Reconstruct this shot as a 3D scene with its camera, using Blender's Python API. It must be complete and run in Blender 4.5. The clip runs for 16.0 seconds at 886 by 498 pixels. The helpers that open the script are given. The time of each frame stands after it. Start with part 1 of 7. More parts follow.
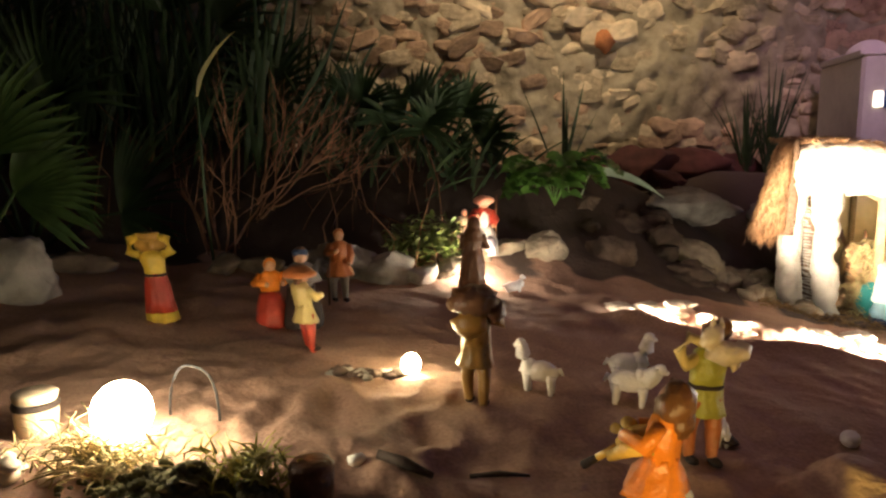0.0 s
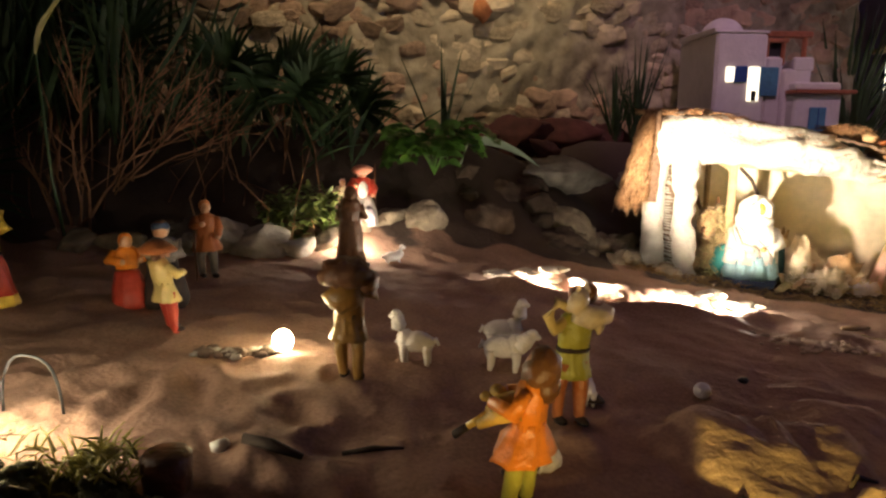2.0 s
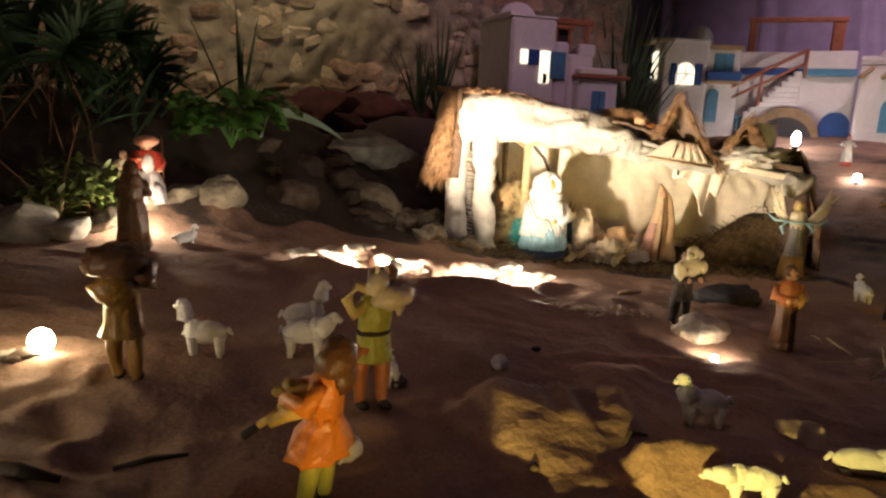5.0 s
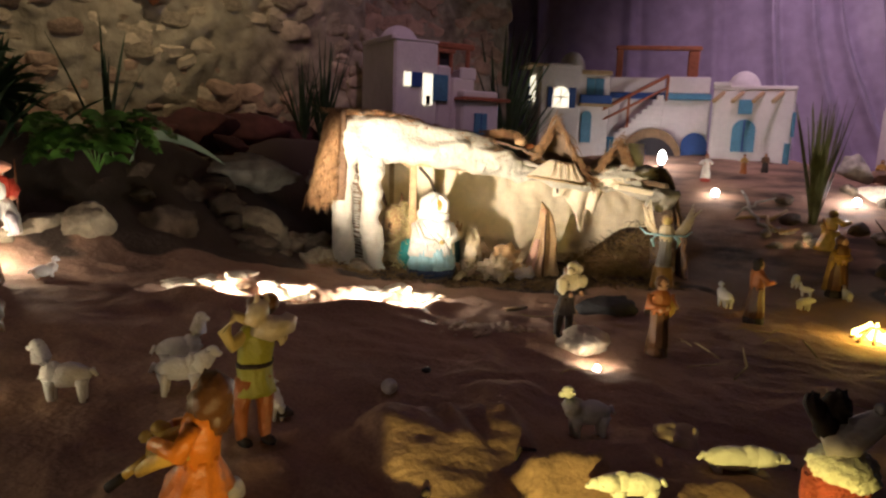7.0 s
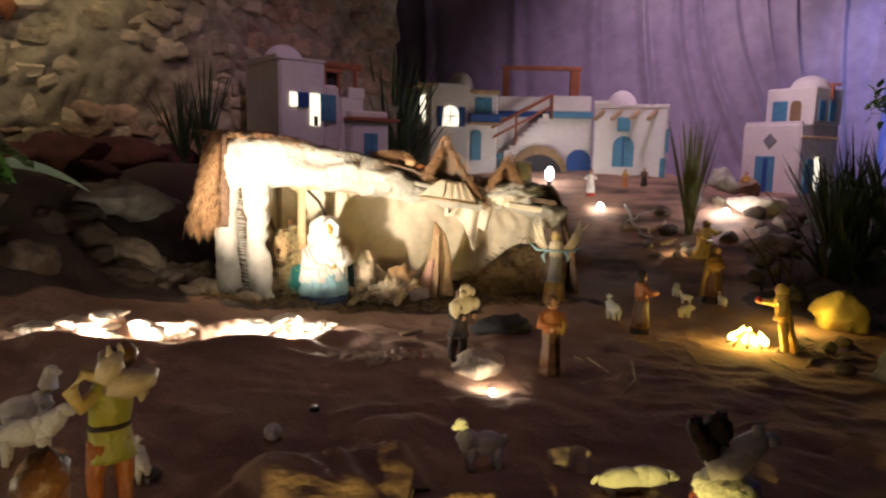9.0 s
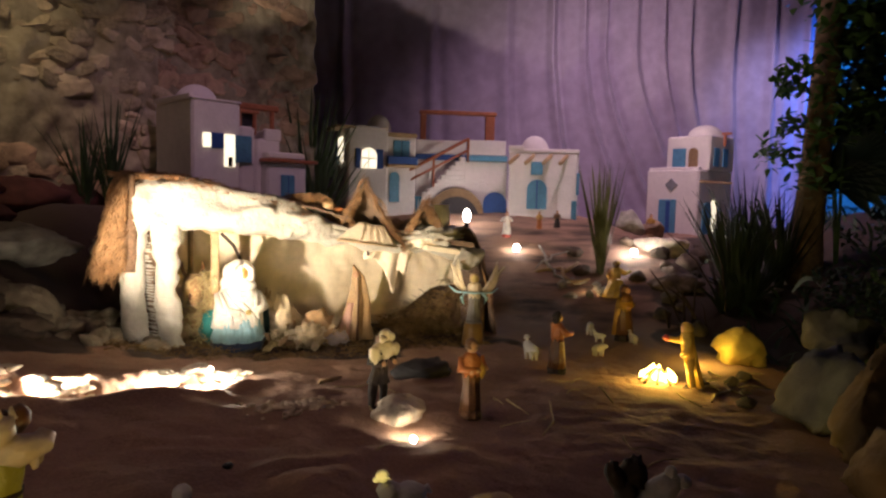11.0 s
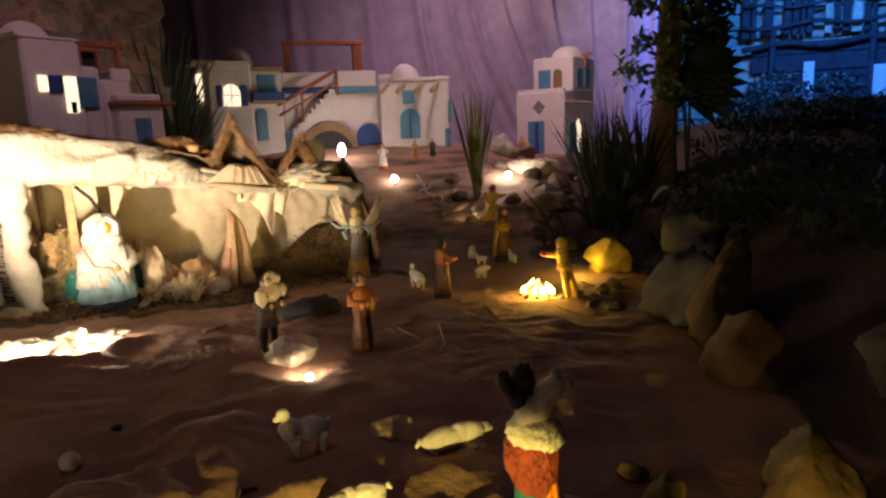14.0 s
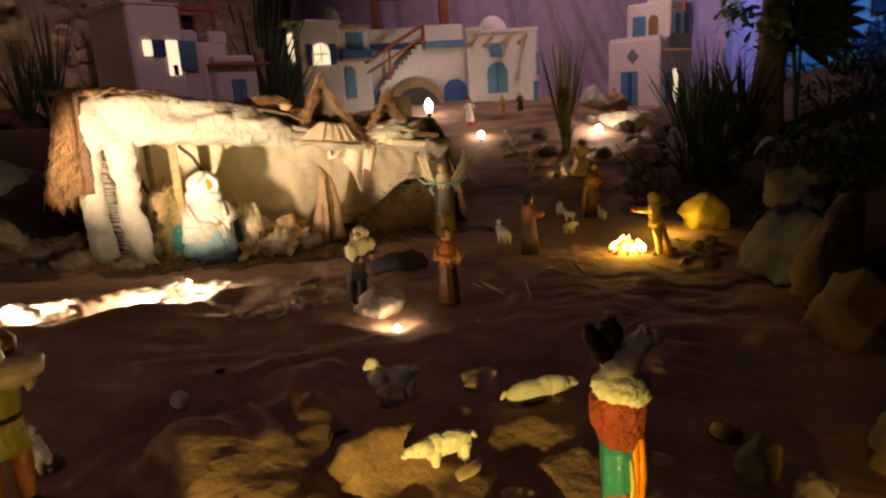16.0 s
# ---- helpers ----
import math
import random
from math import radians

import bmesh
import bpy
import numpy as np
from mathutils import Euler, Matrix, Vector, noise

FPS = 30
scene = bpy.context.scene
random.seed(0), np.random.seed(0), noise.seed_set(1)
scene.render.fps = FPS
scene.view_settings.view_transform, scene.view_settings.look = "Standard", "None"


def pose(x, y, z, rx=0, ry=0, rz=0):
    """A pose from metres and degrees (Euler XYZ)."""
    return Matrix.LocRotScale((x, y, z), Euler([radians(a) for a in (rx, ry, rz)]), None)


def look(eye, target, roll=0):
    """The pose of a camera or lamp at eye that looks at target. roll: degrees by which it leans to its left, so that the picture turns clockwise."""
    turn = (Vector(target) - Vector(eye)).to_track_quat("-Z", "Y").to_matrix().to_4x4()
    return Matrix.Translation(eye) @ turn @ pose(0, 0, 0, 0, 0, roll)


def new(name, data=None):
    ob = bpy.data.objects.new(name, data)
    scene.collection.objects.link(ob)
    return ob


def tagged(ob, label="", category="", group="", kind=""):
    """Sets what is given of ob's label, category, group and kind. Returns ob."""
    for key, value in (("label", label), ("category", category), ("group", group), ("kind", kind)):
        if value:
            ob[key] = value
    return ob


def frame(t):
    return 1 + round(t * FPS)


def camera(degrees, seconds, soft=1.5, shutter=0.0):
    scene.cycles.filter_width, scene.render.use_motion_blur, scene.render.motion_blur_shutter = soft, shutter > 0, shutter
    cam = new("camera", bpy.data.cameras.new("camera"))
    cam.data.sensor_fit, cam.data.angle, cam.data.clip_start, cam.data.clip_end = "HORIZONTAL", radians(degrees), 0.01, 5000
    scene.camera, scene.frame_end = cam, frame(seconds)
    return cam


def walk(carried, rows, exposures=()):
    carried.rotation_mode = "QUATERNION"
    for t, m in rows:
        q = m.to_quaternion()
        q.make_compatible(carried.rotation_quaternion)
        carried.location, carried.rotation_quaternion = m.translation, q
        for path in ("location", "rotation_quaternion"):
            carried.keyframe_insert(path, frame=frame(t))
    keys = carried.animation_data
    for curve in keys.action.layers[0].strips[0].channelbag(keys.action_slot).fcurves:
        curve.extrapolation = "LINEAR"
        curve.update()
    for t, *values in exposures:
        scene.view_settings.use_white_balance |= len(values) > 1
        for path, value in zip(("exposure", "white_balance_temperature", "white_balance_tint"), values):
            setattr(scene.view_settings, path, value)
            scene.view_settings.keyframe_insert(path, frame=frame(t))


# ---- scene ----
cam = camera(68.0, 16.0, soft=2.4)
PATH = [
    (0, (-0.0000, 0.0000, 0.3688), (-0.0000, 1.9829, 0.1074), -0.21),
    (0.5, (0.0065, 0.0040, 0.3659), (0.0969, 1.9846, 0.1028), -0.35),
    (1, (0.0099, 0.0076, 0.3638), (0.1637, 1.9831, 0.0923), -0.14),
    (1.5, (0.0143, 0.0119, 0.3676), (0.2512, 1.9726, 0.0524), -0.01),
    (2, (0.0217, 0.0224, 0.3656), (0.3637, 1.9613, 0.0142), 0.18),
    (2.5, (0.0288, 0.0258, 0.3683), (0.4904, 1.9309, -0.0283), 0.63),
    (3, (0.0353, 0.0297, 0.3673), (0.5677, 1.9084, -0.0654), 0.82),
    (3.5, (0.0370, 0.0395, 0.3678), (0.6852, 1.8826, -0.0596), 1.36),
    (6, (0.0606, 0.0541, 0.3673), (1.0617, 1.7404, -0.0253), 2.11),
    (6.5, (0.0618, 0.0537, 0.3684), (1.1478, 1.6943, 0.0095), 2.02),
    (7, (0.0649, 0.0574, 0.3687), (1.2265, 1.6486, 0.0242), 1.96),
    (7.5, (0.0731, 0.0605, 0.3706), (1.2781, 1.6248, 0.0524), 1.72),
    (8, (0.0837, 0.0648, 0.3747), (1.3413, 1.5924, 0.0832), 1.74),
    (8.5, (0.0953, 0.0703, 0.3750), (1.4109, 1.5507, 0.0965), 1.96),
    (9, (0.1087, 0.0762, 0.3809), (1.5070, 1.4775, 0.0962), 1.05),
    (11.5, (0.1062, 0.0775, 0.3917), (1.7006, 1.2742, 0.2308), 0.74),
    (12, (0.1067, 0.0814, 0.3892), (1.7268, 1.2243, 0.1271), 0.59),
    (12.5, (0.1080, 0.0812, 0.3885), (1.7586, 1.1742, 0.1045), 0.07),
    (13, (0.1033, 0.0813, 0.3881), (1.8198, 1.0520, 0.0538), -0.55),
    (13.5, (0.0990, 0.0778, 0.3893), (1.8466, 0.9908, 0.0540), -1.51),
    (14, (0.1005, 0.0770, 0.3902), (1.8434, 0.9877, 0.0257), -2.08),
    (14.5, (0.1053, 0.0790, 0.3862), (1.8259, 0.9965, -0.0586), -2.22),
    (15, (0.1065, 0.0780, 0.3853), (1.7814, 1.0630, -0.0887), -2.63),
    (15.5, (0.1064, 0.0779, 0.3839), (1.7322, 1.1351, -0.1053), -3.14),
    (16, (0.1034, 0.0764, 0.3838), (1.6839, 1.2047, -0.0945), -3.62),
]
walk(cam, [(t, look(eye, target, roll)) for t, eye, target, roll in PATH],
     exposures=[(0.0, 0.62, 6400, 10), (1.5, 0.30, 6400, 10), (3.5, 0.05, 6400, 11), (7.0, -0.38, 6150, 8), (8.5, -0.25, 6050, 8), (9.0, -0.27, 6050, 8), (12.5, -0.33, 6850, 11), (14.0, -0.45, 7250, 13), (16.0, -0.76, 8000, 14)])

# ---------------- light ----------------
world = bpy.data.worlds.new("night_room")
scene.world = world
world.use_nodes = True
world.node_tree.nodes["Background"].inputs[0].default_value = (0.35, 0.25, 0.4, 1)
world.node_tree.nodes["Background"].inputs[1].default_value = 0.0


def lamp(name, kind, m, power, colour, size=0.01, spot=None, blend=0.4, size_y=None):
    d = bpy.data.lights.new(name, kind)
    d.energy, d.color = power, colour
    if kind == "AREA":
        d.size = size
        if size_y:
            d.shape, d.size_y = "RECTANGLE", size_y
    else:
        d.shadow_soft_size = size
    if spot:
        d.spot_size, d.spot_blend = radians(spot), blend
    ob = new(name, d)
    ob.matrix_world = m
    return ob


WARM, CREAM, GOLD = (1.0, 0.62, 0.28), (1.0, 0.82, 0.60), (1.0, 0.66, 0.12)
LILAC, BLUE = (0.92, 0.62, 0.74), (0.01, 0.19, 1.0)

# unseen ceiling lights: a warm flood on the stone wall, a lilac flood on the village
lamp("wall_flood", "SPOT", look((0.50, 2.35, 2.5), (0.50, 3.35, 1.55)), 98, (1.0, 0.76, 0.44), 0.06, 82, 0.8)
lamp("village_flood", "SPOT", look((3.7, 1.7, 2.5), (5.3, 1.95, 0.6)), 200, LILAC, 0.15, 118, 1.0)
# two overhead fills added to brighten the first model house and the sand
lamp("house_fill", "SPOT", look((1.5, 1.3, 2.5), (2.0, 2.95, 0.55)), 62, (1.0, 0.60, 0.78), 0.1, 44, 0.8)
lamp("room_fill", "SPOT", look((0.6, 0.9, 2.45), (0.92, 1.42, 0.0)), 15.0, (0.90, 0.53, 0.64), 0.25, 64, 1.0)
lamp("blue_flood", "SPOT", look((6.1, -0.3, 2.35), (9.2, 0.35, 0.7)), 1400, BLUE, 0.1, 112, 0.6)
# spot added in place of blue light bounced onto the backdrop's right edge
lamp("blue_bounce", "SPOT", look((5.6, 0.55, 2.3), (6.66, 1.36, 0.95)), 115, (0.55, 0.54, 1.0), 0.1, 66, 1.0)
# lamps hidden in the sand
lamp("trench_lamp", "SPOT", look((0.60, 1.515, -0.012), (1.46, 1.98, 0.10)), 205, CREAM, 0.010, 61, 0.25)
lamp("trench_lamp", "POINT", pose(0.52, 1.55, -0.014), 3.6, (1.0, 0.88, 0.70), 0.012)
lamp("trench_lamp", "POINT", pose(0.86, 1.450, -0.042), 5.2, (1.0, 0.88, 0.70), 0.012)
lamp("trench_lamp", "POINT", pose(1.05, 1.495, -0.062), 3.8, (1.0, 0.88, 0.70), 0.012)

# ---------------- materials ----------------


def material(name, colour, rough=0.6, metal=0.0, vary=0.25, scale=40.0, bump=0.0, bump_scale=None, second=None,
             emit=None, strength=0.0, coat=0.0, by_object=0.0, coarse=6.0, sheen=0.0, see=0.0):
    m = bpy.data.materials.new(name)
    m.use_nodes = True
    nt = m.node_tree
    n, l = nt.nodes, nt.links
    b = n["Principled BSDF"]
    b.inputs["Roughness"].default_value = rough
    b.inputs["Metallic"].default_value = metal
    b.inputs["Coat Weight"].default_value = coat
    b.inputs["Sheen Weight"].default_value = sheen
    b.inputs["Transmission Weight"].default_value = see
    tc = n.new("ShaderNodeTexCoord")
    fine, big = n.new("ShaderNodeTexNoise"), n.new("ShaderNodeTexNoise")
    fine.inputs["Scale"].default_value, fine.inputs["Detail"].default_value = scale, 6
    big.inputs["Scale"].default_value, big.inputs["Detail"].default_value = coarse, 4
    for tex in (fine, big):
        l.new(tc.outputs["Object"], tex.inputs["Vector"])
    c = Vector(colour)
    dark = c * (1 - vary)
    light = second if second else tuple(min(1, v * (1 + vary)) for v in c)
    mix = n.new("ShaderNodeMix")
    mix.data_type = "RGBA"
    mix.inputs[6].default_value, mix.inputs[7].default_value = (*dark, 1), (*light, 1)
    add = n.new("ShaderNodeMath")
    add.operation = "MULTIPLY_ADD"
    add.inputs[1].default_value = 0.5
    l.new(fine.outputs["Fac"], add.inputs[0])
    half = n.new("ShaderNodeMath")
    half.operation = "MULTIPLY"
    half.inputs[1].default_value = 0.5
    l.new(big.outputs["Fac"], half.inputs[0])
    l.new(half.outputs[0], add.inputs[2])
    ramp = n.new("ShaderNodeMapRange")
    ramp.inputs["From Min"].default_value, ramp.inputs["From Max"].default_value = 0.32, 0.68
    l.new(add.outputs[0], ramp.inputs["Value"])
    l.new(ramp.outputs[0], mix.inputs["Factor"])
    out = mix.outputs[2]
    if by_object:
        info, hsv = n.new("ShaderNodeObjectInfo"), n.new("ShaderNodeHueSaturation")
        r = n.new("ShaderNodeMapRange")
        r.inputs["To Min"].default_value, r.inputs["To Max"].default_value = 1 - by_object, 1 + by_object
        l.new(info.outputs["Random"], r.inputs["Value"])
        l.new(r.outputs[0], hsv.inputs["Value"])
        l.new(out, hsv.inputs["Color"])
        out = hsv.outputs["Color"]
    l.new(out, b.inputs["Base Color"])
    if bump:
        bn, tex = n.new("ShaderNodeBump"), n.new("ShaderNodeTexNoise")
        tex.inputs["Scale"].default_value, tex.inputs["Detail"].default_value = bump_scale or scale, 8
        l.new(tc.outputs["Object"], tex.inputs["Vector"])
        l.new(tex.outputs["Fac"], bn.inputs["Height"])
        bn.inputs["Strength"].default_value, bn.inputs["Distance"].default_value = bump, 0.01
        l.new(bn.outputs["Normal"], b.inputs["Normal"])
    if emit:
        b.inputs["Emission Color"].default_value = (*emit, 1)
        b.inputs["Emission Strength"].default_value = strength
    return m


SAND = material("sand", (0.345, 0.207, 0.142), 0.95, vary=0.3, scale=180, bump=0.5, bump_scale=60, coarse=4)


def ground_material():
    """Sand that passes into dark earth, and darkens towards the village, by the ground's own mask."""
    m = SAND
    n, l = m.node_tree.nodes, m.node_tree.links
    b = n["Principled BSDF"]
    old = b.inputs["Base Color"].links[0].from_socket
    at = n.new("ShaderNodeAttribute")
    at.attribute_name = "earth"
    tex = n.new("ShaderNodeTexNoise")
    tex.inputs["Scale"].default_value, tex.inputs["Detail"].default_value = 28, 6
    add, rng, mix = n.new("ShaderNodeMath"), n.new("ShaderNodeMapRange"), n.new("ShaderNodeMix")
    l.new(tex.outputs["Fac"], add.inputs[0])
    l.new(at.outputs["Fac"], add.inputs[1])
    rng.inputs["From Min"].default_value, rng.inputs["From Max"].default_value = 0.88, 1.12
    l.new(add.outputs[0], rng.inputs["Value"])
    mix.data_type = "RGBA"
    mix.inputs[7].default_value = (0.075, 0.05, 0.038, 1)
    l.new(rng.outputs[0], mix.inputs["Factor"])
    l.new(old, mix.inputs[6])
    l.new(mix.outputs[2], b.inputs["Base Color"])


ground_material()
STONE = material("limestone", (0.45, 0.36, 0.26), 0.95, vary=0.45, scale=22, bump=0.9, bump_scale=30, by_object=0.22, coarse=5)
REDSTONE = material("red_stone", (0.07, 0.02, 0.018), 0.9, vary=0.4, scale=20, bump=0.8, bump_scale=26, by_object=0.25)
REDDISH = material("reddish_stone", (0.31, 0.205, 0.145), 0.95, vary=0.45, scale=20, bump=0.9, bump_scale=28, by_object=0.3)
MORTAR = material("mortar", (0.27, 0.205, 0.14), 0.95, vary=0.5, scale=14, bump=1.0, bump_scale=24, second=(0.52, 0.44, 0.33), coarse=2.6)
ROCK = material("rock", (0.16, 0.12, 0.085), 0.95, vary=0.5, scale=22, bump=1.0, bump_scale=40, by_object=0.25, coarse=9)
PALEROCK = material("pale_rock", (0.36, 0.325, 0.28), 0.95, vary=0.45, scale=22, bump=1.0, bump_scale=40, coarse=9)
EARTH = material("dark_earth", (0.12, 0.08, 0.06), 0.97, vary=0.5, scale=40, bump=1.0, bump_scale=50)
ROOMWALL = material("room_plaster", (0.10, 0.09, 0.09), 0.9, vary=0.3, scale=10, bump=0.3)
PLASTER = material("house_plaster", (0.72, 0.66, 0.66), 0.85, vary=0.08, scale=30, bump=0.35, bump_scale=60, coarse=8)
BLUEPAINT = material("blue_paint", (0.09, 0.25, 0.40), 0.5, vary=0.25, scale=60, bump=0.2)
BLUEDARK = material("deep_blue_paint", (0.03, 0.08, 0.28), 0.5, vary=0.25, scale=60)
REDWOOD = material("red_brown_wood", (0.36, 0.12, 0.06), 0.55, vary=0.35, scale=50, bump=0.3)
WOOD = material("pale_wood", (0.42, 0.29, 0.16), 0.7, vary=0.35, scale=45, bump=0.4)
DARKWOOD = material("dark_stick", (0.05, 0.03, 0.02), 0.8, vary=0.4, scale=60, bump=0.5)
BROWNARCH = material("brown_arch_paint", (0.24, 0.15, 0.08), 0.8, vary=0.3, scale=50)
WINDOWGLOW = material("lit_window", (0.9, 0.85, 0.7), 0.5, emit=(1.0, 0.86, 0.62), strength=1.8, vary=0.1)
CAVEPLASTER = material("white_crumpled_plaster", (0.50, 0.465, 0.40), 0.85, vary=0.18, scale=28, bump=1.0, bump_scale=45)
SACKCLOTH = material("cream_sackcloth", (0.84, 0.72, 0.55), 0.9, vary=0.12, scale=40, bump=0.15, bump_scale=60)
STRAW = material("straw", (0.34, 0.185, 0.085), 0.8, vary=0.5, scale=60)
THATCH = material("thatch_mat", (0.16, 0.09, 0.052), 0.9, vary=0.5, scale=70, bump=1.0, bump_scale=90)
HAY = material("pale_hay", (0.50, 0.40, 0.20), 0.8, vary=0.45, scale=60)
MOSS = material("moss", (0.11, 0.10, 0.04), 0.95, vary=0.5, scale=60, bump=1.0, bump_scale=80)
CURTAIN = material("grey_backdrop_cloth", (0.41, 0.34, 0.48), 0.9, vary=0.12, scale=12, bump=0.1, bump_scale=200, sheen=0.2)
BUSHLEAF = material("olive_leaf", (0.10, 0.13, 0.03), 0.55, vary=0.45, scale=30)
LEAF = material("leaf_green", (0.09, 0.20, 0.035), 0.45, vary=0.45, scale=30)
HEDGELEAF = material("hedge_leaf", (0.03, 0.075, 0.06), 0.9, vary=0.5, scale=25)
YUCCA = material("dark_yucca_leaf", (0.020, 0.032, 0.014), 0.6, vary=0.5, scale=25)
CRUMB = material("tan_crumbs", (0.50, 0.37, 0.27), 0.95, vary=0.3, scale=60)
DARKLEAF = material("dark_palm_leaf", (0.035, 0.065, 0.025), 0.6, vary=0.5, scale=25)
REEDLEAF = material("dull_reed_leaf", (0.15, 0.13, 0.03), 0.6, vary=0.4, scale=25)
YELLOWLEAF = material("yellowing_leaf", (0.30, 0.26, 0.04), 0.5, vary=0.3, scale=25)
PALELEAF = material("silver_green_leaf", (0.33, 0.42, 0.30), 0.4, vary=0.15, scale=25)
TWIG = material("dry_twig", (0.24, 0.12, 0.065), 0.85, vary=0.4, scale=40, bump=0.5)
BARK = material("bark", (0.21, 0.145, 0.075), 0.95, vary=0.5, scale=25, bump=1.0, bump_scale=30)
WOOL = material("white_wool", (0.78, 0.74, 0.73), 0.85, vary=0.12, scale=90, bump=0.4, bump_scale=110)
BLACK = material("black_plastic", (0.015, 0.015, 0.016), 0.45, vary=0.2)
BULB = material("bulb", (1, 0.9, 0.7), 0.3, emit=(1.0, 0.85, 0.55), strength=60)
GOLDBULB = material("gold_bulb", (1, 0.8, 0.3), 0.3, emit=(1.0, 0.70, 0.16), strength=22)
WHITEBULB = material("white_bulb", (1, 0.95, 0.9), 0.3, emit=(1.0, 0.92, 0.85), strength=45)
WHITEPAINT = material("white_paint", (0.8, 0.78, 0.74), 0.5, vary=0.08)


def paint(name, colour, rough=0.34, vary=0.22):
    return material("paint_" + name, colour, rough, vary=vary, scale=55, bump=0.35, bump_scale=110, coarse=22)


P = dict(fleece=material("shaggy_fleece", (0.76, 0.70, 0.60), 0.9, vary=0.35, scale=60, bump=1.0, bump_scale=75), knit=material("knitted_red_wool", (0.30, 0.05, 0.03), 0.85, vary=0.45, scale=90, bump=1.0, bump_scale=150, coarse=30), skin=paint("skin", (0.50, 0.27, 0.16)), yellow=paint("yellow", (0.62, 0.42, 0.05)), red=paint("red", (0.42, 0.05, 0.028)),
         orange=paint("orange", (0.72, 0.22, 0.02)), brown=paint("brown", (0.13, 0.058, 0.026)), navy=paint("navy", (0.03, 0.05, 0.11)), dark=paint("dark", (0.03, 0.018, 0.015), 0.8),
         ochre=paint("ochre", (0.45, 0.25, 0.05)), gold=paint("gold", (0.60, 0.38, 0.08), 0.25), olive=paint("olive", (0.36, 0.34, 0.05)),
         cream=paint("cream", (0.68, 0.56, 0.38)), white=paint("white", (0.80, 0.76, 0.70)), blue=paint("blue", (0.10, 0.30, 0.55)),
         teal=paint("teal", (0.03, 0.24, 0.24)), grey=paint("grey", (0.20, 0.18, 0.17)), hair=paint("hair", (0.14, 0.06, 0.02)),
         rust=paint("rust", (0.40, 0.13, 0.04)), tan=paint("tan", (0.50, 0.32, 0.17)), pink=paint("pink", (0.70, 0.42, 0.34)),
         straw=paint("straw", (0.62, 0.47, 0.17)), umber=paint("umber", (0.27, 0.14, 0.03)), darkteal=paint("darkteal", (0.02, 0.07, 0.07)), salmon=paint("salmon", (0.84, 0.38, 0.25)), sky=paint("sky", (0.42, 0.68, 0.76)), lilac=paint("lilac", (0.48, 0.42, 0.46)), wool=WOOL)

# ---------------- mesh helpers ----------------


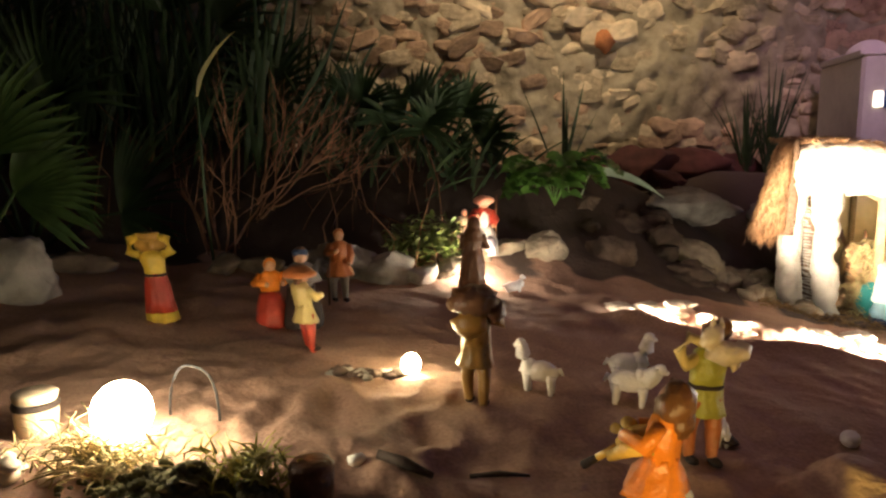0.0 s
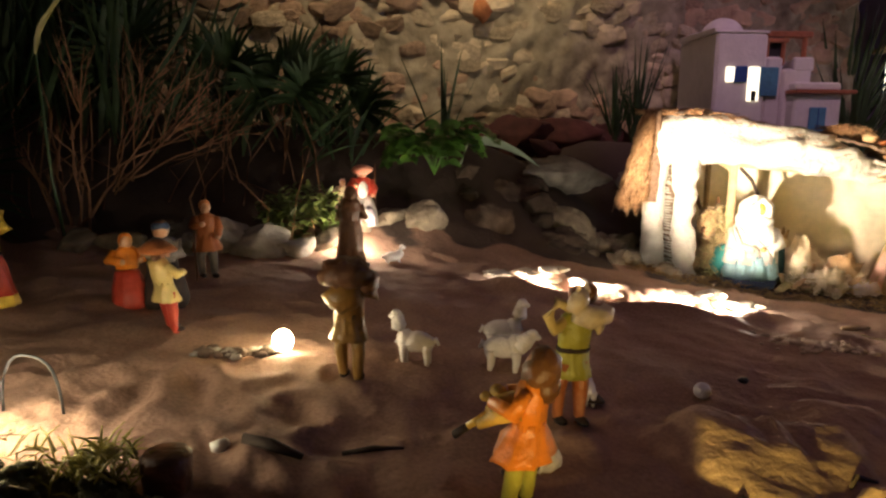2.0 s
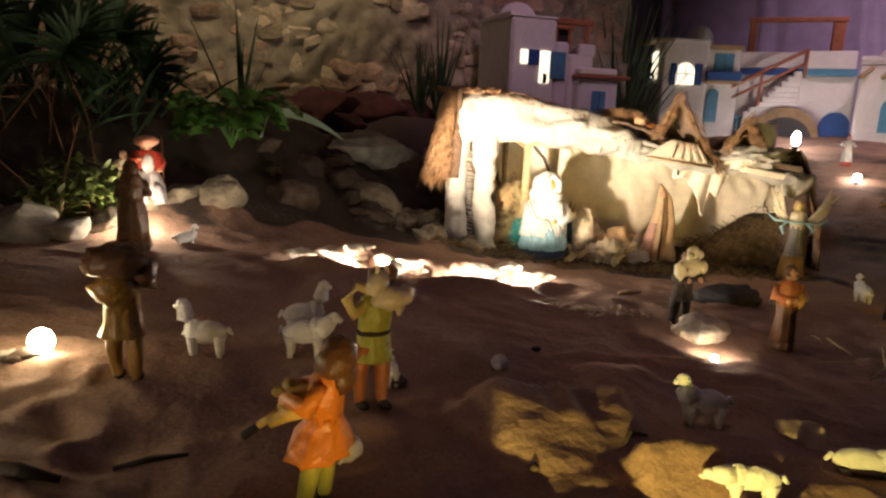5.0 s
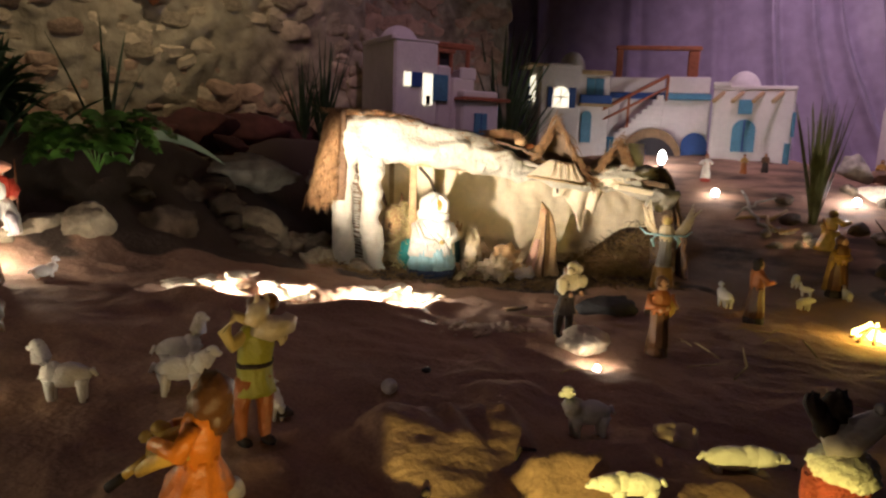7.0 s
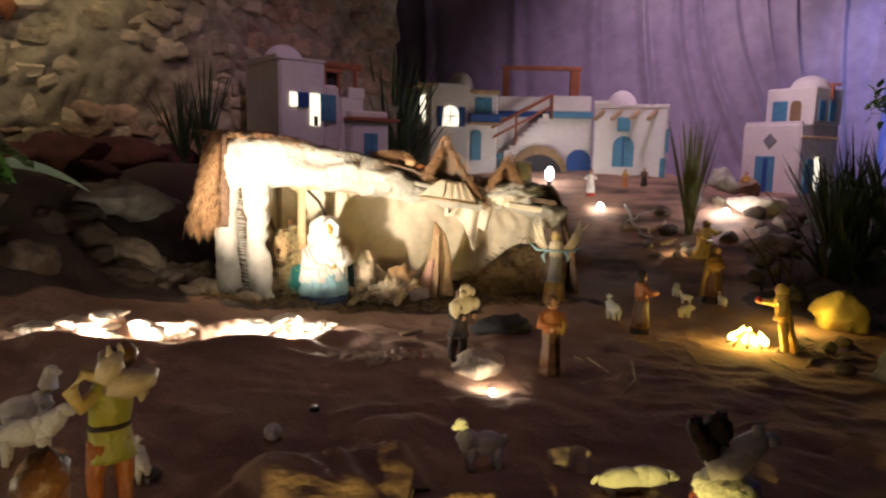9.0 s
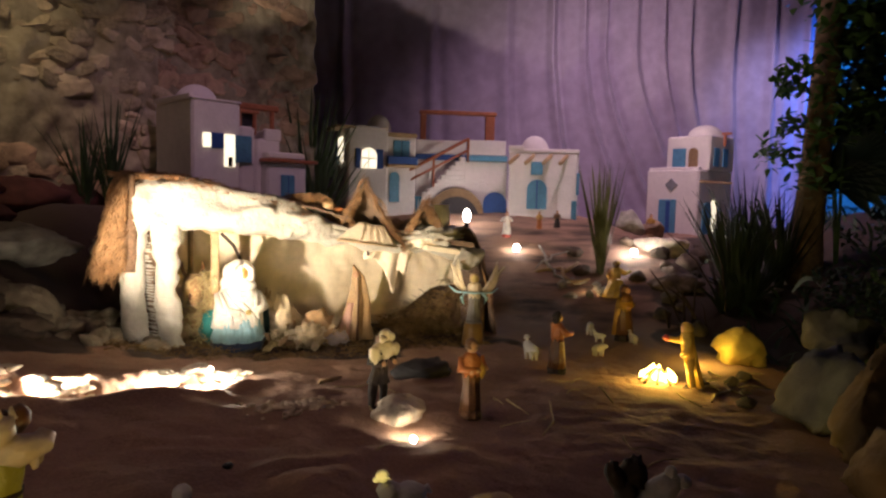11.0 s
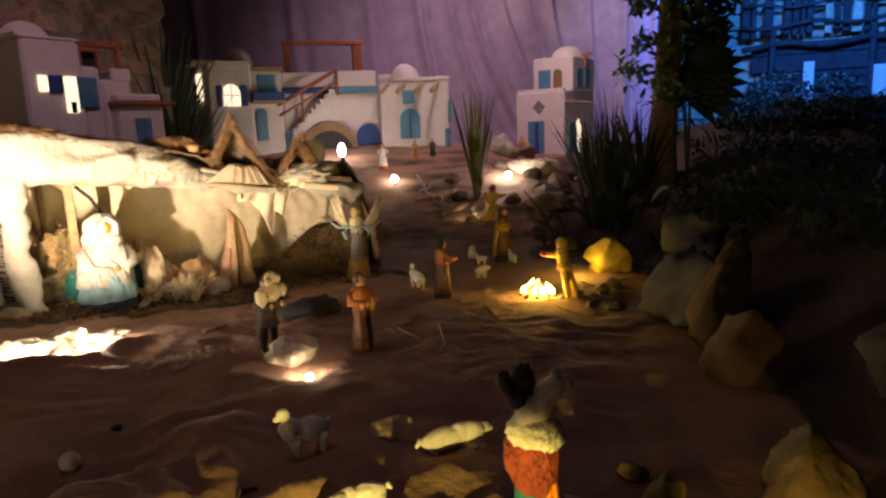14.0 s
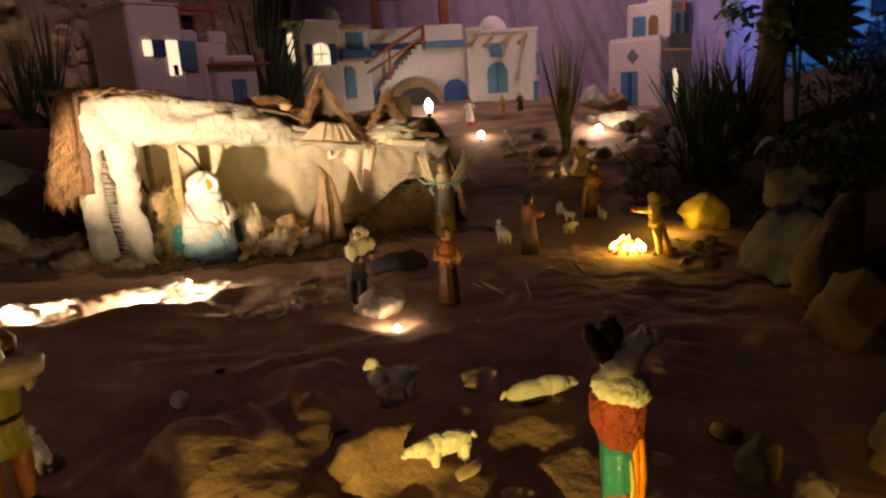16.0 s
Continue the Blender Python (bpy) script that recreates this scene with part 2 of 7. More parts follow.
class Shape:
    """Collects pieces, each with a material, into one mesh."""

    def __init__(self):
        self.v, self.f, self.m, self.mats = [], [], [], []

    def slot(self, mat):
        if mat not in self.mats:
            self.mats.append(mat)
        return self.mats.index(mat)

    def rings(self, rings, mat, closed=True, cap=True):
        n, base, s = len(rings[0]), len(self.v), self.slot(mat)
        for r in rings:
            self.v += [tuple(p) for p in r]
        for a in range(len(rings) - 1):
            for b in range(n if closed else n - 1):
                c = (b + 1) % n
                self.f.append((base + a * n + b, base + a * n + c, base + (a + 1) * n + c, base + (a + 1) * n + b))
                self.m.append(s)
        if cap and closed:
            self.f += [tuple(base + i for i in reversed(range(n))), tuple(base + (len(rings) - 1) * n + i for i in range(n))]
            self.m += [s, s]
        return self

    def tube(self, pts, radii, mat, n=8, flat=1.0, wob=0.0, up=(0, 0, 1)):
        pts = [Vector(p) for p in pts]
        if not hasattr(radii, "__len__"):
            radii = [radii] * len(pts)
        rings = []
        for i, p in enumerate(pts):
            d = (pts[min(i + 1, len(pts) - 1)] - pts[max(i - 1, 0)]).normalized()
            ref = Vector(up) if abs(d.dot(Vector(up))) < 0.95 else Vector((1, 0.1, 0))
            a = d.cross(ref).normalized()
            b = a.cross(d)
            ring = []
            for k in range(n):
                w = 2 * math.pi * k / n
                r = radii[i]
                q = p + a * (r * math.cos(w)) + b * (r * flat * math.sin(w))
                if wob:
                    q += (q - p).normalized() * wob * noise.noise(q * (2.2 / max(r, 0.004)))
                ring.append(q)
            rings.append(ring)
        return self.rings(rings, mat)

    def ell(self, c, r, mat, n=10, rough=0.0, freq=1.0, turn=None, seed=0.0):
        c, rings = Vector(c), []
        for i in range(n // 2 + 2):
            th = math.pi * min(max(i / (n // 2 + 1), 0.02), 0.98)
            ring = []
            for k in range(n):
                w = 2 * math.pi * k / n
                d = Vector((math.sin(th) * math.cos(w), math.sin(th) * math.sin(w), -math.cos(th)))
                s = 1 + rough * noise.noise(d * freq + Vector((seed, seed * 1.7, -seed)))
                q = Vector((d.x * r[0], d.y * r[1], d.z * r[2])) * s
                ring.append(c + (turn @ q if turn else q))
            rings.append(ring)
        return self.rings(rings, mat)

    def lathe(self, prof, mat, n=18, folds=0.0, k=7, lean=(0, 0), turn=0.0):
        rings = []
        for z, rx, ry, *off in prof:
            ox, oy = off if off else (0, 0)
            ring = []
            for i in range(n):
                w = 2 * math.pi * i / n
                s = 1 + folds * math.cos(k * w + turn) * (1 if rx > 0.05 else 0.5)
                ring.append((ox + lean[0] * z + rx * s * math.cos(w), oy + lean[1] * z + ry * s * math.sin(w), z))
            rings.append(ring)
        return self.rings(rings, mat)

    def box(self, lo, hi, mat, bevel=0.0):
        (x0, y0, z0), (x1, y1, z1) = lo, hi
        b = min(bevel, (x1 - x0) / 3, (y1 - y0) / 3, (z1 - z0) / 3)
        rings = []
        for z, i in ((z0, b), (z0 + b, 0), (z1 - b, 0), (z1, b)) if b else ((z0, 0), (z1, 0)):
            c = i + b
            a0, a1, b0, b1 = x0 + i, x1 - i, y0 + i, y1 - i
            rings.append([(a0 + b, b0, z), (a1 - b, b0, z), (a1, b0 + b, z), (a1, b1 - b, z), (a1 - b, b1, z), (a0 + b, b1, z), (a0, b1 - b, z), (a0, b0 + b, z)]
                         if b else [(a0, b0, z), (a1, b0, z), (a1, b1, z), (a0, b1, z)])
        return self.rings(rings, mat)

    def data(self, name, smooth=True):
        me = bpy.data.meshes.new(name)
        me.from_pydata([tuple(p) for p in self.v], [], self.f)
        for mat in self.mats:
            me.materials.append(mat)
        me.polygons.foreach_set("material_index", self.m)
        me.polygons.foreach_set("use_smooth", [smooth] * len(me.polygons))
        me.update()
        return me


def thing(name, shape, m, label, category, group="", kind="", smooth=True):
    ob = new(name, shape.data(name, smooth) if shape else None)
    ob.matrix_world = m
    return tagged(ob, label, category, group, kind)


def part(name, shape, parent, label="", smooth=True, at=None):
    ob = new(name, shape if isinstance(shape, bpy.types.Mesh) else shape.data(name, smooth))
    ob.parent = parent
    if at is not None:
        ob.matrix_local = at
    return tagged(ob, label)


def sst(a, b, u):
    t = min(max((u - a) / (b - a), 0.0), 1.0)
    return t * t * (3 - 2 * t)


def base(x, y):
    """Height of the sand without its ripples."""
    p = -0.086 * min(x, 2.4) + 0.0186 * y - 0.004
    z = p + 0.45 * sst(3.0, 4.9, 0.85 * x + 0.5 * y)
    z += 0.32 * sst(0, 0.8, y - 1.85 - 0.35 * max(x - 0.3, 0)) * sst(1.6, 0.6, x)
    z -= 0.07 * math.exp(-((x - 1.5) ** 2 + (y - 1.95) ** 2) / 0.35)
    w = 0.447 * (x - 1.13) + 0.894 * (y - 2.13)
    z += max(0.38 * sst(0.34, 0.85, w) * sst(3.3, 2.5, x) * sst(0.6, 1.3, x) - max(z - p, 0), 0)
    q = 0.287 * (x - 0.9) - 0.958 * y
    z += 0.40 * sst(-0.02, 0.9, q) * (1 - 0.75 * sst(3.4, 5.2, x))
    return z - 0.125 * sst(0.0, 0.6, 0.8 * (x - 4.2) - 0.6 * (y - 2.1)) * sst(0.6, 1.1, y)


TRENCH = ((0.40, 1.64), (0.54, 1.50), (0.72, 1.44), (0.92, 1.40), (1.20, 1.53))


def trench(x, y):
    """Distance from the trench's line, positive on its far side, and how far along it."""
    best = (9.0, 0.0)
    for i in range(len(TRENCH) - 1):
        (ax, ay), (bx, by) = TRENCH[i], TRENCH[i + 1]
        dx, dy = bx - ax, by - ay
        u = min(max(((x - ax) * dx + (y - ay) * dy) / (dx * dx + dy * dy), 0), 1)
        d = math.hypot(x - ax - u * dx, y - ay - u * dy)
        if d < abs(best[0]):
            best = (d if dx * (y - ay) - dy * (x - ax) > 0 else -d, i + u)
    return best


# ridges placed to cut the front spot's light into patches and shadows
CRESTS = (((0.575, 0.580), (0.672, 0.542), 0.041, 0.05), ((0.74, 0.50), (0.82, 0.455), 0.008, 0.05), ((0.29, 0.535), (0.405, 0.560), 0.011, 0.04), ((0.12, 0.53), (0.27, 0.55), 0.012, 0.05),
          ((0.49, 0.815), (0.61, 0.785), 0.020, 0.15), ((0.61, 0.785), (0.70, 0.74), 0.018, 0.12), ((0.415, 0.750), (0.535, 0.802), 0.015, 0.09), ((0.29, 0.750), (0.345, 0.735), 0.010, 0.05), ((0.72, 0.40), (0.78, 0.37), 0.008, 0.04),
          ((0.725, 0.865), (0.83, 0.835), 0.012, 0.09), ((0.16, 0.77), (0.21, 0.76), 0.006, 0.05), ((0.38, 0.79), (0.46, 0.845), 0.008, 0.03))


def crest(x, y, a, b, h, front):
    """A low ridge from a to b that rises gently from the front edge and breaks off steeply behind."""
    dx, dy = b[0] - a[0], b[1] - a[1]
    ln = math.hypot(dx, dy)
    u = ((x - a[0]) * dx + (y - a[1]) * dy) / (ln * ln)
    d = (dx * (y - a[1]) - dy * (x - a[0])) / ln + 0.008 * noise.noise(Vector((x * 22, y * 22, 7)))
    if not -0.3 < u < 1.3 or not -2.2 * front < d < 0.05:
        return 0.0
    return h * sst(-0.16, 0.08, u) * sst(1.16, 0.92, u) * (math.exp(-(d / front) ** 2) if d < 0 else math.exp(-(d / 0.010) ** 2))


def ground(x, y):
    z = base(x, y)
    if 0.1 < x < 1.6 and 1.1 < y < 2.0:
        d, u = trench(x, y)
        e = sst(0, 0.5, u) * sst(4, 3.4, u)
        z += e * (0.020 * (1 + 0.8 * noise.noise(Vector((x * 7, y * 7, 3)))) * math.exp(-((d + 0.035) / 0.028) ** 2) - 0.038 * math.exp(-((d - 0.03) / 0.034) ** 2) * (1 + 0.5 * noise.noise(Vector((x * 14, y * 14, 2)))) + 0.016 * math.exp(-((d - 0.115) / 0.042) ** 2) * (0.8 + 0.9 * noise.noise(Vector((x * 9, y * 9, 6)))))
        z += 0.013 * e * math.exp(-((d - 0.09) / 0.06) ** 2) * (1 - 2.4 * abs(noise.noise(Vector((x * 28, y * 40, 1)))))
        z += 0.030 * math.exp(-((x - 0.57) / 0.055) ** 2 - ((y - 1.60) / 0.04) ** 2) + 0.012 * math.exp(-((x - 0.90) / 0.10) ** 2 - ((y - 1.55) / 0.05) ** 2)
    z -= 0.030 * math.exp(-((x - 1.085) / 0.040) ** 2 - ((y - 0.905) / 0.032) ** 2)
    p = Vector((x, y, 0))
    z += 0.010 * noise.noise(p * 5.5) + 0.0065 * noise.noise(p * 11 + Vector((3, 1, 0))) + 0.0032 * noise.noise(p * 30)
    z += 0.006 * (1 - 2 * abs(noise.noise(Vector((x * 9 + y * 4, y * 9, 5)))))
    if -0.5 < x < 0.1 and 0.5 < y < 1.1:
        z += 0.012 * (1 - 2 * abs(noise.noise(Vector((x * 16, y * 13, 8))))) * sst(-0.5, -0.3, x) * sst(0.1, -0.05, x) * sst(1.1, 0.9, y)
    if 0.1 < x < 1.1 and 0.2 < y < 0.95:
        z += 0.006 * noise.noise(Vector((x * 8, y * 8, 9))) * sst(0.1, 0.3, x) * sst(1.1, 0.9, x) * sst(0.95, 0.75, y)
        z += sum(crest(x, y, *c) for c in CRESTS)
    return z


def on(x, y, dz=0.0, yaw=0.0):
    return pose(x, y, ground(x, y) + dz, 0, 0, yaw)


# ---------------- ground and room ----------------


def steps(lo, a, b, hi, fine, coarse):
    out, v = [], lo
    while v < hi:
        out.append(v)
        v += fine if a <= v < b else coarse
    return out + [hi]


def make_ground():
    xs, ys = steps(-3.0, -0.8, 2.3, 9.3, 0.0085, 0.05), steps(-2.4, 0.3, 2.4, 6.0, 0.0085, 0.05)
    s = Shape()
    nx = len(xs)
    s.v = [(x, y, ground(x, y)) for y in ys for x in xs]
    s.f = [(j * nx + i, j * nx + i + 1, (j + 1) * nx + i + 1, (j + 1) * nx + i) for j in range(len(ys) - 1) for i in range(nx - 1)]
    s.slot(SAND)
    s.m = [0] * len(s.f)
    ob = thing("ground", s, Matrix(), "rumpled brown sand over a low mound and hollows", "sand", kind="structure")
    att = ob.data.attributes.new("earth", "FLOAT", "POINT")
    vals = []
    for x, y, _ in s.v:
        n = 0.16 * noise.noise(Vector((x * 6, y * 6, 1)))
        w = 0.447 * (x - 1.13) + 0.894 * (y - 2.13)
        # last term darkens the village sand to offset the flood's brightness
        e = max(sst(-0.24, -0.08, w + n) * sst(0.9, 1.05, x) * sst(2.45, 2.2, x), sst(0.03, 0.16, 0.287 * (x - 0.9) - 0.958 * y + n),
                sst(1.75, 1.95, y + 2 * n) * sst(0.0, -0.2, x), sst(1.96, 2.14, y + n) * sst(1.25, 1.1, x), sst(0.0, 0.15, 1.22 + 0.22 * (x - 3) - y + n) * sst(2.6, 2.9, x), 0.44 * sst(2.3, 2.9, x))
        vals.append(e)
    att.data.foreach_set("value", vals)


make_ground()


def room():
    s = Shape().box((-3.0, 6.0, -0.8), (9.3, 6.12, 2.6), ROOMWALL)
    thing("wall_back", s, Matrix(), "dark plain plastered wall of the room", "wall", kind="structure", smooth=False)
    s = Shape().box((-3.0, -2.5, -0.8), (9.3, -2.4, 2.6), ROOMWALL)
    thing("wall_south", s, Matrix(), "dark plain plastered wall of the room", "wall", kind="structure", smooth=False)
    s = Shape().box((-3.1, -2.5, -0.8), (-3.0, 6.12, 2.6), ROOMWALL)
    thing("wall_west", s, Matrix(), "dark plain plastered wall of the room", "wall", kind="structure", smooth=False)
    s = Shape().box((-3.1, -2.5, 2.6), (9.5, 6.12, 2.7), ROOMWALL)
    thing("ceiling", s, Matrix(), "dark plain ceiling over the display", "ceiling", kind="structure", smooth=False)


room()
# ---------------- rocks ----------------


def rock_mesh(name, r, mat, seed, n=16, rough=0.45, freq=1.6):
    rnd = random.Random(seed)
    s = Shape().ell((0, 0, 0), r, mat, n, rough, freq, seed=seed * 3.1)
    planes = []
    for _ in range(10):
        d = Vector((rnd.uniform(-1, 1), rnd.uniform(-1, 1), rnd.uniform(-0.5, 1))).normalized()
        planes.append((d, rnd.uniform(0.5, 0.88)))
    out = []
    for p in s.v:
        q = Vector((p[0] / r[0], p[1] / r[1], p[2] / r[2]))
        for d, h in planes:
            k = q.dot(d)
            if k > h:
                q -= d * (k - h) * 0.9
        q *= 1 + 0.13 * noise.noise(q * 3.2 + Vector((seed, 0, 0))) + 0.09 * noise.noise(q * 8) + (0.05 * noise.noise(q * 18) if n > 14 else 0)
        out.append((q.x * r[0], q.y * r[1], q.z * r[2]))
    s.v = out
    return s


def rock(name, x, y, r, mat, seed, label, dz=0.4, turn=(0, 0, 0), n=18, z=None):
    n = n if n < 15 else n + 12
    zz = (ground(x, y) if z is None else z) + r[2] * dz
    return thing(name, rock_mesh(name, r, mat, seed, n), pose(x, y, zz, *turn), label, "rock", smooth=True)


def rocks():
    L = "pale grey boulder resting on the dark slope"
    rock("boulder", 1.00, 2.62, (0.22, 0.13, 0.068), PALEROCK, 3, L, 0.1, (0, 4, -12), 24, z=0.195)
    rock("boulder", 1.33, 2.68, (0.07, 0.07, 0.06), PALEROCK, 4, "small pale grey boulder on the dark slope", 0.2, z=0.16)
    rock("boulder", 0.70, 2.42, (0.10, 0.08, 0.06), BROWNROCK, 5, "grey brown boulder half sunk in the slope", 0.2, z=0.12)
    rock("boulder", 0.90, 2.30, (0.13, 0.075, 0.06), TANROCK, 6, "tan boulder lying aslant on the sandy slope", 0.2, (0, 34, -20), 22, z=0.03)
    rnd = random.Random(5)
    for i in range(44):
        u = rnd.random()
        x, y = 0.94 + 0.2 * u + rnd.uniform(-0.10, 0.10), 2.28 - 0.13 * u + rnd.uniform(-0.12, 0.12)
        r = rnd.uniform(0.018, 0.044)
        rock("stone", x, y, (r * 1.25, r, r * 0.5), TANROCK, 20 + i, "flat tan stone heaped beside the stable", 0.4 + rnd.random(), (rnd.uniform(25, 65), rnd.uniform(-15, 15), rnd.uniform(-50, 20)), 12)
    for i in range(16):
        x, y = rnd.uniform(0.45, 1.0), rnd.uniform(2.12, 2.62)
        r = rnd.uniform(0.035, 0.085)
        rock("boulder", x, y, (r * 1.3, r, r * 0.7), BROWNROCK, 160 + i, "brown boulder half sunk in the slope", 0.15, (rnd.uniform(-20, 20), rnd.uniform(-25, 25), 60 * i), 16)
    rock("rock", 0.33, 2.10, (0.085, 0.06, 0.055), TANROCK, 8, "pale rock on the sand mound", 0.45, (0, 0, 20))
    rock("rock", 0.20, 2.08, (0.075, 0.05, 0.03), TANROCK, 9, "flat pale rock on the sand mound", 0.5, (0, -15, 10))
    rock("rock", 0.12, 2.05, (0.05, 0.05, 0.03), TANROCK, 10, "small pale rock on the sand mound", 0.5)
    for i, (x, y, r) in enumerate(((-0.16, 1.80, 0.075), (-0.26, 1.83, 0.09), (-0.06, 1.83, 0.06), (-0.36, 1.78, 0.06), (-0.48, 1.76, 0.06), (-0.58, 1.70, 0.05), (-0.9, 1.60, 0.06), (0.02, 1.93, 0.05))):
        rock("rock", x, y, (r * 1.5, r, r * 0.62), PALEROCK if i < 4 else ROCK, 40 + i, "rough rock at the foot of the plants", 0.5, (0, 10 * i % 27, 35 * i))
    rock("boulder", -0.90, 1.36, (0.12, 0.10, 0.10), PALEROCK, 50, "pale grey boulder beside the palm", 0.35)
    for i, (x, y, r, z) in enumerate(((0.66, 3.14, (0.20, 0.10, 0.085), 0.35), (0.93, 3.13, (0.23, 0.11, 0.10), 0.37), (1.18, 3.15, (0.25, 0.11, 0.11), 0.38), (1.42, 3.16, (0.16, 0.10, 0.085), 0.37), (1.06, 3.05, (0.12, 0.06, 0.05), 0.32))):
        rock("boulder", x, y, r, REDSTONE, 31 + i, "dark red boulder at the foot of the wall", 0.2, (0, 5 * i - 8, 9 * i - 18), 24, z=z - 0.055)
    # pale chips added so that the lamplit far bank of the trench reads white
    for i in range(46):
        k = rnd.randrange(len(TRENCH) - 1)
        (ax, ay), (bx, by) = TRENCH[k], TRENCH[k + 1]
        u, d = rnd.random(), rnd.uniform(0.05, 0.115)
        ln = math.hypot(bx - ax, by - ay)
        x, y = ax + u * (bx - ax) - d * (by - ay) / ln, ay + u * (by - ay) + d * (bx - ax) / ln
        r = rnd.uniform(0.014, 0.034)
        rock("stone", x, y, (r * 1.7, r, r * 0.30), CREAMROCK, 400 + i, "pale chip added to whiten the lamplit sand", 0.05, (rnd.uniform(4, 22), rnd.uniform(-12, 12), rnd.uniform(-40, 40)), 14)
    # right bank
    B = "large rough boulder in the dark bank"
    rock("boulder", 2.65, 0.675, (0.10, 0.095, 0.095), FIRELITROCK, 60, "round boulder painted yellow as lit by the campfire", 0.55)
    rock("boulder", 2.10, 0.320, (0.28, 0.17, 0.18), GREYBANK, 61, "big grey boulder in the dark bank behind the campfire", 0.35, (0, 6, 20), 26)
    rock("boulder", 2.47, 0.355, (0.11, 0.10, 0.10), GREYBANK, 62, "rounded grey boulder on top of the bank", 1.6, (0, 0, 50), 22)
    rock("boulder", 1.86, 0.205, (0.21, 0.085, 0.085), REDBANK, 63, "long reddish slab of rock leaning on the bank", 0.95, (10, -24, -16), 26)
    rock("boulder", 1.446, 0.120, (0.110, 0.090, 0.088), REDBANK, 64, "broad brown boulder at the edge of the sand", 0.55, (0, 8, -14), 26)
    rock("boulder", 1.00, 0.030, (0.088, 0.060, 0.070), YELLOWBANK, 65, "angular pale boulder lit yellow at the edge of the sand", 0.30, (6, 28, 8), 26)
    rock("boulder", 1.32, -0.13, (0.12, 0.10, 0.09), GREYBANK, 67, B, 0.35, (0, 0, 40), 22)
    rock("rock", 0.845, 0.185, (0.034, 0.026, 0.032), YELLOWBANK, 66, "small pale rock beside the shepherd", 0.4, (0, 12, 60), 20)
    rock("rock", 0.93, 0.235, (0.03, 0.022, 0.015), REDBANK, 70, "flat reddish stone on the sand", 0.3, (0, 0, 20), 20)
    rock("boulder", 2.95, 0.42, (0.09, 0.08, 0.08), BANKROCK, 68, "rough grey boulder on the dark bank", 0.45, (0, 0, 10), 20)
    rock("boulder", 0.82, 0.12, (0.03, 0.025, 0.02), PALEROCK, 69, "small pale stone on the sand", 0.4)
    for i, (x, y, r) in enumerate(((2.42, 0.60, 0.03), (2.25, 0.60, 0.025), (2.02, 0.50, 0.03), (2.30, 0.72, 0.02), (2.16, 0.66, 0.02), (3.2, 1.15, 0.05), (3.05, 0.95, 0.06), (3.4, 1.2, 0.05))):
        rock("stone", x, y, (r * 1.3, r, r * 0.7), BANKROCK, 70 + i, "small stone near the campfire", 0.45, n=10)
    # stones beside the sunken pot lamp and in the foreground
    rock("rock", 1.14, 0.995, (0.080, 0.06, 0.046), CREAMROCK, 80, "rough white rock lit from below by a sunken lamp", 0.28, (0, 0, 25))
    rock("rock", 1.53, 1.25, (0.09, 0.06, 0.04), DARKROCK, 81, "dark flat rock on the sand", 0.4, (0, 0, -25))
    rock("rock", 0.895, 0.592, (0.050, 0.040, 0.026), CRUMB, 83, "flat tan stone half sunk in the sand", -0.25, (0, -8, 20), 24)
    for i in range(11):
        x, y = random.Random(i).uniform(0.55, 0.98), random.Random(i + 50).uniform(0.26, 0.47)
        r = random.Random(i + 90).uniform(0.010, 0.024)
        rock("stone", x, y, (r * 1.5, r, r * 0.42), CRUMB, 90 + i, "flat crumb of tan stone on the sand", 0.15, (8, 0, 47 * i), 12)
    # village slope
    for i, (x, y, r) in enumerate(((3.55, 1.42, 0.05), (3.95, 1.66, 0.05), (3.62, 1.85, 0.05), (3.45, 1.70, 0.05), (3.95, 1.45, 0.06), (4.0, 1.3, 0.08), (3.75, 1.30, 0.06), (3.6, 1.2, 0.07), (4.3, 1.32, 0.08))):
        rock("rock", x, y, (r * 1.3, r, r * 0.75), BROWNROCK, 110 + i, "dark rough rock on the slope below the village", 0.4, (0, 0, 40 * i), 14)


    for i in range(12):
        a = rnd.uniform(0, 6.28)
        r = rnd.uniform(0.012, 0.032)
        rock("stone", 3.25 + 0.11 * math.cos(a), 1.60 + 0.12 * math.sin(a) * rnd.uniform(0.5, 1), (r * 1.3, r, r * 0.8), PALEROCK, 180 + i, "pale stone round the sunken lamp", 0.5, (0, 0, 60 * i), 12)
    rock("boulder", 4.36, 1.80, (0.11, 0.11, 0.10), PALEROCK, 131, "grey boulder before the model house", 0.4, (0, 0, -50), 20)
    rock("boulder", 4.06, 1.50, (0.10, 0.19, 0.075), CREAMROCK, 132, "broad pale boulder behind the white bulb", 0.45, (0, 0, 14), 24)
    rock("boulder", 4.58, 1.72, (0.07, 0.085, 0.10), REDDISH, 133, "pinkish pointed stone leaning on the model house", 0.4, (0, 0, 20), 18)
    rock("boulder", 3.60, 1.25, (0.12, 0.14, 0.055), BROWNROCK, 134, "broad dark boulder on the slope below the bulb", 0.3, (0, 0, 10), 24)
    for i in range(14):
        x = rnd.uniform(3.0, 4.6)
        y = 1.05 + 0.25 * (x - 3.0) + rnd.uniform(-0.16, 0.22)
        r = rnd.uniform(0.02, 0.05)
        rock("stone", x, y, (r * 1.4, r, r * 0.8), BANKROCK if i % 3 else ROCK, 140 + i, "dark stone on the slope below the village", 0.4, (0, 0, 50 * i), 10)


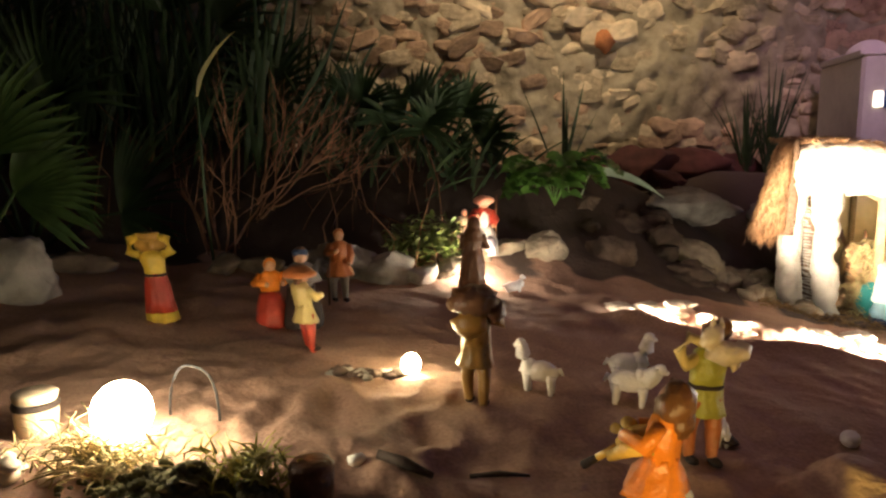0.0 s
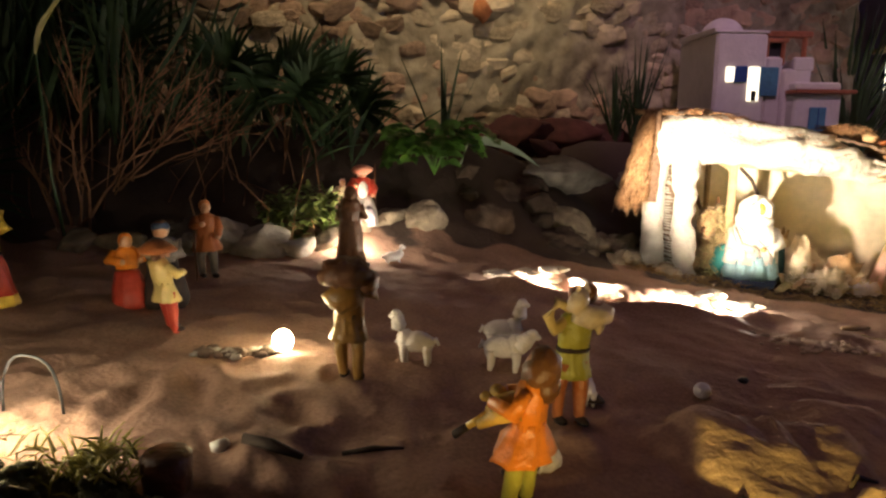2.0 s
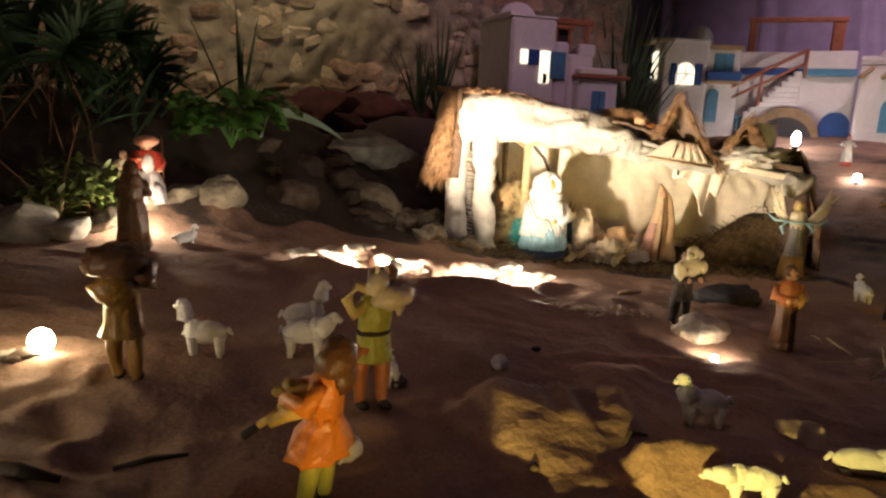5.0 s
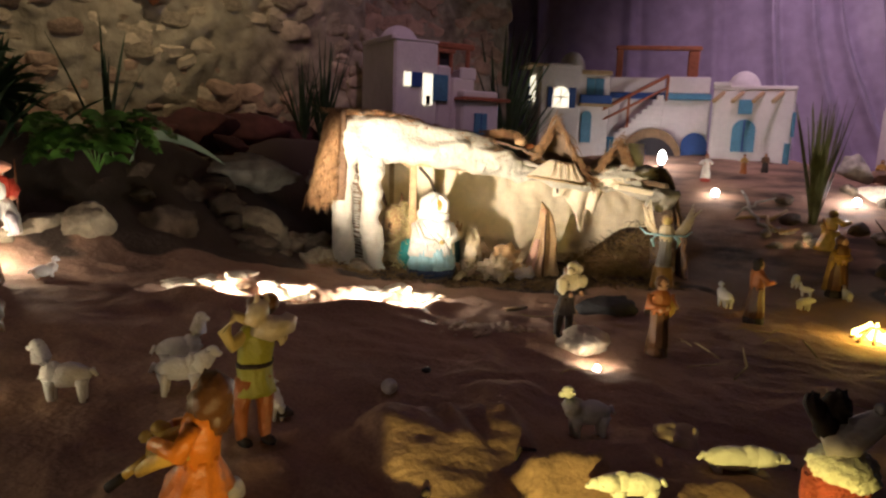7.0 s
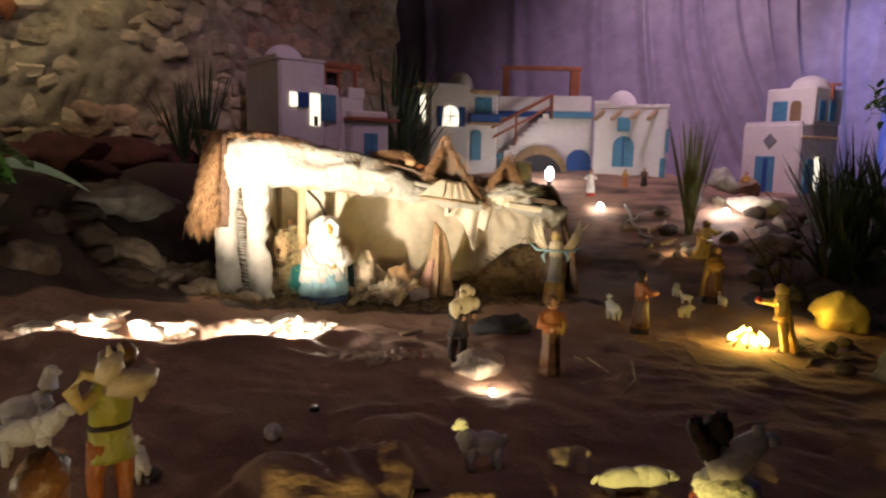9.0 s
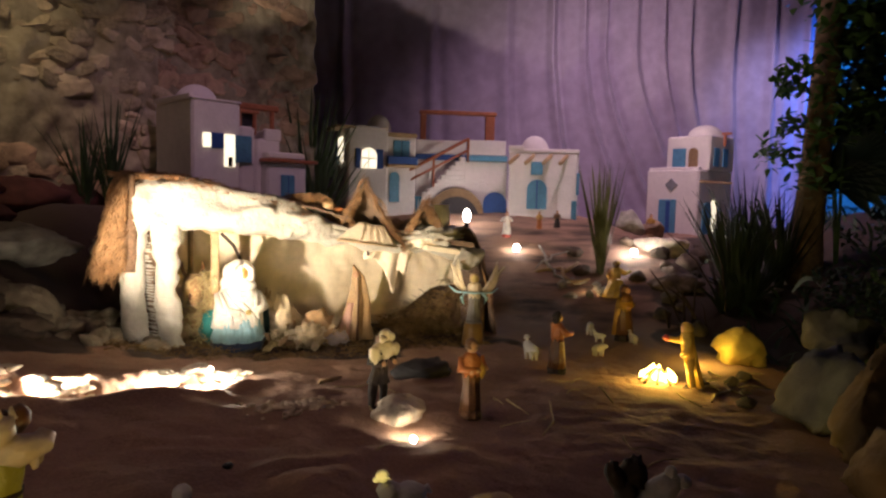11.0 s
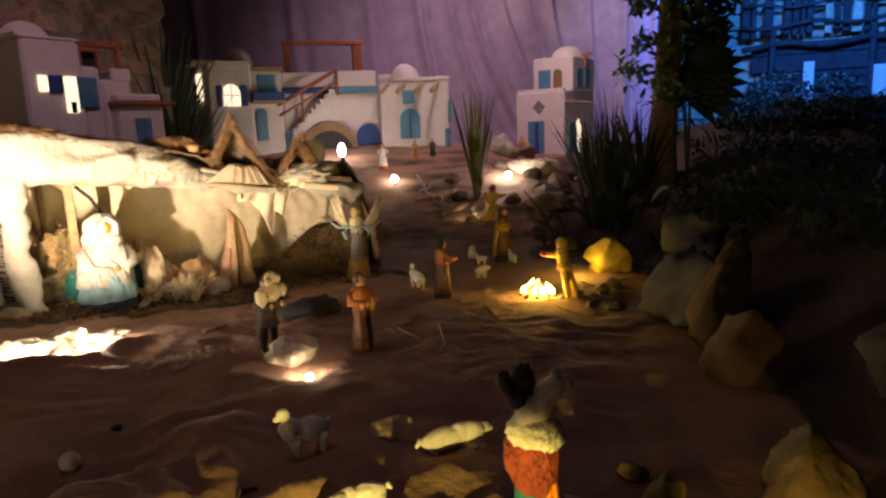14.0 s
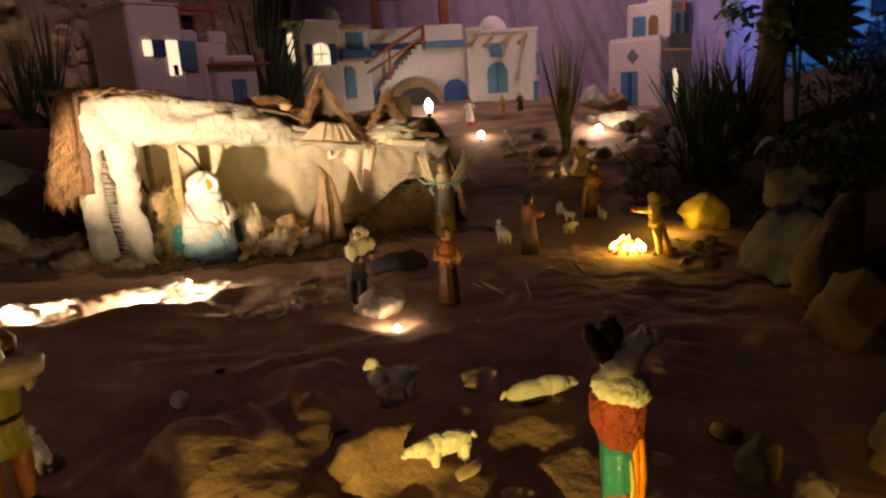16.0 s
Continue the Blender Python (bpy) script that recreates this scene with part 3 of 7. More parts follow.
CREAMROCK = material("cream_rock", (0.66, 0.56, 0.43), 0.95, vary=0.4, scale=30, bump=1.0, bump_scale=60, coarse=14)
TANROCK = material("tan_rock", (0.27, 0.22, 0.155), 0.95, vary=0.45, scale=22, bump=1.0, bump_scale=40, coarse=9)
BROWNROCK = material("brown_rock", (0.10, 0.07, 0.05), 0.95, vary=0.5, scale=22, bump=1.0, bump_scale=40, by_object=0.25, coarse=9)
# the fire's yellow light is put into this rock's colour
FIRELITROCK = material("firelit_rock", (0.50, 0.37, 0.08), 0.9, vary=0.35, scale=18, bump=0.8, bump_scale=35)
GREYBANK = material("grey_bank_rock", (0.095, 0.09, 0.085), 0.95, vary=0.45, scale=14, bump=1.0, bump_scale=30)
REDBANK = material("brown_bank_rock", (0.17, 0.11, 0.05), 0.95, vary=0.45, scale=14, bump=1.0, bump_scale=30)
YELLOWBANK = material("pale_bank_rock", (0.27, 0.22, 0.10), 0.95, vary=0.4, scale=18, bump=1.0, bump_scale=36)
# rock colour darkened so that the bank reads as unlit
BANKROCK = material("darkened_bank_rock", (0.085, 0.066, 0.046), 0.95, vary=0.5, scale=16, bump=1.0, bump_scale=30, by_object=0.2)
DARKROCK = material("dark_rock", (0.05, 0.045, 0.045), 0.8, vary=0.4, scale=30, bump=0.8)
rocks()

# ---------------- backdrop cloth and far blue wall ----------------


def curtain():
    s = Shape()
    a, b = Vector((3.75, 4.75, 0)), Vector((6.95, 1.0, 0))
    d = (b - a).normalized()
    nrm = Vector((d.y, -d.x, 0))
    # each fold falls from its place at the top and swings aside lower down
    folds = ((0.55, 0.02, 0.035, 0.05), (1.30, 0.05, 0.04, 0.04), (1.95, 0.10, 0.05, 0.045), (2.35, 0.30, 0.035, 0.07), (2.62, 0.55, 0.035, 0.06), (2.80, 0.72, 0.03, 0.075), (3.08, 0.80, 0.04, 0.06), (3.32, 0.70, 0.03, 0.075), (3.55, 0.55, 0.035, 0.05), (3.95, 0.10, 0.04, 0.05), (4.30, 0.0, 0.035, 0.06), (4.62, 0.0, 0.03, 0.05))
    rows_ = []
    for j in range(111):
        z = -0.3 + 2.75 * j / 110
        low = max(1.75 - z, 0.0) / 1.75
        row = []
        for i in range(491):
            w = 4.9 * i / 490
            out = 0.03 * noise.noise(Vector((w * 2.2 - 0.8 * z, z * 0.6, 2))) + 0.012 * noise.noise(Vector((w * 9 - 3 * z * low, z * 1.2, 5)))
            for c, swing, width, depth in folds:
                e = (w - c - swing * low ** 1.7) / (width * (1 + 0.6 * low))
                out += depth * (math.exp(-e * e) - 0.6 * math.exp(-(e - 1.7) ** 2))
            row.append(a + d * w + nrm * out + Vector((0, 0, z)))
        rows_.append(row)
    s.rings(rows_, CURTAIN, closed=False)
    ob = thing("backdrop", s, Matrix(), "grey cloth backdrop hanging in soft folds behind the village", "backdrop", kind="structure")
    ob.modifiers.new("thick", "SOLIDIFY").thickness = 0.004


curtain()


def stone_pool(prefix, mat, n, r=(0.5, 0.28, 0.5)):
    """Angular, roughly squared rubble stones."""
    out = []
    for i in range(n):
        st = rock_mesh(prefix, (1, 1, 1), mat, 200 + i, 14, 0.4, 1.5)
        k = 0.5
        st.v = [tuple(r[j] * math.copysign(abs(c) ** k, c) * (1 + 0.16 * noise.noise(Vector(p) * 2.3 + Vector((7 * i, j, 0)))) for j, c in enumerate(p)) for p in st.v]
        out.append(st.data(prefix, False))
    return out


def stone_wall():
    s = Shape()
    rows_ = []
    for j in range(131):
        z = -0.3 + 2.85 * j / 130
        row = []
        for i in range(391):
            x = -3.0 + 5.95 * i / 390
            p = Vector((x, z, 0))
            row.append((x, 3.365 + 0.03 * noise.noise(p * 2.2) + 0.026 * noise.noise(p * 9 + Vector((4, 0, 0))) + 0.014 * noise.noise(p * 24) + 0.02 * abs(noise.noise(p * 6 + Vector((0, 9, 0)))), z))
        rows_.append(row)
    s.rings(rows_, MORTAR, closed=False)
    s.box((-3.0, 3.43, -0.5), (2.95, 3.75, 2.6), MORTAR)
    s.box((2.85, 3.44, -0.5), (2.96, 6.0, 2.6), ROOMWALL)
    wall = thing("wall_north", s, Matrix(), "old rough stone wall of uneven limestone blocks in mortar", "wall", kind="structure")
    return wall


WALL = stone_wall()


def blue_wall():
    s = Shape().box((9.2, -2.4, -0.8), (9.35, 6.0, 2.6), MORTAR)
    w = thing("wall_east", s, Matrix(), "far wall of stone blocks with boarded bays under blue light", "wall", kind="structure", smooth=False)
    rnd = random.Random(12)
    pool = []
    for i in range(5):
        p = Shape().box((-0.5, -0.5, -0.5), (0.5, 0.5, 0.5), STONE, 0.10)
        p.v = [(x, y + 0.12 * noise.noise(Vector((y * 3, z * 3, i * 5))), z + 0.14 * noise.noise(Vector((y * 3, z * 3, i * 5 + 2)))) for x, y, z in p.v]
        pool.append(p.data("block", False))
    z = 0.0
    while z < 2.5:
        h = rnd.uniform(0.09, 0.2)
        y = -1.2
        while y < 1.9:
            wd = h * rnd.uniform(0.9, 2.4)
            if rnd.random() > 0.10:
                part("block", rnd.choice(pool), w, at=Matrix.LocRotScale((9.19 + rnd.uniform(-0.02, 0.02), y + wd / 2, z + h / 2), Euler((rnd.uniform(-0.06, 0.06), 0, 0)), (0.12, wd * 0.96, h * 0.90)))
            y += wd
        z += h
    # dark boarded bay with a pale post in it, below a row of upright slats
    z = 0.30
    while z < 1.18:
        h, x = rnd.uniform(0.08, 0.2), rnd.uniform(8.98, 9.06)
        part("board", Shape().box((x, -1.2, z), (9.13, 0.42 + rnd.uniform(-0.05, 0.12), z + h - 0.004), BAYBOARD, 0.012), w, "dark board of the bay", smooth=False)
        z += h
    y = -1.2
    while y < 0.55:
        wd = rnd.uniform(0.05, 0.11)
        top = rnd.uniform(1.70, 1.80)
        if rnd.random() > 0.25:
            part("slat", Shape().box((9.00 + rnd.uniform(-0.01, 0.02), y, 1.30 + rnd.uniform(-0.03, 0.03)), (9.06, y + wd - 0.015, top), STONE if rnd.random() < 0.22 else BAYBOARD, 0.006), w, "upright slat", smooth=False)
        y += wd
    for z0, h in ((1.18, 0.07), (1.40, 0.05), (1.62, 0.035)):
        pts = [(8.95, -1.2 + 0.18 * i, z0 + 0.03 * math.sin(i * 1.3 + z0 * 9)) for i in range(11)]
        part("rail", Shape().tube(pts, h / 2, BAYBOARD, 8, 1, 0.01), w, "dark sagging rail")
    for y in (-0.75, 0.24):
        part("post", Shape().box((8.93, y, 0.25), (8.98, y + 0.06, 1.36), BAYBOARD, 0.01), w, "dark upright of the bay", smooth=False)
    part("post", Shape().box((8.94, -0.17, 0.40), (9.0, -0.06, 0.98), PLASTER, 0.008), w, "pale upright post", smooth=False)
    for y0, y1, z1 in ((-0.86, -0.74, 0.90), (-1.00, -0.86, 1.02), (-1.2, -1.00, 1.14)):
        part("step", Shape().box((8.90, y0, 0.55), (8.99, y1, z1), PLASTER, 0.008), w, "pale stepped wall", smooth=False)


BAYBOARD = material("dark_bay_board", (0.028, 0.028, 0.032), 0.85, vary=0.6, scale=20, bump=0.5)

# ---------------- houses ----------------


class House:
    def __init__(self, name, x, y, z, yaw, k, label):
        self.ob = thing("model_house", None, pose(x, y, z, 0, 0, yaw), label, "model house", group="model village houses")
        self.k = k

    def box(self, name, x0, x1, y0, y1, z0, z1, mat, bevel=0.006, label="", parent=None):
        k = self.k
        return part(name, Shape().box((x0 * k, y0 * k, z0 * k), (x1 * k, y1 * k, z1 * k), mat, bevel), parent or self.ob, label, smooth=False)

    def dome(self, x, y, z, r, h):
        k, s = self.k, Shape()
        prof = [(z * k - 0.01, r * k, r * k)] + [((z + h * math.sin(a)) * k, r * k * max(math.cos(a), 0.03), r * k * max(math.cos(a), 0.03), x * k, y * k) for a in [i * math.pi / 16 for i in range(9)]]
        prof[0] = (*prof[0], x * k, y * k)
        return part("dome", s.lathe(prof, PLASTER, 24), self.ob, "rounded plaster dome")

    def arch(self, name, x0, x1, z0, z1, mat, y=0.0, depth=0.012, label="", split=False, side=None):
        """A round-topped panel standing proud of the front face (or of the right face, for side)."""
        k, s = self.k, Shape()
        r, n = (x1 - x0) / 2, 12
        cx, zt = (x0 + x1) / 2, z1 - (x1 - x0) / 2
        pts = [(x0, z0), (x1, z0)] + [(cx + r * math.cos(math.pi * i / n), zt + r * math.sin(math.pi * i / n)) for i in range(n + 1)]
        front, back = [], []
        for px, pz in pts:
            if side is None:
                front.append((px * k, y * k - depth, pz * k))
                back.append((px * k, y * k + 0.004, pz * k))
            else:
                front.append((side * k + depth, px * k, pz * k))
                back.append((side * k - 0.004, px * k, pz * k))
        s.rings([back, front], mat)
        ob = part(name, s, self.ob, label, smooth=False)
        if split:
            w = (x1 - x0) * 0.04
            part("seam", Shape().box(((cx - w) * k, y * k - depth - 0.003, z0 * k), ((cx + w) * k, y * k - depth + 0.002, (z1 - 1) * k), BLUEDARK), ob, smooth=False)
        return ob

    def panel(self, name, x0, x1, z0, z1, mat, y=0.0, depth=0.010, label="", parent=None):
        k = self.k
        return part(name, Shape().box((x0 * k, y * k - depth, z0 * k), (x1 * k, y * k + 0.004, z1 * k), mat, 0.003), parent or self.ob, label, smooth=False)


# near-black paint stands for the shade inside the pergola and archway
SHADEPAINT = material("painted_shade", (0.03, 0.025, 0.03), 0.9, vary=0.3)


def house_a():
    h = House("a", 1.775, 2.862, 0.285, -6, 0.00288, "white plaster model house with a dome, lit windows and blue shutters")
    h.box("wall", 3, 88, 0, 140, 0, 184, PLASTER, 0.012)
    h.box("parapet", 2, 89, -1, 8, 183, 187, PLASTER, 0.004)
    h.box("parapet", 2, 10, 8, 140, 183, 193, PLASTER, 0.004)
    h.dome(40, 62, 182, 35, 33)
    h.box("wall", 88, 116, 2, 140, 0, 148, PLASTER, 0.010)
    h.box("roof_rail", 86, 166, 6, 20, 178, 188, REDWOOD, label="red brown pergola beam")
    h.box("roof_rail", 86, 162, 66, 76, 178, 188, REDWOOD, label="red brown pergola beam")
    for x in (88, 151):
        h.box("post", x, x + 7, 8, 16, 140, 180, REDWOOD)
        h.box("post", x, x + 7, 68, 75, 140, 180, REDWOOD)
    h.box("wall", 92, 156, 78, 84, 146, 180, SHADEPAINT, 0.004, "dark panel painting the shade under the pergola")
    h.box("wall", 116, 164, 0, 110, 0, 129, PLASTER, 0.010)
    h.box("parapet", 133, 166, -1, 9, 126, 147, PLASTER, 0.006)
    h.box("parapet", 157, 165, 9, 100, 126, 147, PLASTER, 0.006)
    h.box("wall", 125, 204, -22, 60, 0, 89, PLASTER, 0.010, "low annexe")
    h.box("roof_slab", 122, 224, -30, 64, 89, 95, REDWOOD, 0.004, "thin red brown roof slab")
    h.box("parapet", 127, 203, -20, 56, 94, 107, PLASTER, 0.008)
    d = h.panel("door", 151, 178, 30, 68, BLUEPAINT, y=-22, label="blue door")
    h.panel("seam", 164, 165.5, 31, 67, BLUEDARK, y=-22, depth=0.0125, parent=d)
    h.panel("window", 21, 34, 108, 131, WINDOWGLOW, label="small lit window")
    h.panel("shutter", 34, 56, 107, 132, BLUEDARK)
    h.panel("window", 58, 76, 78, 131, WINDOWGLOW, label="tall lit window")
    h.panel("shutter", 76, 107, 86, 131, BLUEPAINT)
    h.box("figure_shadow", 63, 71, -4.5, -3, 78, 94, BLACK)


def house_b():
    h = House("b", 3.12, 3.28, 0.22, -28, 0.0037, "white plaster model house with small dome and lit arched window")
    h.box("wall", 8, 84, 0, 85, 0, 166, PLASTER, 0.012)
    h.box("parapet", -14, 22, -3, 88, 164, 169, WOOD, 0.004, "ochre painted roof edge")
    h.box("parapet", 22, 85, -1, 7, 163, 170, PLASTER, 0.005)
    h.dome(78, 40, 165, 24, 31)
    h.arch("window", 31, 61, 95, 130, WINDOWGLOW, label="lit arched window")
    for x in (45, 31):
        h.panel("glazing_bar", x, x + 2, 96, 128, PLASTER, depth=0.014)
    h.panel("glazing_bar", 32, 60, 111, 113, PLASTER, depth=0.0145)
    h.panel("shutter", 22, 31, 94, 129, BLUEDARK)
    h.panel("shutter", 61, 74, 94, 129, BLUEDARK)
    h.box("wall", 84, 142, 10, 80, 0, 156, PLASTER, 0.010)
    h.box("parapet", 84, 143, 6, 14, 154, 162, WOOD, 0.004, "ochre painted roof edge")
    h.panel("shutter", 97, 112, 118, 148, BLUEPAINT, y=10, label="blue upper shutter")
    h.panel("shutter", 113, 129, 118, 148, BLUEPAINT, y=10, label="blue upper shutter")
    h.box("balcony", 81, 140, -8, 10, 103, 118, BLUEDARK, 0.004, "blue painted balcony")
    h.box("balcony_slab", 80, 142, -10, 10, 98, 103, WOOD, 0.003, "ochre balcony floor")
    h.arch("door", 90, 109, 34, 90, BLUEPAINT, y=10, label="blue arched door")
    part("window", Shape().box((8 * h.k - 0.012, 30 * h.k, 105 * h.k), (8 * h.k + 0.002, 55 * h.k, 150 * h.k), WINDOWGLOW), h.ob, "lit side window", smooth=False)
    part("shutter", Shape().box((8 * h.k - 0.014, 56 * h.k, 102 * h.k), (8 * h.k + 0.002, 74 * h.k, 152 * h.k), BLUEDARK), h.ob, smooth=False)


def house_c():
    h = House("c", 3.66, 3.10, 0.20, -46, 0.00387, "wide white plaster model house with roof terrace and outside stair")
    h.box("wall", -4, 166, 0, 90, 0, 117, PLASTER, 0.010)
    h.box("parapet", -4, 88, 0, 8, 126, 152, PLASTER, 0.006)
    h.box("parapet", 90, 162, -4, 8, 126, 154, PLASTER, 0.006)
    h.box("stripe", -4, 89, -3, 90, 116, 126, BLUEDARK, 0.003, "blue painted band")
    h.box("stripe", 89, 165, -6, 90, 116, 126, BLUEPAINT, 0.003, "blue painted band")
    for x, w in ((6, 11), (128, 18)):
        h.box("post", x, x + w, 30, 38, 127, 202, REDWOOD, 0.005)
    h.box("beam", 4, 149, 28, 40, 202, 209, REDWOOD, 0.004, "orange brown terrace beam")
    n = 9
    for i in range(n):
        x = 8 + 8.4 * i
        h.box("stair_step", x, 86, -16, -2, 48 + 8.2 * i, 56.2 + 8.2 * i, PLASTER, 0.003)
    h.box("stair_base", 8, 86, -16, -2, 0, 48, PLASTER, 0.004)
    for z0, z1, r in ((84, 154, 3.0), (66, 134, 2.2)):
        s = Shape().tube([(-36 * h.k, -18 * h.k, z0 * h.k), (90 * h.k, -18 * h.k, z1 * h.k)], r * h.k, REDWOOD, 8)
        part("handrail", s, h.ob, "red brown stair rail")
    for x, z0, z1 in ((-34, 20, 86), (28, 66, 120), (90, 112, 155)):
        h.box("post", x - 2, x + 2, -20, -16, z0, z1, REDWOOD, 0.002)
    h.arch("arch", 20, 121, -10, 66, BROWNARCH, y=-17, depth=0.02, label="wide brown painted archway")
    h.arch("arch", 29, 112, -12, 50, SHADEPAINT, y=-18, depth=0.024, label="dark panel painting the shade inside the archway")
    h.arch("door", 122, 165, -4, 60, BLUEDARK, y=-3, label="deep blue arched door")
    for i in range(7):
        h.panel("baluster", -22 + 6.4 * i, -18.4 + 6.4 * i, 18, 48, BLUEPAINT, y=-10)
    h.panel("rail", -23, 22, 44, 49, BLUEPAINT, y=-10, depth=0.014)


def house_d():
    h = House("d", 3.98, 2.535, 0.25, -60, 0.00391, "white plaster model house with dome, roof beams and blue arched door")
    h.box("wall", -2, 119, 0, 100, -10, 118, PLASTER, 0.012)
    h.box("parapet", -3, 120, -1, 8, 116, 123, PLASTER, 0.005)
    h.box("parapet", -3, 24, -2, 8, 122, 129, PLASTER, 0.004)
    h.dome(42, 45, 117, 27, 33)
    for x in (14, 42, 72, 100):
        s = Shape().tube([(x * h.k, 4 * h.k, 113 * h.k), ((x - 8) * h.k, -12 * h.k, 104 * h.k), ((x - 14) * h.k, -22 * h.k, 97 * h.k)], 3.6 * h.k, WOOD, 8)
        part("roof_beam", s, h.ob, "round pale wooden beam end")
    h.panel("window", 37, 58, 78, 101, BLUEPAINT, label="small blue shutter")
    h.arch("door", 31, 66, 18, 70, BLUEPAINT, split=True, label="blue arched double door")
    part("shutter", Shape().box((116 * h.k, -14 * h.k, 44 * h.k), (120.5 * h.k, 16 * h.k, 82 * h.k), BLUEPAINT, 0.003), h.ob, "blue shutter standing open", smooth=False)
    h.panel("door", 109, 118, -6, 34, BLUEPAINT, label="narrow blue door")


def house_e():
    h = House("e", 5.20, 1.665, 0.125, -103, 0.00470, "two-storey white plaster model house with dome and blue door")
    h.box("wall", -88, 8, 0, 105, -30, 110, PLASTER, 0.012)
    h.box("parapet", -86, 6, 2, 10, 109, 114, PLASTER, 0.004)
    h.box("wall", -66, 12, 22, 100, 109, 166, PLASTER, 0.010)
    h.dome(-18, 58, 166, 28, 20)
    d = h.panel("door", -62, -30, 2, 61, BLUEPAINT, label="blue double door with one leaf ajar")
    h.panel("seam", -48, -40, 2, 58, BLUEDARK, depth=0.013, parent=d)
    s = Shape()
    c, r = Vector((-40 * h.k, -0.004, 85 * h.k)), 11 * h.k
    s.rings([[c + Vector((0, e, -r)), c + Vector((r, e, 0)), c + Vector((0, e, r)), c + Vector((-r, e, 0))] for e in (0.008, -0.006)], GREYTILE)
    part("ornament", s, h.ob, "grey diamond tile", smooth=False)
    h.panel("shutter", -54, -30, 114, 146, BLUEPAINT, y=22, label="blue upper shutter")
    h.arch("door", -24, -8, 110, 146, BROWNARCH, y=22, label="brown arched balcony door")
    for y0 in (34, 62):
        part("shutter", Shape().box((11 * h.k, y0 * h.k, 116 * h.k), (13.5 * h.k, (y0 + 16) * h.k, 146 * h.k), BLUEPAINT, 0.003), h.ob, "blue side shutter", smooth=False)
    h.arch("door", 14, 40, 2, 58, BLUEPAINT, side=8, label="blue arched side door")
    h.arch("window", 42, 56, 4, 62, WINDOWGLOW, side=8, depth=0.006, label="glowing side doorway")
    for y in (4, 18, 32, 46, 60, 74, 88):
        s = Shape().tube([(2 * h.k, y * h.k, 92 * h.k), (17 * h.k, y * h.k, 90 * h.k)], 2.0 * h.k, WOOD, 8)
        part("roof_beam", s, h.ob)
    h.box("post", 13, 17, 60, 64, 150, 172, REDWOOD, 0.003)
    h.box("roof_rail", 10, 26, 58, 64, 168, 172, REDWOOD, 0.003)


GREYTILE = material("grey_tile", (0.22, 0.22, 0.25), 0.6, vary=0.25, scale=60)
house_a()
house_b()
house_c()
house_d()
house_e()

# ---------------- stable ----------------
SO, SU, SV = Vector((1.13, 2.13, 0)), Vector((0.894, -0.447, 0)), Vector((0.447, 0.894, 0))
STABLE = Matrix(((SU.x, SV.x, 0, SO.x), (SU.y, SV.y, 0, SO.y), (0, 0, 1, 0), (0, 0, 0, 1)))


def strands(name, pts, mat, label, category, m=None, r=0.0012, parent=None):
    """Many thin three-sided stalks; pts yields (start, end, bend)."""
    s = Shape()
    for a, b, c in pts:
        a, b, c = Vector(a), Vector(b), Vector(c)
        s.tube([a, (a + b) / 2 + c, b], [r, r, r * 0.5], mat, 3)
    if parent:
        return part(name, s, parent, label)
    return thing(name, s, m or Matrix(), label, category, kind="stuff")


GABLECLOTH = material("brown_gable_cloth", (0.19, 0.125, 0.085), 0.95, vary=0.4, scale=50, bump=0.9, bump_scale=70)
ROOFCLOTH = material("tan_roof_cloth", (0.52, 0.40, 0.28), 0.9, vary=0.4, scale=40, bump=0.8, bump_scale=60)


DRAPE = material("brown_drape", (0.11, 0.07, 0.05), 0.95, vary=0.4, scale=50, bump=0.8, bump_scale=80)


def crumple(q, a=0.012, seed=0.0):
    """How far crumpled plaster-soaked cloth stands out at q."""
    v = Vector((seed, 1.7 * seed, -seed))
    return a * (0.8 * noise.noise(q * 8 + v) + 0.8 * (1 - 2.6 * abs(noise.noise(Vector((q.x * 7 + q.z * 8, q.y * 14, q.z * 19 - q.x * 5)) + v))) + 0.35 * noise.noise(q * 34 + v))


def crumpled_roll(path, mat, v0=0.04, flat=0.8, amp=0.012, seed=0.0, n=26, cuts=7):
    fine = []
    for a, b in zip(path, path[1:]):
        for i in range(cuts):
            fine.append([a[j] + (b[j] - a[j]) * i / cuts for j in range(3)])
    fine.append(list(path[-1]))
    s = Shape().tube([(u, v0, z) for u, z, r in fine], [r for *_, r in fine], mat, n, flat, 0.0, up=(0, 1, 0))
    mid = [Vector((u, v0, z)) for u, z, r in fine]
    out = []
    for i, p in enumerate(s.v):
        q, c = Vector(p), mid[i // n]
        out.append(q + (q - c).normalized() * crumple(q, amp, seed))
    s.v = out
    return s


def sheet(rows_, mat, name, st, label, thick=0.006):
    ob = part(name, Shape().rings(rows_, mat, closed=False), st, label)
    # the low reddish band puts the wall's redder light into stone colour
    ob.modifiers.new("thick", "SOLIDIFY").thickness = thick
    return ob


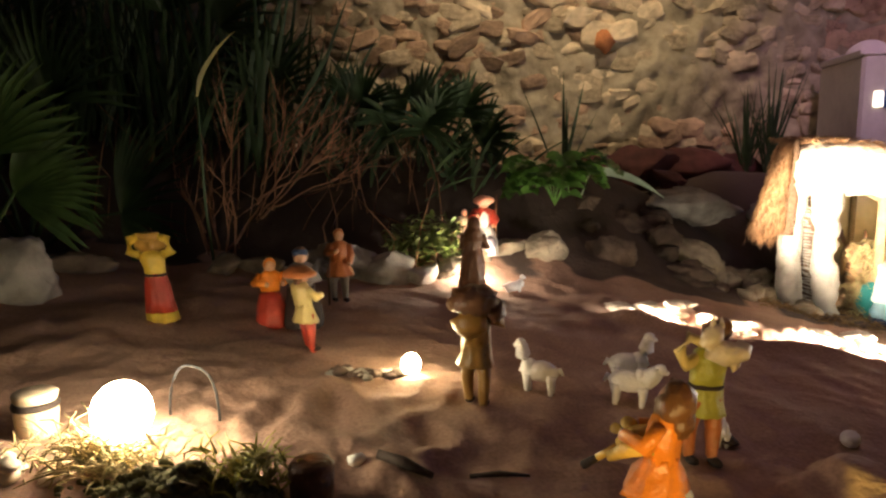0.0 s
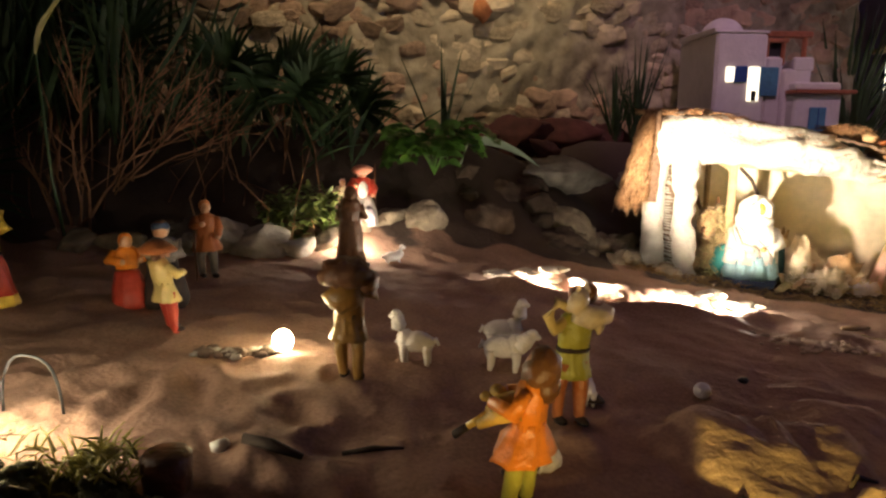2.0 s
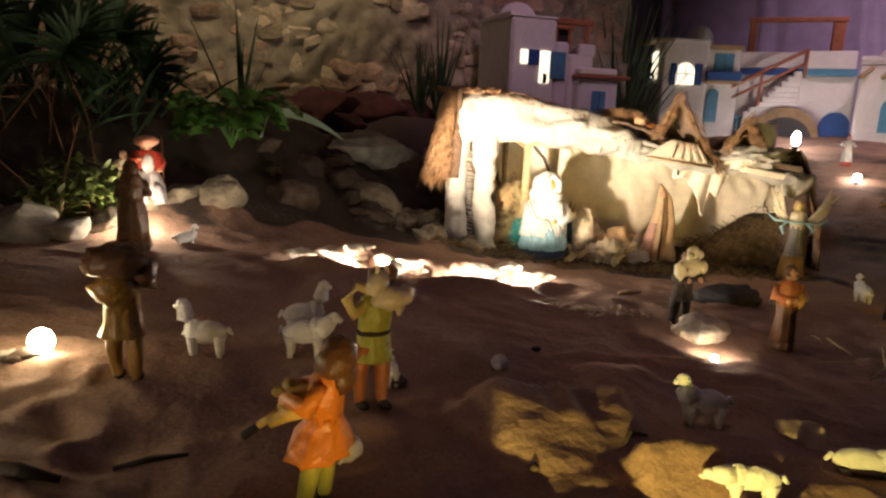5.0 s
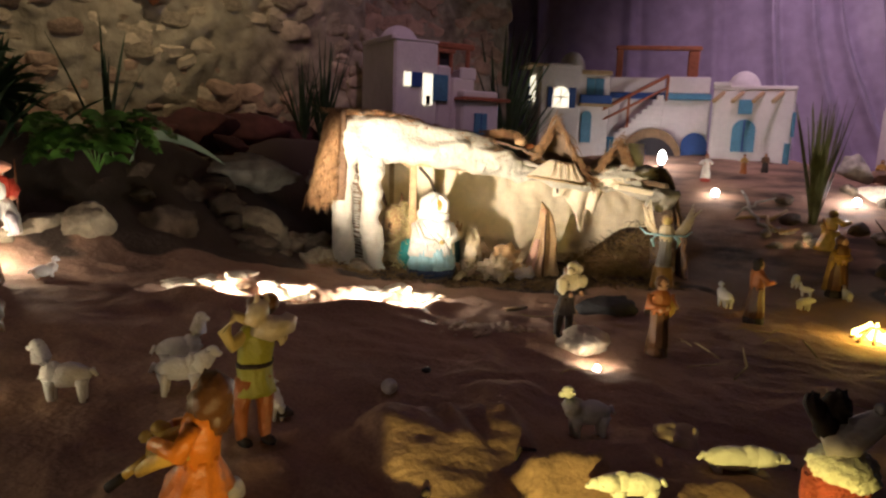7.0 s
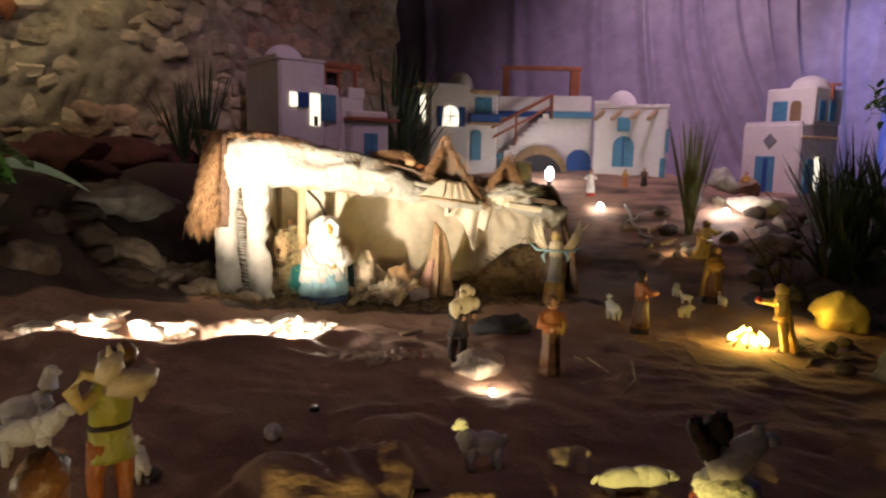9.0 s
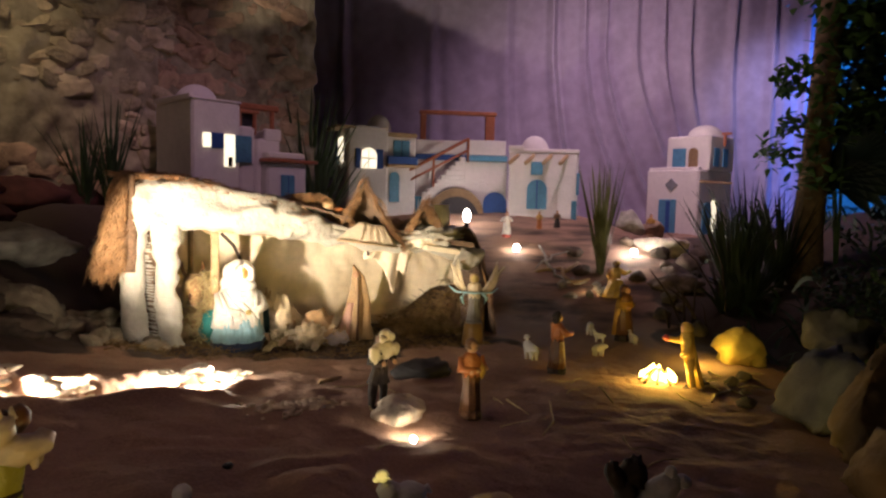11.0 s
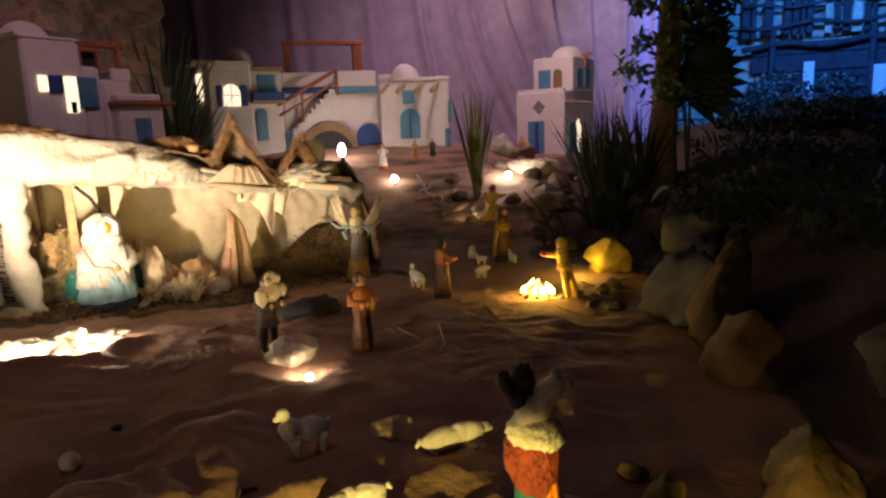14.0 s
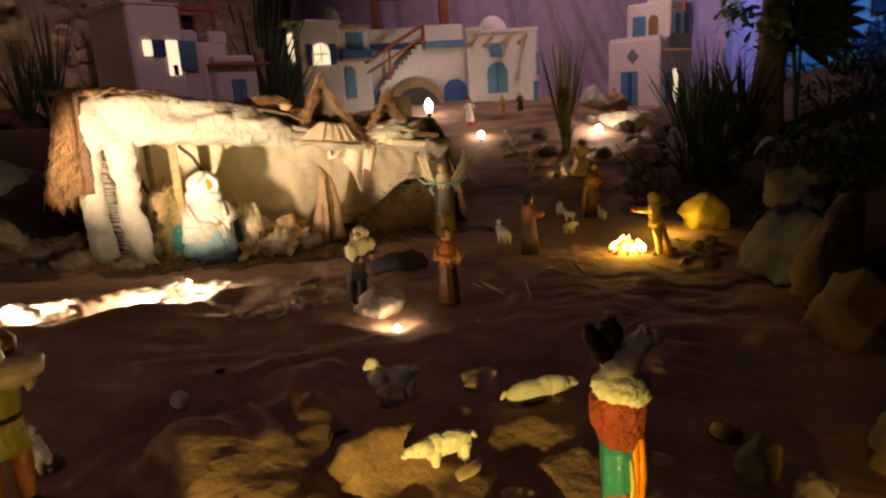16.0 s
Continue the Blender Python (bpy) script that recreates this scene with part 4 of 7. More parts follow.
def shaggy(a, b, width, drop, count, rnd, v):
    """Stalks of a furry strip that runs from a to b in the stable's front plane."""
    a, b = Vector(a), Vector(b)
    d = b - a
    for _ in range(count):
        k = rnd.random()
        p = a + d * k + Vector((rnd.uniform(-1, 1) * width, rnd.uniform(v[0], v[1]), rnd.uniform(-1, 1) * width))
        e = p + d.normalized() * rnd.uniform(0.01, 0.05) + Vector((rnd.uniform(-0.012, 0.012), rnd.uniform(-0.012, 0.006), -rnd.uniform(0.2, 1) * drop))
        yield p, e, (0, -0.003, 0.004)


def stable():
    st = thing("stable", None, STABLE, "small nativity stable of crumpled white plaster with thatched roof", "stable")
    rnd = random.Random(3)
    # pillar: a smooth roll and a rougher slab with a pleated crease between them
    part("pillar", crumpled_roll([(0.018, -0.19, 0.034), (0.010, -0.08, 0.037), (0.003, 0.05, 0.037), (0.000, 0.17, 0.036), (0.006, 0.26, 0.040), (0.034, 0.33, 0.05)], CAVEPLASTER, 0.036, 0.85, 0.005, 2.0), st, "smooth white plaster roll of the pillar")
    part("pillar", crumpled_roll([(0.124, -0.19, 0.030), (0.118, -0.08, 0.032), (0.111, 0.05, 0.032), (0.107, 0.17, 0.032), (0.104, 0.27, 0.038), (0.096, 0.33, 0.05)], CAVEPLASTER, 0.040, 0.8, 0.015, 5.0), st, "rough white plaster slab of the pillar")
    # brown roll between the pillar's halves paints the crease's shade
    part("crease", crumpled_roll([(0.074, -0.19, 0.022), (0.066, 0.0, 0.022), (0.056, 0.18, 0.022), (0.052, 0.30, 0.022)], GABLECLOTH, 0.078, 0.7, 0.004, 9.0, 12), st, "dark roll painting the shade behind the pleats")
    for i in range(40):
        z, o = -0.115 + 0.0098 * i, rnd.uniform(-0.006, 0.006)
        c = 0.070 - 0.04 * (z + 0.11) / 0.4 + o
        s = Shape().tube([(c - 0.018, 0.056, z + rnd.uniform(0, 0.007)), (c, 0.034 + rnd.uniform(0, 0.016), z + rnd.uniform(-0.003, 0.003)), (c + rnd.uniform(0.012, 0.024), 0.044, z - rnd.uniform(0, 0.006))], [0.0026, 0.0038, 0.0026], CAVEPLASTER, 6, 0.8)
        part("ridge", s, st)
    # front arch: bends over from the pillar into the sagging lip of the roof
    path = [(0.044, 0.285, 0.066), (0.052, 0.335, 0.072), (0.085, 0.352, 0.074), (0.14, 0.350, 0.073), (0.217, 0.342, 0.070), (0.30, 0.331, 0.068), (0.376, 0.319, 0.066), (0.46, 0.306, 0.062), (0.52, 0.298, 0.060), (0.565, 0.282, 0.054),
            (0.605, 0.262, 0.046), (0.65, 0.240, 0.030), (0.70, 0.226, 0.018), (0.84, 0.206, 0.012), (1.0, 0.186, 0.010), (1.16, 0.160, 0.008)]
    part("arch", crumpled_roll(path, CAVEPLASTER, 0.04, 0.8, 0.016, 1.0, 40, 9), st, "thick crumpled white plaster arch")
    part("arch", crumpled_roll([(0.140, 0.300, 0.024), (0.155, 0.292, 0.030), (0.185, 0.290, 0.026), (0.21, 0.292, 0.014)], CAVEPLASTER, 0.05, 0.8, 0.012, 6.0, 16), st, "crumpled plaster under the bend of the arch")
    # roof sheet and back cloth
    top_at = lambda u: 0.405 - 0.06 * sst(0.1, 0.45, u) - 0.13 * sst(0.4, 0.95, u) - 0.04 * sst(0.9, 1.3, u)
    rows_ = []
    for j in range(13):
        v = 0.03 + 0.44 * j / 12
        rows_.append([(u, v, top_at(u) + 0.03 * v / 0.44 + 0.016 * noise.noise(Vector((u * 11, v * 11, 1))) - 0.05 * math.exp(-((u - 0.62) / 0.05) ** 2) * sst(0.03, 0.12, v)) for u in [-0.01 + 1.30 * i / 48 for i in range(49)]])
    sheet(rows_, CAVEPLASTER, "roof", st, "sagging white plaster roof", 0.012)
    rows_ = []
    for j in range(25):
        k = j / 24
        row = []
        for i in range(85):
            u = 0.10 + 1.22 * i / 84
            top, low = top_at(u) - 0.005, -0.22 + 0.22 * sst(0.92, 1.24, u)
            z = low + (top - low) * k
            q = Vector((u, 0, z))
            v = 0.36 + 0.034 * noise.noise(Vector((u * 6, z * 4, 3))) + 0.010 * (1 - 2 * abs(noise.noise(Vector((u * 13 + z * 9, z * 10, 5))))) + 0.008 * noise.noise(q * 24) - 0.05 * (1 - k) * sst(0.9, 1.3, u)
            row.append((u, v, z))
        rows_.append(row)
    sheet(rows_, SACKCLOTH, "back_wall", st, "wrinkled cream sackcloth back wall")
    # side wall and rear panel take earth colour to paint the inner shade
    part("side_wall", Shape().box((0.005, 0.08, -0.2), (0.03, 0.42, 0.37), EARTH, 0.01), st, "side wall darkened for the shade inside", smooth=False)
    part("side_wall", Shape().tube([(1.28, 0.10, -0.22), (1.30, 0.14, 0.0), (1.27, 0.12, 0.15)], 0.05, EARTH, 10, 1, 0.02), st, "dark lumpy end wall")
    part("side_wall", Shape().box((0.72, 0.42, -0.24), (1.33, 0.45, 0.16), EARTH, 0.01), st, "dark panel painting the gloom behind the cloth", smooth=False)
    # torn cloth that hangs from the front beam in ragged tips
    tips = ((0.0, 0.055), (0.2, 0.045), (0.36, 0.085), (0.52, 0.165), (0.60, 0.185), (0.66, 0.085), (0.76, 0.105), (0.86, 0.06), (1.0, 0.018))
    rows_ = []
    for j in range(13):
        row = []
        for i in range(37):
            k = i / 36
            a, b = next((a, b) for a, b in zip(tips, tips[1:]) if k <= b[0] + 1e-6)
            drop = a[1] + (b[1] - a[1]) * (k - a[0]) / (b[0] - a[0]) + 0.006 * noise.noise(Vector((i * 0.8, 0, 2)))
            row.append((0.790 + 0.205 * k + 0.004 * noise.noise(Vector((i * 0.5, j * 0.5, 5))), 0.045 + 0.012 * math.sin(i * 0.55 + 0.2 * j) * (0.3 + 0.7 * j / 12), 0.205 - 0.06 * k * 0.3 - drop * j / 12))
        rows_.append(row)
    sheet(rows_, SACKCLOTH, "hanging_cloth", st, "torn cream sackcloth hanging in ragged tips", 0.003)
    part("hanging_cord", Shape().tube([(0.800, 0.03, 0.205), (0.797, 0.028, 0.19), (0.799, 0.03, 0.165)], 0.004, DRAPE, 6), st, "dark cord hanging from the beam")
    # brown furry hip that falls from the roof's end
    rows_ = [[(1.235 + 0.235 * (j / 16) ** 0.62 * (0.55 + 0.45 * i / 20) + 0.012 * math.sin(i * 0.9 + 0.6 * j / 14) + 0.014 * noise.noise(Vector((i * 0.5, j * 0.5, 8))), 0.05 + 0.36 * i / 20, 0.262 - 0.46 * j / 16 + 0.014 * noise.noise(Vector((i * 0.6, j * 0.6, 3)))) for i in range(21)] for j in range(17)]
    sheet(rows_, DRAPE, "drape", st, "brown shaggy cloth falling down the end of the stable")
    # wood frame
    part("post", Shape().box((0.250, 0.088, -0.2), (0.276, 0.112, 0.262), WOOD, 0.003), st, "pale wooden post", smooth=False)
    part("post", Shape().tube([(0.20, 0.30, -0.2), (0.20, 0.30, 0.28)], 0.010, WOOD, 8), st)
    part("beam", Shape().tube([(0.236, 0.075, 0.262), (0.48, 0.07, 0.243), (0.75, 0.06, 0.222), (1.02, 0.055, 0.190)], 0.0095, WOOD, 8), st, "pale wooden front beam")
    part("beam", Shape().tube([(0.26, 0.10, 0.24), (0.20, 0.32, 0.28)], 0.008, WOOD, 8), st)
    part("brace", Shape().tube([(0.285, 0.10, 0.245), (0.33, 0.13, 0.20), (0.37, 0.16, 0.12)], 0.006, DARKWOOD, 6), st, "dark bent brace")
    # small roof panel with laths under the gable
    ax, az, bx, bz = 0.665, 0.232, 0.898, 0.204
    rows_ = []
    for j in range(7):
        k = j / 6
        row = []
        for i in range(19):
            w = i / 18
            p0 = Vector((ax + (bx - ax) * w, -0.012, az + (bz - az) * w))
            p1 = Vector((0.760 + (0.858 - 0.760) * w, 0.020, 0.292 + (0.276 - 0.292) * w))
            p = p0.lerp(p1, k)
            p.z += 0.004 * noise.noise(p * 40)
            row.append(p)
        rows_.append(row)
    sheet(rows_, SACKCLOTH, "roof_panel", st, "slanting cream roof panel between the gables", 0.008)
    for i in range(5):
        w0, w1 = 0.36 + 0.14 * i, 0.22 + 0.17 * i
        part("lath", Shape().tube([(ax + (bx - ax) * w0, -0.019, az + (bz - az) * w0 + 0.004), (0.760 + 0.098 * w1, 0.012, 0.291 - 0.014 * w1)], 0.0022, ROOFCLOTH, 6), st)
    part("lath", Shape().tube([(ax, -0.018, az - 0.004), (bx, -0.018, bz - 0.004)], 0.005, WOOD, 6), st)
    part("roof_board", Shape().box((1.03, -0.012, -0.012), (1.22, 0.05, 0.010), SACKCLOTH, 0.004), st, "pale board at the eaves", smooth=False, at=pose(0, 0, 0.352, 0, 8.6, 0))
    part("roof_board", Shape().box((1.05, 0.0, 0.012), (1.24, 0.08, 0.032), GABLECLOTH, 0.004), st, "brown board at the eaves", smooth=False, at=pose(0, 0, 0.352, 0, 8.0, 0))
    # gables of draped brown cloth
    for a, b, c, v1, seed in (((0.700, 0.292), (0.775, 0.436), (0.930, 0.205), 0.22, 3), ((0.950, 0.250), (1.026, 0.372), (1.075, 0.275), 0.26, 9)):
        rows_ = []
        for j in range(11):
            v = 0.02 + v1 * j / 10
            row = []
            for i in range(25):
                k = i / 24
                p = Vector((a[0] + (b[0] - a[0]) * k * 2, v, a[1] + (b[1] - a[1]) * k * 2)) if k <= 0.5 else Vector((b[0] + (c[0] - b[0]) * (k * 2 - 1), v, b[1] + (c[1] - b[1]) * (k * 2 - 1)))
                p += Vector((0.006 * noise.noise(p * 26), 0.010 * noise.noise(p * 16 + Vector((seed, 0, 0))), 0.012 * noise.noise(p * 20 + Vector((0, seed, 0))) - 0.12 * (j / 10) * (1 - abs(2 * k - 1))))
                row.append(p)
            rows_.append(row)
        sheet(rows_, GABLECLOTH, "gable", st, "pointed gable of draped brown cloth", 0.007)
        s = Shape()
        for p0, p1 in ((a, b), (b, c)):
            for q0, q1, bend in shaggy((p0[0], 0.012, p0[1]), (p1[0], 0.012, p1[1]), 0.013, 0.02, 170, rnd, (-0.012, 0.03)):
                q0, q1 = Vector(q0), Vector(q1)
                s.tube([q0, (q0 + q1) / 2 + Vector(bend), q1], [0.0013, 0.0013, 0.0007], STRAW, 3)
        part("gable_fringe", s, st, "shaggy brown fringe of the gable")
    rows_ = [[(0.86 + 0.42 * i / 24, 0.10 + 0.24 * j / 14, 0.225 - 0.055 * i / 24 + 0.03 * abs(noise.noise(Vector((i * 0.33, j * 0.4, 11)))) + 0.012 * noise.noise(Vector((i, j, 4)))) for i in range(25)] for j in range(15)]
    sheet(rows_, ROOFCLOTH, "roof_cloth", st, "rumpled brown cloth over the roof", 0.008)
    part("roof_cloth", Shape().ell((1.075, 0.055, 0.238), (0.115, 0.07, 0.036), CAVEPLASTER, 34, 0.75, 4.0, seed=3), st, "crumpled pale cloth heap on the roof")
    part("roof_cloth", Shape().ell((1.02, 0.045, 0.222), (0.06, 0.05, 0.032), SACKCLOTH, 26, 0.8, 4.0, seed=8), st, "crumpled cream cloth heap on the roof")
    prof = [(0.262, 0.022), (0.272, 0.036), (0.295, 0.044), (0.322, 0.044), (0.342, 0.036), (0.352, 0.026), (0.358, 0.028)]
    part("pot", Shape().lathe([(z, r * 1.1, r * 1.1, 1.108, 0.085) for z, r in prof], P["white"], 20), st, "small round cream pot")
    part("pot", Shape().lathe([(z, r, r, 1.158, 0.12) for z, r in ((0.27, 0.012), (0.285, 0.018), (0.325, 0.018), (0.345, 0.013), (0.358, 0.016))], P["white"], 14), st, "little white jug")
    part("roof_scrap", Shape().ell((0.652, 0.05, 0.352), (0.022, 0.016, 0.015), P["tan"], 14, 0.6, 3, seed=2), st, "small tan scrap on the roof")
    part("roof_scrap", Shape().ell((0.69, 0.06, 0.335), (0.020, 0.014, 0.010), P["rust"], 14, 0.6, 3, seed=5), st, "small russet scrap on the roof")
    # brown furry crest over the hollow of the roof
    rows_ = [[(0.50 + 0.22 * i / 20, 0.03 + 0.22 * j / 10, 0.352 + 0.045 * math.sin(math.pi * min(max(i / 20, 0), 1)) ** 2 * sst(0.1, 0.6, j / 10) - 0.05 * (i / 20) ** 2 * (1 - 0.3 * j / 10) + 0.010 * noise.noise(Vector((i * 0.6, j * 0.7, 2)))) for i in range(21)] for j in range(11)]
    sheet(rows_, GABLECLOTH, "roof_cloth", st, "brown cloth ridge behind the lip of the roof", 0.008)

    # thatch: matted layer and loose stalks
    thatch_z = lambda u: 0.418 - 0.065 * sst(0.1, 0.45, u) - 0.11 * sst(0.4, 0.7, u)
    rows_ = []
    for j in range(9):
        v = 0.02 + 0.5 * j / 8
        rows_.append([(u, v, thatch_z(u) + 0.05 * v + 0.016 * noise.noise(Vector((u * 31, j * 0.9, 0))) - 0.10 * sst(0.04, -0.06, u)) for u in [-0.05 + 0.60 * i / 30 for i in range(31)]])
    sheet(rows_, THATCH, "thatch_mat", st, "matted brown straw layer", 0.012)
    rnd = random.Random(8)

    def stalks():
        for i in range(1500):
            u, v = rnd.uniform(-0.05, 0.60), rnd.uniform(0.0, 0.4)
            z = thatch_z(u) + 0.006 + 0.05 * v
            a = rnd.uniform(0, 6.28)
            ln = rnd.uniform(0.02, 0.06)
            yield (u, v, z), (u + ln * math.cos(a), v + ln * math.sin(a) * 0.6 - 0.01, z + rnd.uniform(-0.006, 0.02)), (0, 0, rnd.uniform(0, 0.008))
        for i in range(1700):
            k = rnd.random()
            out = 0.032 + 0.075 * k ** 1.2
            if i % 2:
                u, v = 0.005 - out * rnd.uniform(0.15, 1.0), -0.012 + rnd.uniform(-0.006, 0.006)
            else:
                u, v = -out + rnd.uniform(-0.008, 0.012), rnd.uniform(-0.01, 0.38)
            z = 0.44 - 0.30 * k
            yield (u, v, z), (u - rnd.uniform(0.005, 0.03), v + rnd.uniform(-0.014, 0.004), z - rnd.uniform(0.03, 0.07)), (-0.006, -0.004, 0)
        for i in range(420):
            u, v = rnd.uniform(0.52, 0.74), rnd.uniform(0.03, 0.25)
            z = 0.37 - 0.10 * sst(0.6, 0.74, u) + rnd.uniform(-0.01, 0.02)
            ln = rnd.uniform(0.02, 0.05)
            yield (u, v, z), (u + ln, v - 0.01, z - 0.3 * ln + rnd.uniform(-0.01, 0.012)), (0, 0, 0.006)
        for i in range(900):
            k, w = rnd.random(), rnd.random()
            u, v = 1.24 + 0.235 * k ** 0.62 * (0.55 + 0.45 * w), 0.05 + 0.36 * w
            z = 0.262 - 0.46 * k
            yield (u, v - 0.004, z), (u + rnd.uniform(0.0, 0.025), v - rnd.uniform(0.0, 0.012), z - rnd.uniform(0.02, 0.06)), (0.006, -0.004, 0)
        for i in range(420):
            u, v = rnd.uniform(0.92, 1.25), rnd.uniform(0.12, 0.35)
            z = 0.262 - 0.07 * (u - 0.92) + rnd.uniform(-0.01, 0.03)
            a, ln = rnd.uniform(0, 6.28), rnd.uniform(0.02, 0.06)
            yield (u, v, z), (u + ln * math.cos(a), v + 0.5 * ln * math.sin(a), z + rnd.uniform(-0.02, 0.02)), (0, 0, 0.006)

    strands("straw", stalks(), STRAW, "loose straw stalks", "straw", r=0.0013, parent=st)
    rings = []
    for j in range(17):
        k = j / 16
        z, out = 0.438 - 0.31 * k, 0.032 + 0.075 * k ** 1.2
        ring = []
        for i in range(28):
            w = 2 * math.pi * i / 28
            cu, cv = math.cos(w), math.sin(w)
            q = Vector((0.005 + (out if cu < 0 else 0.02) * math.copysign(abs(cu) ** 0.7, cu), 0.20 + 0.205 * math.copysign(abs(cv) ** 0.5, cv), z))
            q += Vector((0.014 * noise.noise(q * 14), 0.010 * noise.noise(q * 14 + Vector((3, 0, 0))), 0.012 * noise.noise(q * 9)))
            ring.append(q)
        rings.append(ring)
    part("thatch_mat", Shape().rings(rings, THATCH), st, "broad furry straw flank beside the pillar")


stable()


def local(u, v):
    p = STABLE @ Vector((u, v, 0))
    return p.x, p.y


BROWNHAY = material("brown_hay", (0.24, 0.15, 0.06), 0.85, vary=0.5, scale=60)


def stable_floor():
    rnd = random.Random(21)

    def hay():
        for i in range(1500):
            u, v = rnd.uniform(0.95, 1.27), rnd.uniform(0.05, 0.33)
            x, y = local(u, v)
            z = ground(x, y) + rnd.random() ** 1.4 * (0.02 + 0.55 * max(u - 0.93, 0))
            a, ln = rnd.uniform(0, 6.28), rnd.uniform(0.02, 0.06)
            yield (x, y, z), (x + ln * math.cos(a), y + ln * math.sin(a), z + rnd.uniform(-0.015, 0.03)), (0, 0, 0.005)
        for i in range(2400):
            u, v = rnd.uniform(-0.08, 1.25), rnd.uniform(-0.17, 0.30)
            x, y = local(u, v)
            z = ground(x, y) + 0.004
            a, ln = rnd.uniform(0, 6.28), rnd.uniform(0.015, 0.05)
            yield (x, y, z), (x + ln * math.cos(a), y + ln * math.sin(a), z + rnd.uniform(-0.003, 0.014)), (0, 0, 0.004)

    def sprigs():
        for i in range(420):
            u, v = rnd.gauss(0.235, 0.032), rnd.uniform(0.07, 0.17)
            x, y = local(u, v)
            z = ground(x, y) + rnd.uniform(0, 0.235)
            a, ln = rnd.uniform(0, 6.28), rnd.uniform(0.015, 0.045)
            yield (x, y, z), (x + ln * math.cos(a), y + ln * math.sin(a), z + rnd.uniform(-0.01, 0.035)), (0, 0, 0.005)

    strands("straw_sprigs", sprigs(), HAY, "bunch of pale straw sprigs beside the kneeling woman", "straw", r=0.0018)
    strands("hay", hay(), BROWNHAY, "brown hay strewn over the stable floor", "hay", r=0.0013)
    s = Shape()
    for i in range(140):
        u, v = rnd.uniform(-0.05, 1.2), rnd.uniform(-0.12, 0.28)
        x, y = local(u, v)
        r = rnd.uniform(0.005, 0.013)
        s.ell((x, y, ground(x, y) + r * 0.3), (r * 1.3, r, r * 0.7), EARTH, 8, 0.4, 1.5, seed=i)
    thing("rubble", s, Matrix(), "dark crumbs of earth and stone on the stable floor", "rubble", kind="stuff")


stable_floor()
# ---------------- figurines ----------------
FIGS = "nativity figurines"


def figure(label, x, y, h, yaw, robe="brown", top="brown", hem=None, skin="skin", hair="hair", arms="down", legs=None, hat=None,
           lean=(0, 0), pose_="stand", sash=None, extra=None, wide=1.0, cape=None, dz=0.0):
    """A painted figurine of plain, sculpted forms that faces local -y; sizes are shares of its height."""
    s = Shape()
    c = P
    w = 1.25 * wide
    zt, hz, big = 0.0, 0.895, 1.18
    if pose_ == "stand":
        if legs:
            for sx in (-1, 1):
                s.tube([(sx * 0.065, -0.02 - 0.03 * sx, 0.0), (sx * 0.07, -0.03 * sx, 0.05), (sx * 0.075, -0.02 * sx, 0.24), (sx * 0.06, 0, 0.46)], [0.042, 0.042, 0.056, 0.072], c[legs], 12)
                s.ell((sx * 0.07, -0.05 - 0.03 * sx, 0.022), (0.042, 0.078, 0.028), c["dark"], 10)
            s.lathe([(0.35, 0.150 * w, 0.124 * w), (0.38, 0.142 * w, 0.116 * w), (0.46, 0.118 * w, 0.098 * w), (0.53, 0.10 * big, 0.078 * big), (0.57, 0.098 * big, 0.076 * big)], c[robe], 26, 0.09, 9)
        else:
            s.lathe([(0.0, 0.125 * w, 0.11 * w), (0.03, 0.136 * w, 0.118 * w), (0.12, 0.130 * w, 0.112 * w)], c[hem or robe], 28, 0.10, 9)
            s.lathe([(0.118, 0.129 * w, 0.111 * w), (0.25, 0.120 * w, 0.104 * w), (0.42, 0.108 * w, 0.09 * w), (0.54, 0.098 * big, 0.076 * big), (0.57, 0.096 * big, 0.074 * big)], c[robe], 28, 0.10, 9)
    elif pose_ == "kneel":
        s.lathe([(0.0, 0.26, 0.30, 0, 0.05), (0.06, 0.275, 0.315, 0, 0.05), (0.2, 0.245, 0.265, 0, 0.03), (0.36, 0.195, 0.195), (0.48, 0.16, 0.145)], c[hem or robe], 30, 0.08, 10)
        zt, hz, big = -0.02, 0.87, 1.4
    elif pose_ == "cloak":
        s.lathe([(0.0, 0.23, 0.19, -0.05, 0), (0.05, 0.235, 0.20, -0.05, 0), (0.25, 0.18, 0.16, -0.03, 0), (0.5, 0.13, 0.12, 0.0, 0), (0.72, 0.095, 0.085, 0.01, -0.01), (0.84, 0.07, 0.065, 0.0, -0.02), (0.93, 0.045, 0.05, -0.03, -0.03), (1.0, 0.012, 0.012, -0.06, -0.03)], c[robe], 40, 0.20, 5)
        # brown strip paints the shade of the cloak's deep fold
        s.tube([(0.06, -0.20, 0.02), (0.06, -0.16, 0.35), (0.04, -0.12, 0.65), (0.02, -0.10, 0.84)], [0.035, 0.03, 0.022, 0.012], c["brown"], 8, 0.6)
        s.ell((-0.01, -0.085, 0.885), (0.04, 0.035, 0.05), c["skin"], 10)
        s.lathe([(0.0, 0.12, 0.1, -0.12, -0.10), (0.2, 0.10, 0.09, -0.10, -0.09), (0.5, 0.05, 0.05, -0.05, -0.08)], c[top], 20, 0.2, 5)
    else:
        s.lathe([(0.0, 0.22, 0.17, 0, -0.1), (0.10, 0.235, 0.19, 0, -0.08), (0.28, 0.22, 0.20, 0, -0.05), (0.42, 0.17, 0.14, 0, 0.0), (0.5, 0.14, 0.11)], c[hem or robe], 28, 0.09, 9)
        big = 1.45
